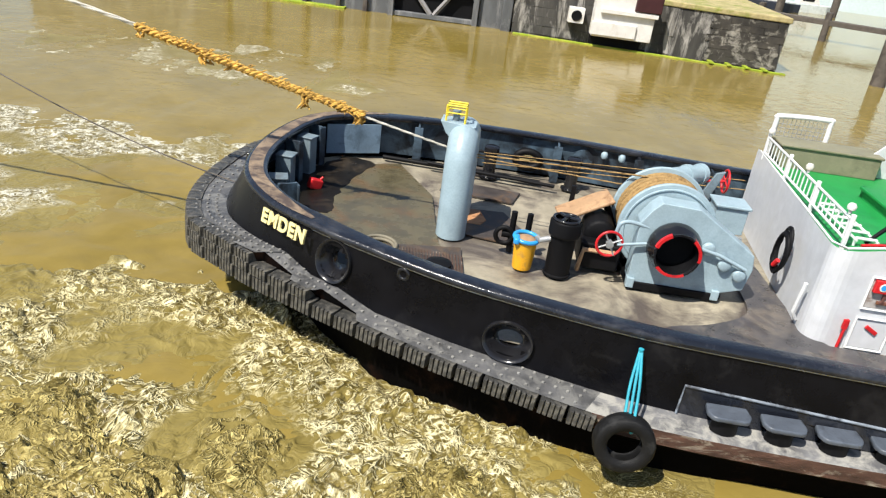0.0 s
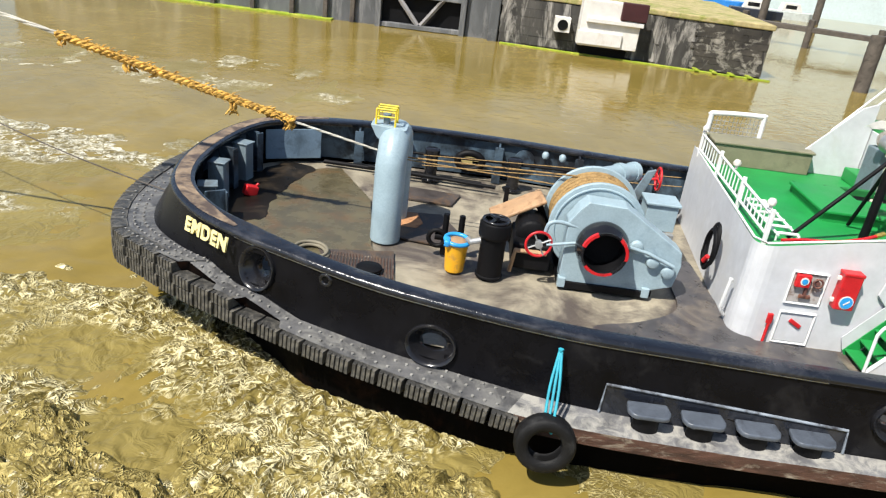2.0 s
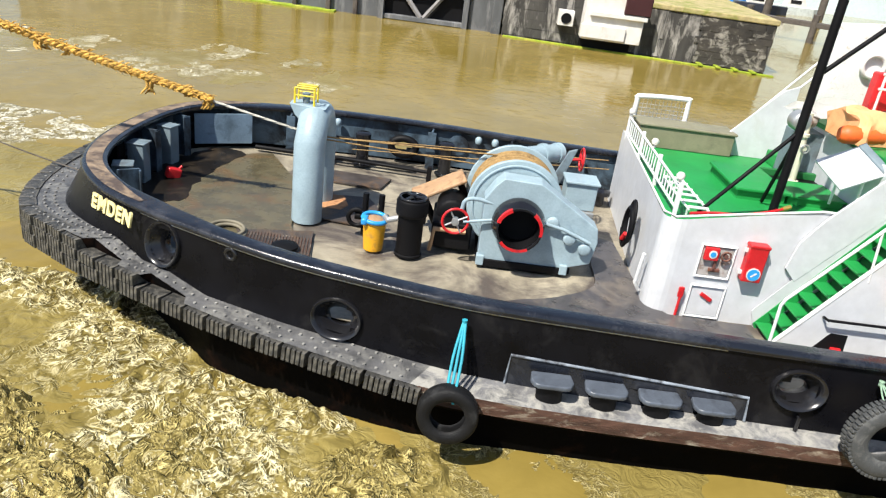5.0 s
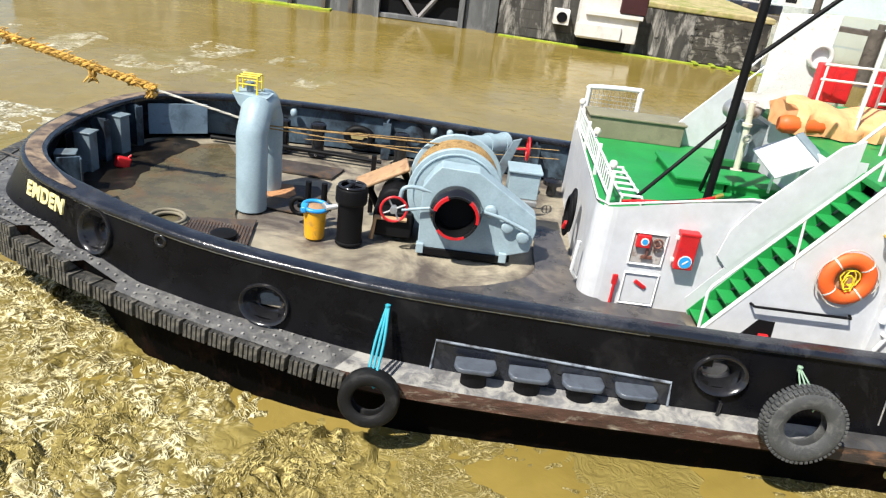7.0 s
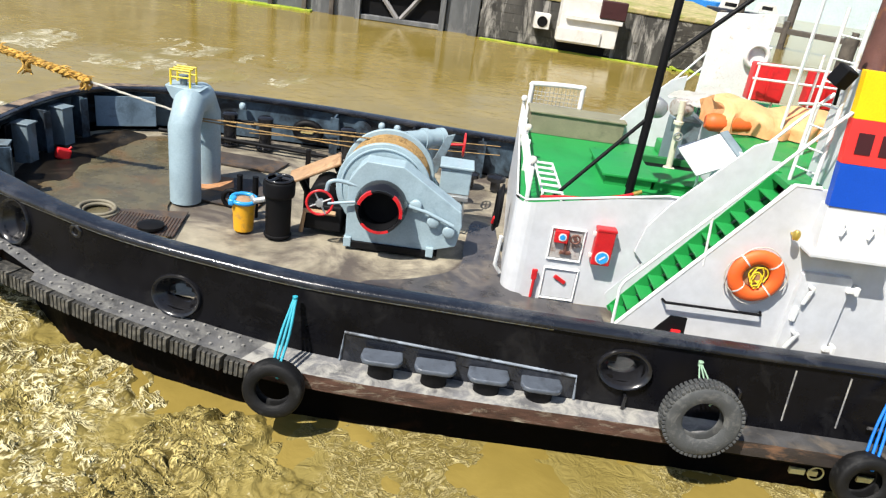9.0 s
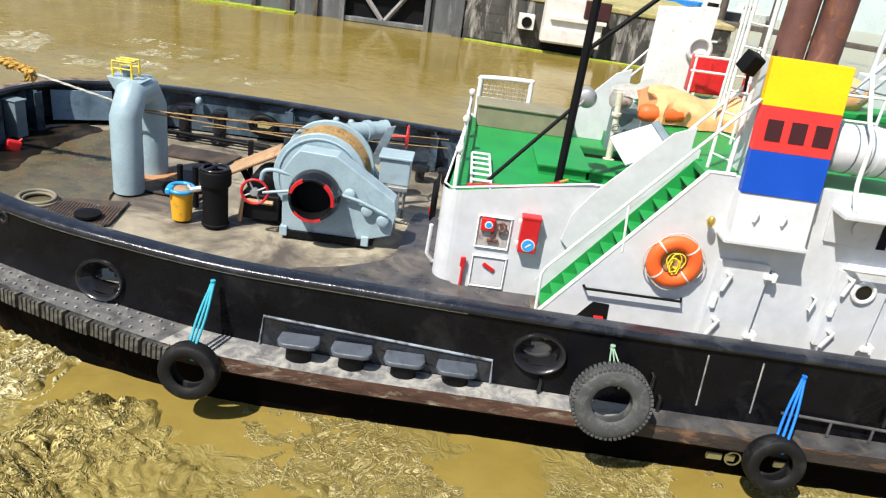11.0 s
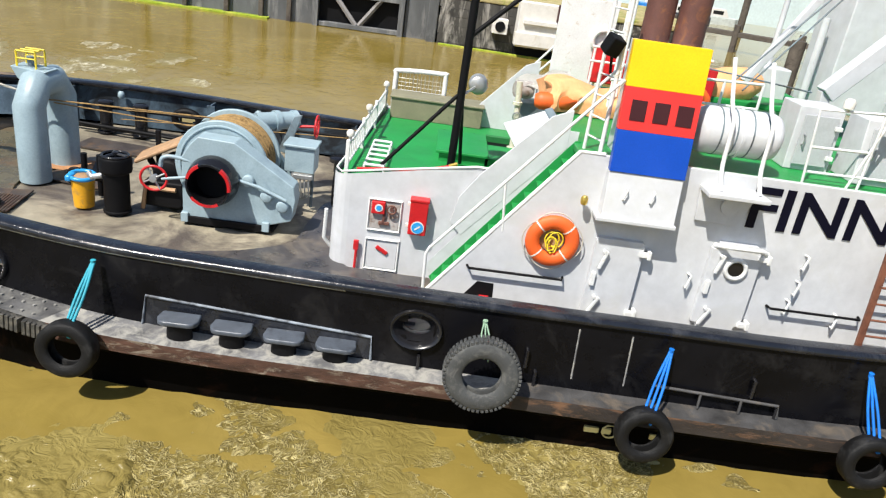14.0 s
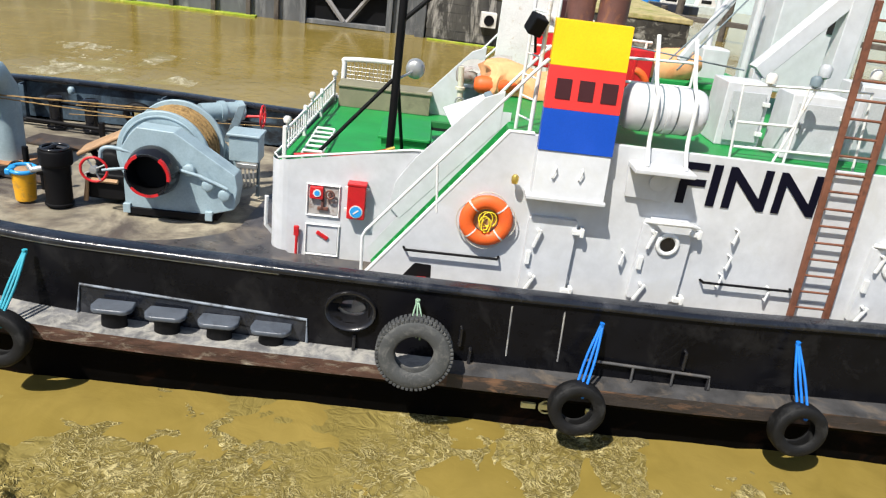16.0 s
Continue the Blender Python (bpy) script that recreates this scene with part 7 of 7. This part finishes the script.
tyre(-0.18, -3.27, -0.5, 0.375, 0.09, RUBBER, (-0.1, -2.64, 0.42), CYAN, "black car tyre hung on a cyan rope strap")
tyre(5.0, -3.3, -0.1, 0.475, 0.12, TREAD, (4.98, -2.87, 0.4), PALE, "grey treaded truck tyre on a pale green cord", True)
tyre(7.18, -3.35, -0.66, 0.375, 0.09, RUBBER, (7.4, -2.92, 0.36), BLUES, "black car tyre hung on a bright blue strap")
tyre(10.15, -3.35, -0.66, 0.375, 0.09, RUBBER, (10.03, -2.92, 0.38), BLUES, "black car tyre on a twisted blue strap")

# fittings on the hull forward
for x in (6.22, 6.92):
    bm = bmesh.new()
    tube(bm, [(x, side_y(x, 0.4) - 0.012, 0.42), (x + 0.02, side_y(x, -0.2) - 0.012, -0.3)], 0.012, 5)
    part("weld_seam", bm, SHELF, tug)
for x, z in ((5.6, 0.05), (8.62, 0.05), (4.2, -0.25), (5.75, -0.25), (9.0, -0.3)):
    bm = bmesh.new()
    tube(bm, [(x, side_y(x, z) + 0.02, z), (x, side_y(x, z) - 0.06, z), (x, side_y(x, z) - 0.07, z - 0.25)], 0.025, 8)
    part("hull_eye", bm, GLOSS, tug)
bm = bmesh.new()
tube(bm, [(7.3, -2.9, -0.2), (9.0, -2.93, -0.26), (9.02, -2.95, -0.44)], 0.022, 8)
tube(bm, [(7.95, -2.92, -0.23), (7.95, -2.94, -0.44)], 0.018, 6)
tube(bm, [(8.5, -2.93, -0.24), (8.5, -2.95, -0.44)], 0.018, 6)
part("hull_rail", bm, SHELFDARK, tug, "low grey pipe rail on the shelf")
# draught marks as plain bars
for k, (x, w) in enumerate(((6.55, 0.2), (6.8, 0.12), (7.45, 0.24))):
    bm = bmesh.new()
    box(bm, (x, -2.93, -1.04), (x + w, -2.88, -0.96), None, 0.003)
    part("hull_mark", bm, LETTERY, tug, "cream hull mark bar")
bm = bmesh.new()
ring(bm, 0.1, 0.012, pose(6.9, -2.92, -1.0, 90), 20, 6)
part("load_line_ring", bm, LETTERY, tug)


def motions():
    walk(tug, [(row[0], tug_pose(i)) for i, row in enumerate(TUG)])
    for ob, m in RIDERS:
        walk(ob, [(row[0], tug_pose(i) @ m) for i, row in enumerate(TUG)])
    # the wash boils under the stern and drifts off with the tug's pull
    walk(wash_stern, [(row[0], pose(row[1] - 6.5 - 0.1 * row[0], row[2] - 3.7 + 0.03 * row[0], 0.0, 0, 0, 8 - 0.8 * row[0])) for row in TUG])
    walk(wash_drift, [(0, pose(-2.2, 4.6, 0.0, 0, 0, -10)), (4, pose(-2.6, 4.7, 0.0, 0, 0, -8)), (8, pose(-4.2, 4.9, 0.0, 0, 0, -5)), (16, pose(-9.5, 5.2, 0.0, 0, 0, 0))])
    walk(wash_far, [(0, pose(-9.5, 14.5, 0.0, 0, 0, 20)), (16, pose(-15.5, 16.5, 0.0, 0, 0, 25))])
    walk(foam_far, [(0, pose(-12, 27, 0.0, 0, 0, 6)), (16, pose(-15.5, 28, 0.0, 0, 0, 9))])
    walk(wash_side, [(0, pose(2.5, 6.5, 0.0, 0, 0, -3)), (8, pose(0.5, 6.8, 0.0, 0, 0, -2)), (16, pose(-2.8, 7.2, 0.0, 0, 0, 0))])


course_wall(quay, (1.1, 45.58), (10.5, 44.58), 0.1, 2.7, "stone", STONED, 0.025, 0.9, 1.8, 0.52, seed=2)
course_wall(quay, (12.6, 44.08), (16.5, 43.58), 0.1, 2.7, "stone", STONE, 0.03, 0.5, 1.1, 0.37, seed=3)
motions()
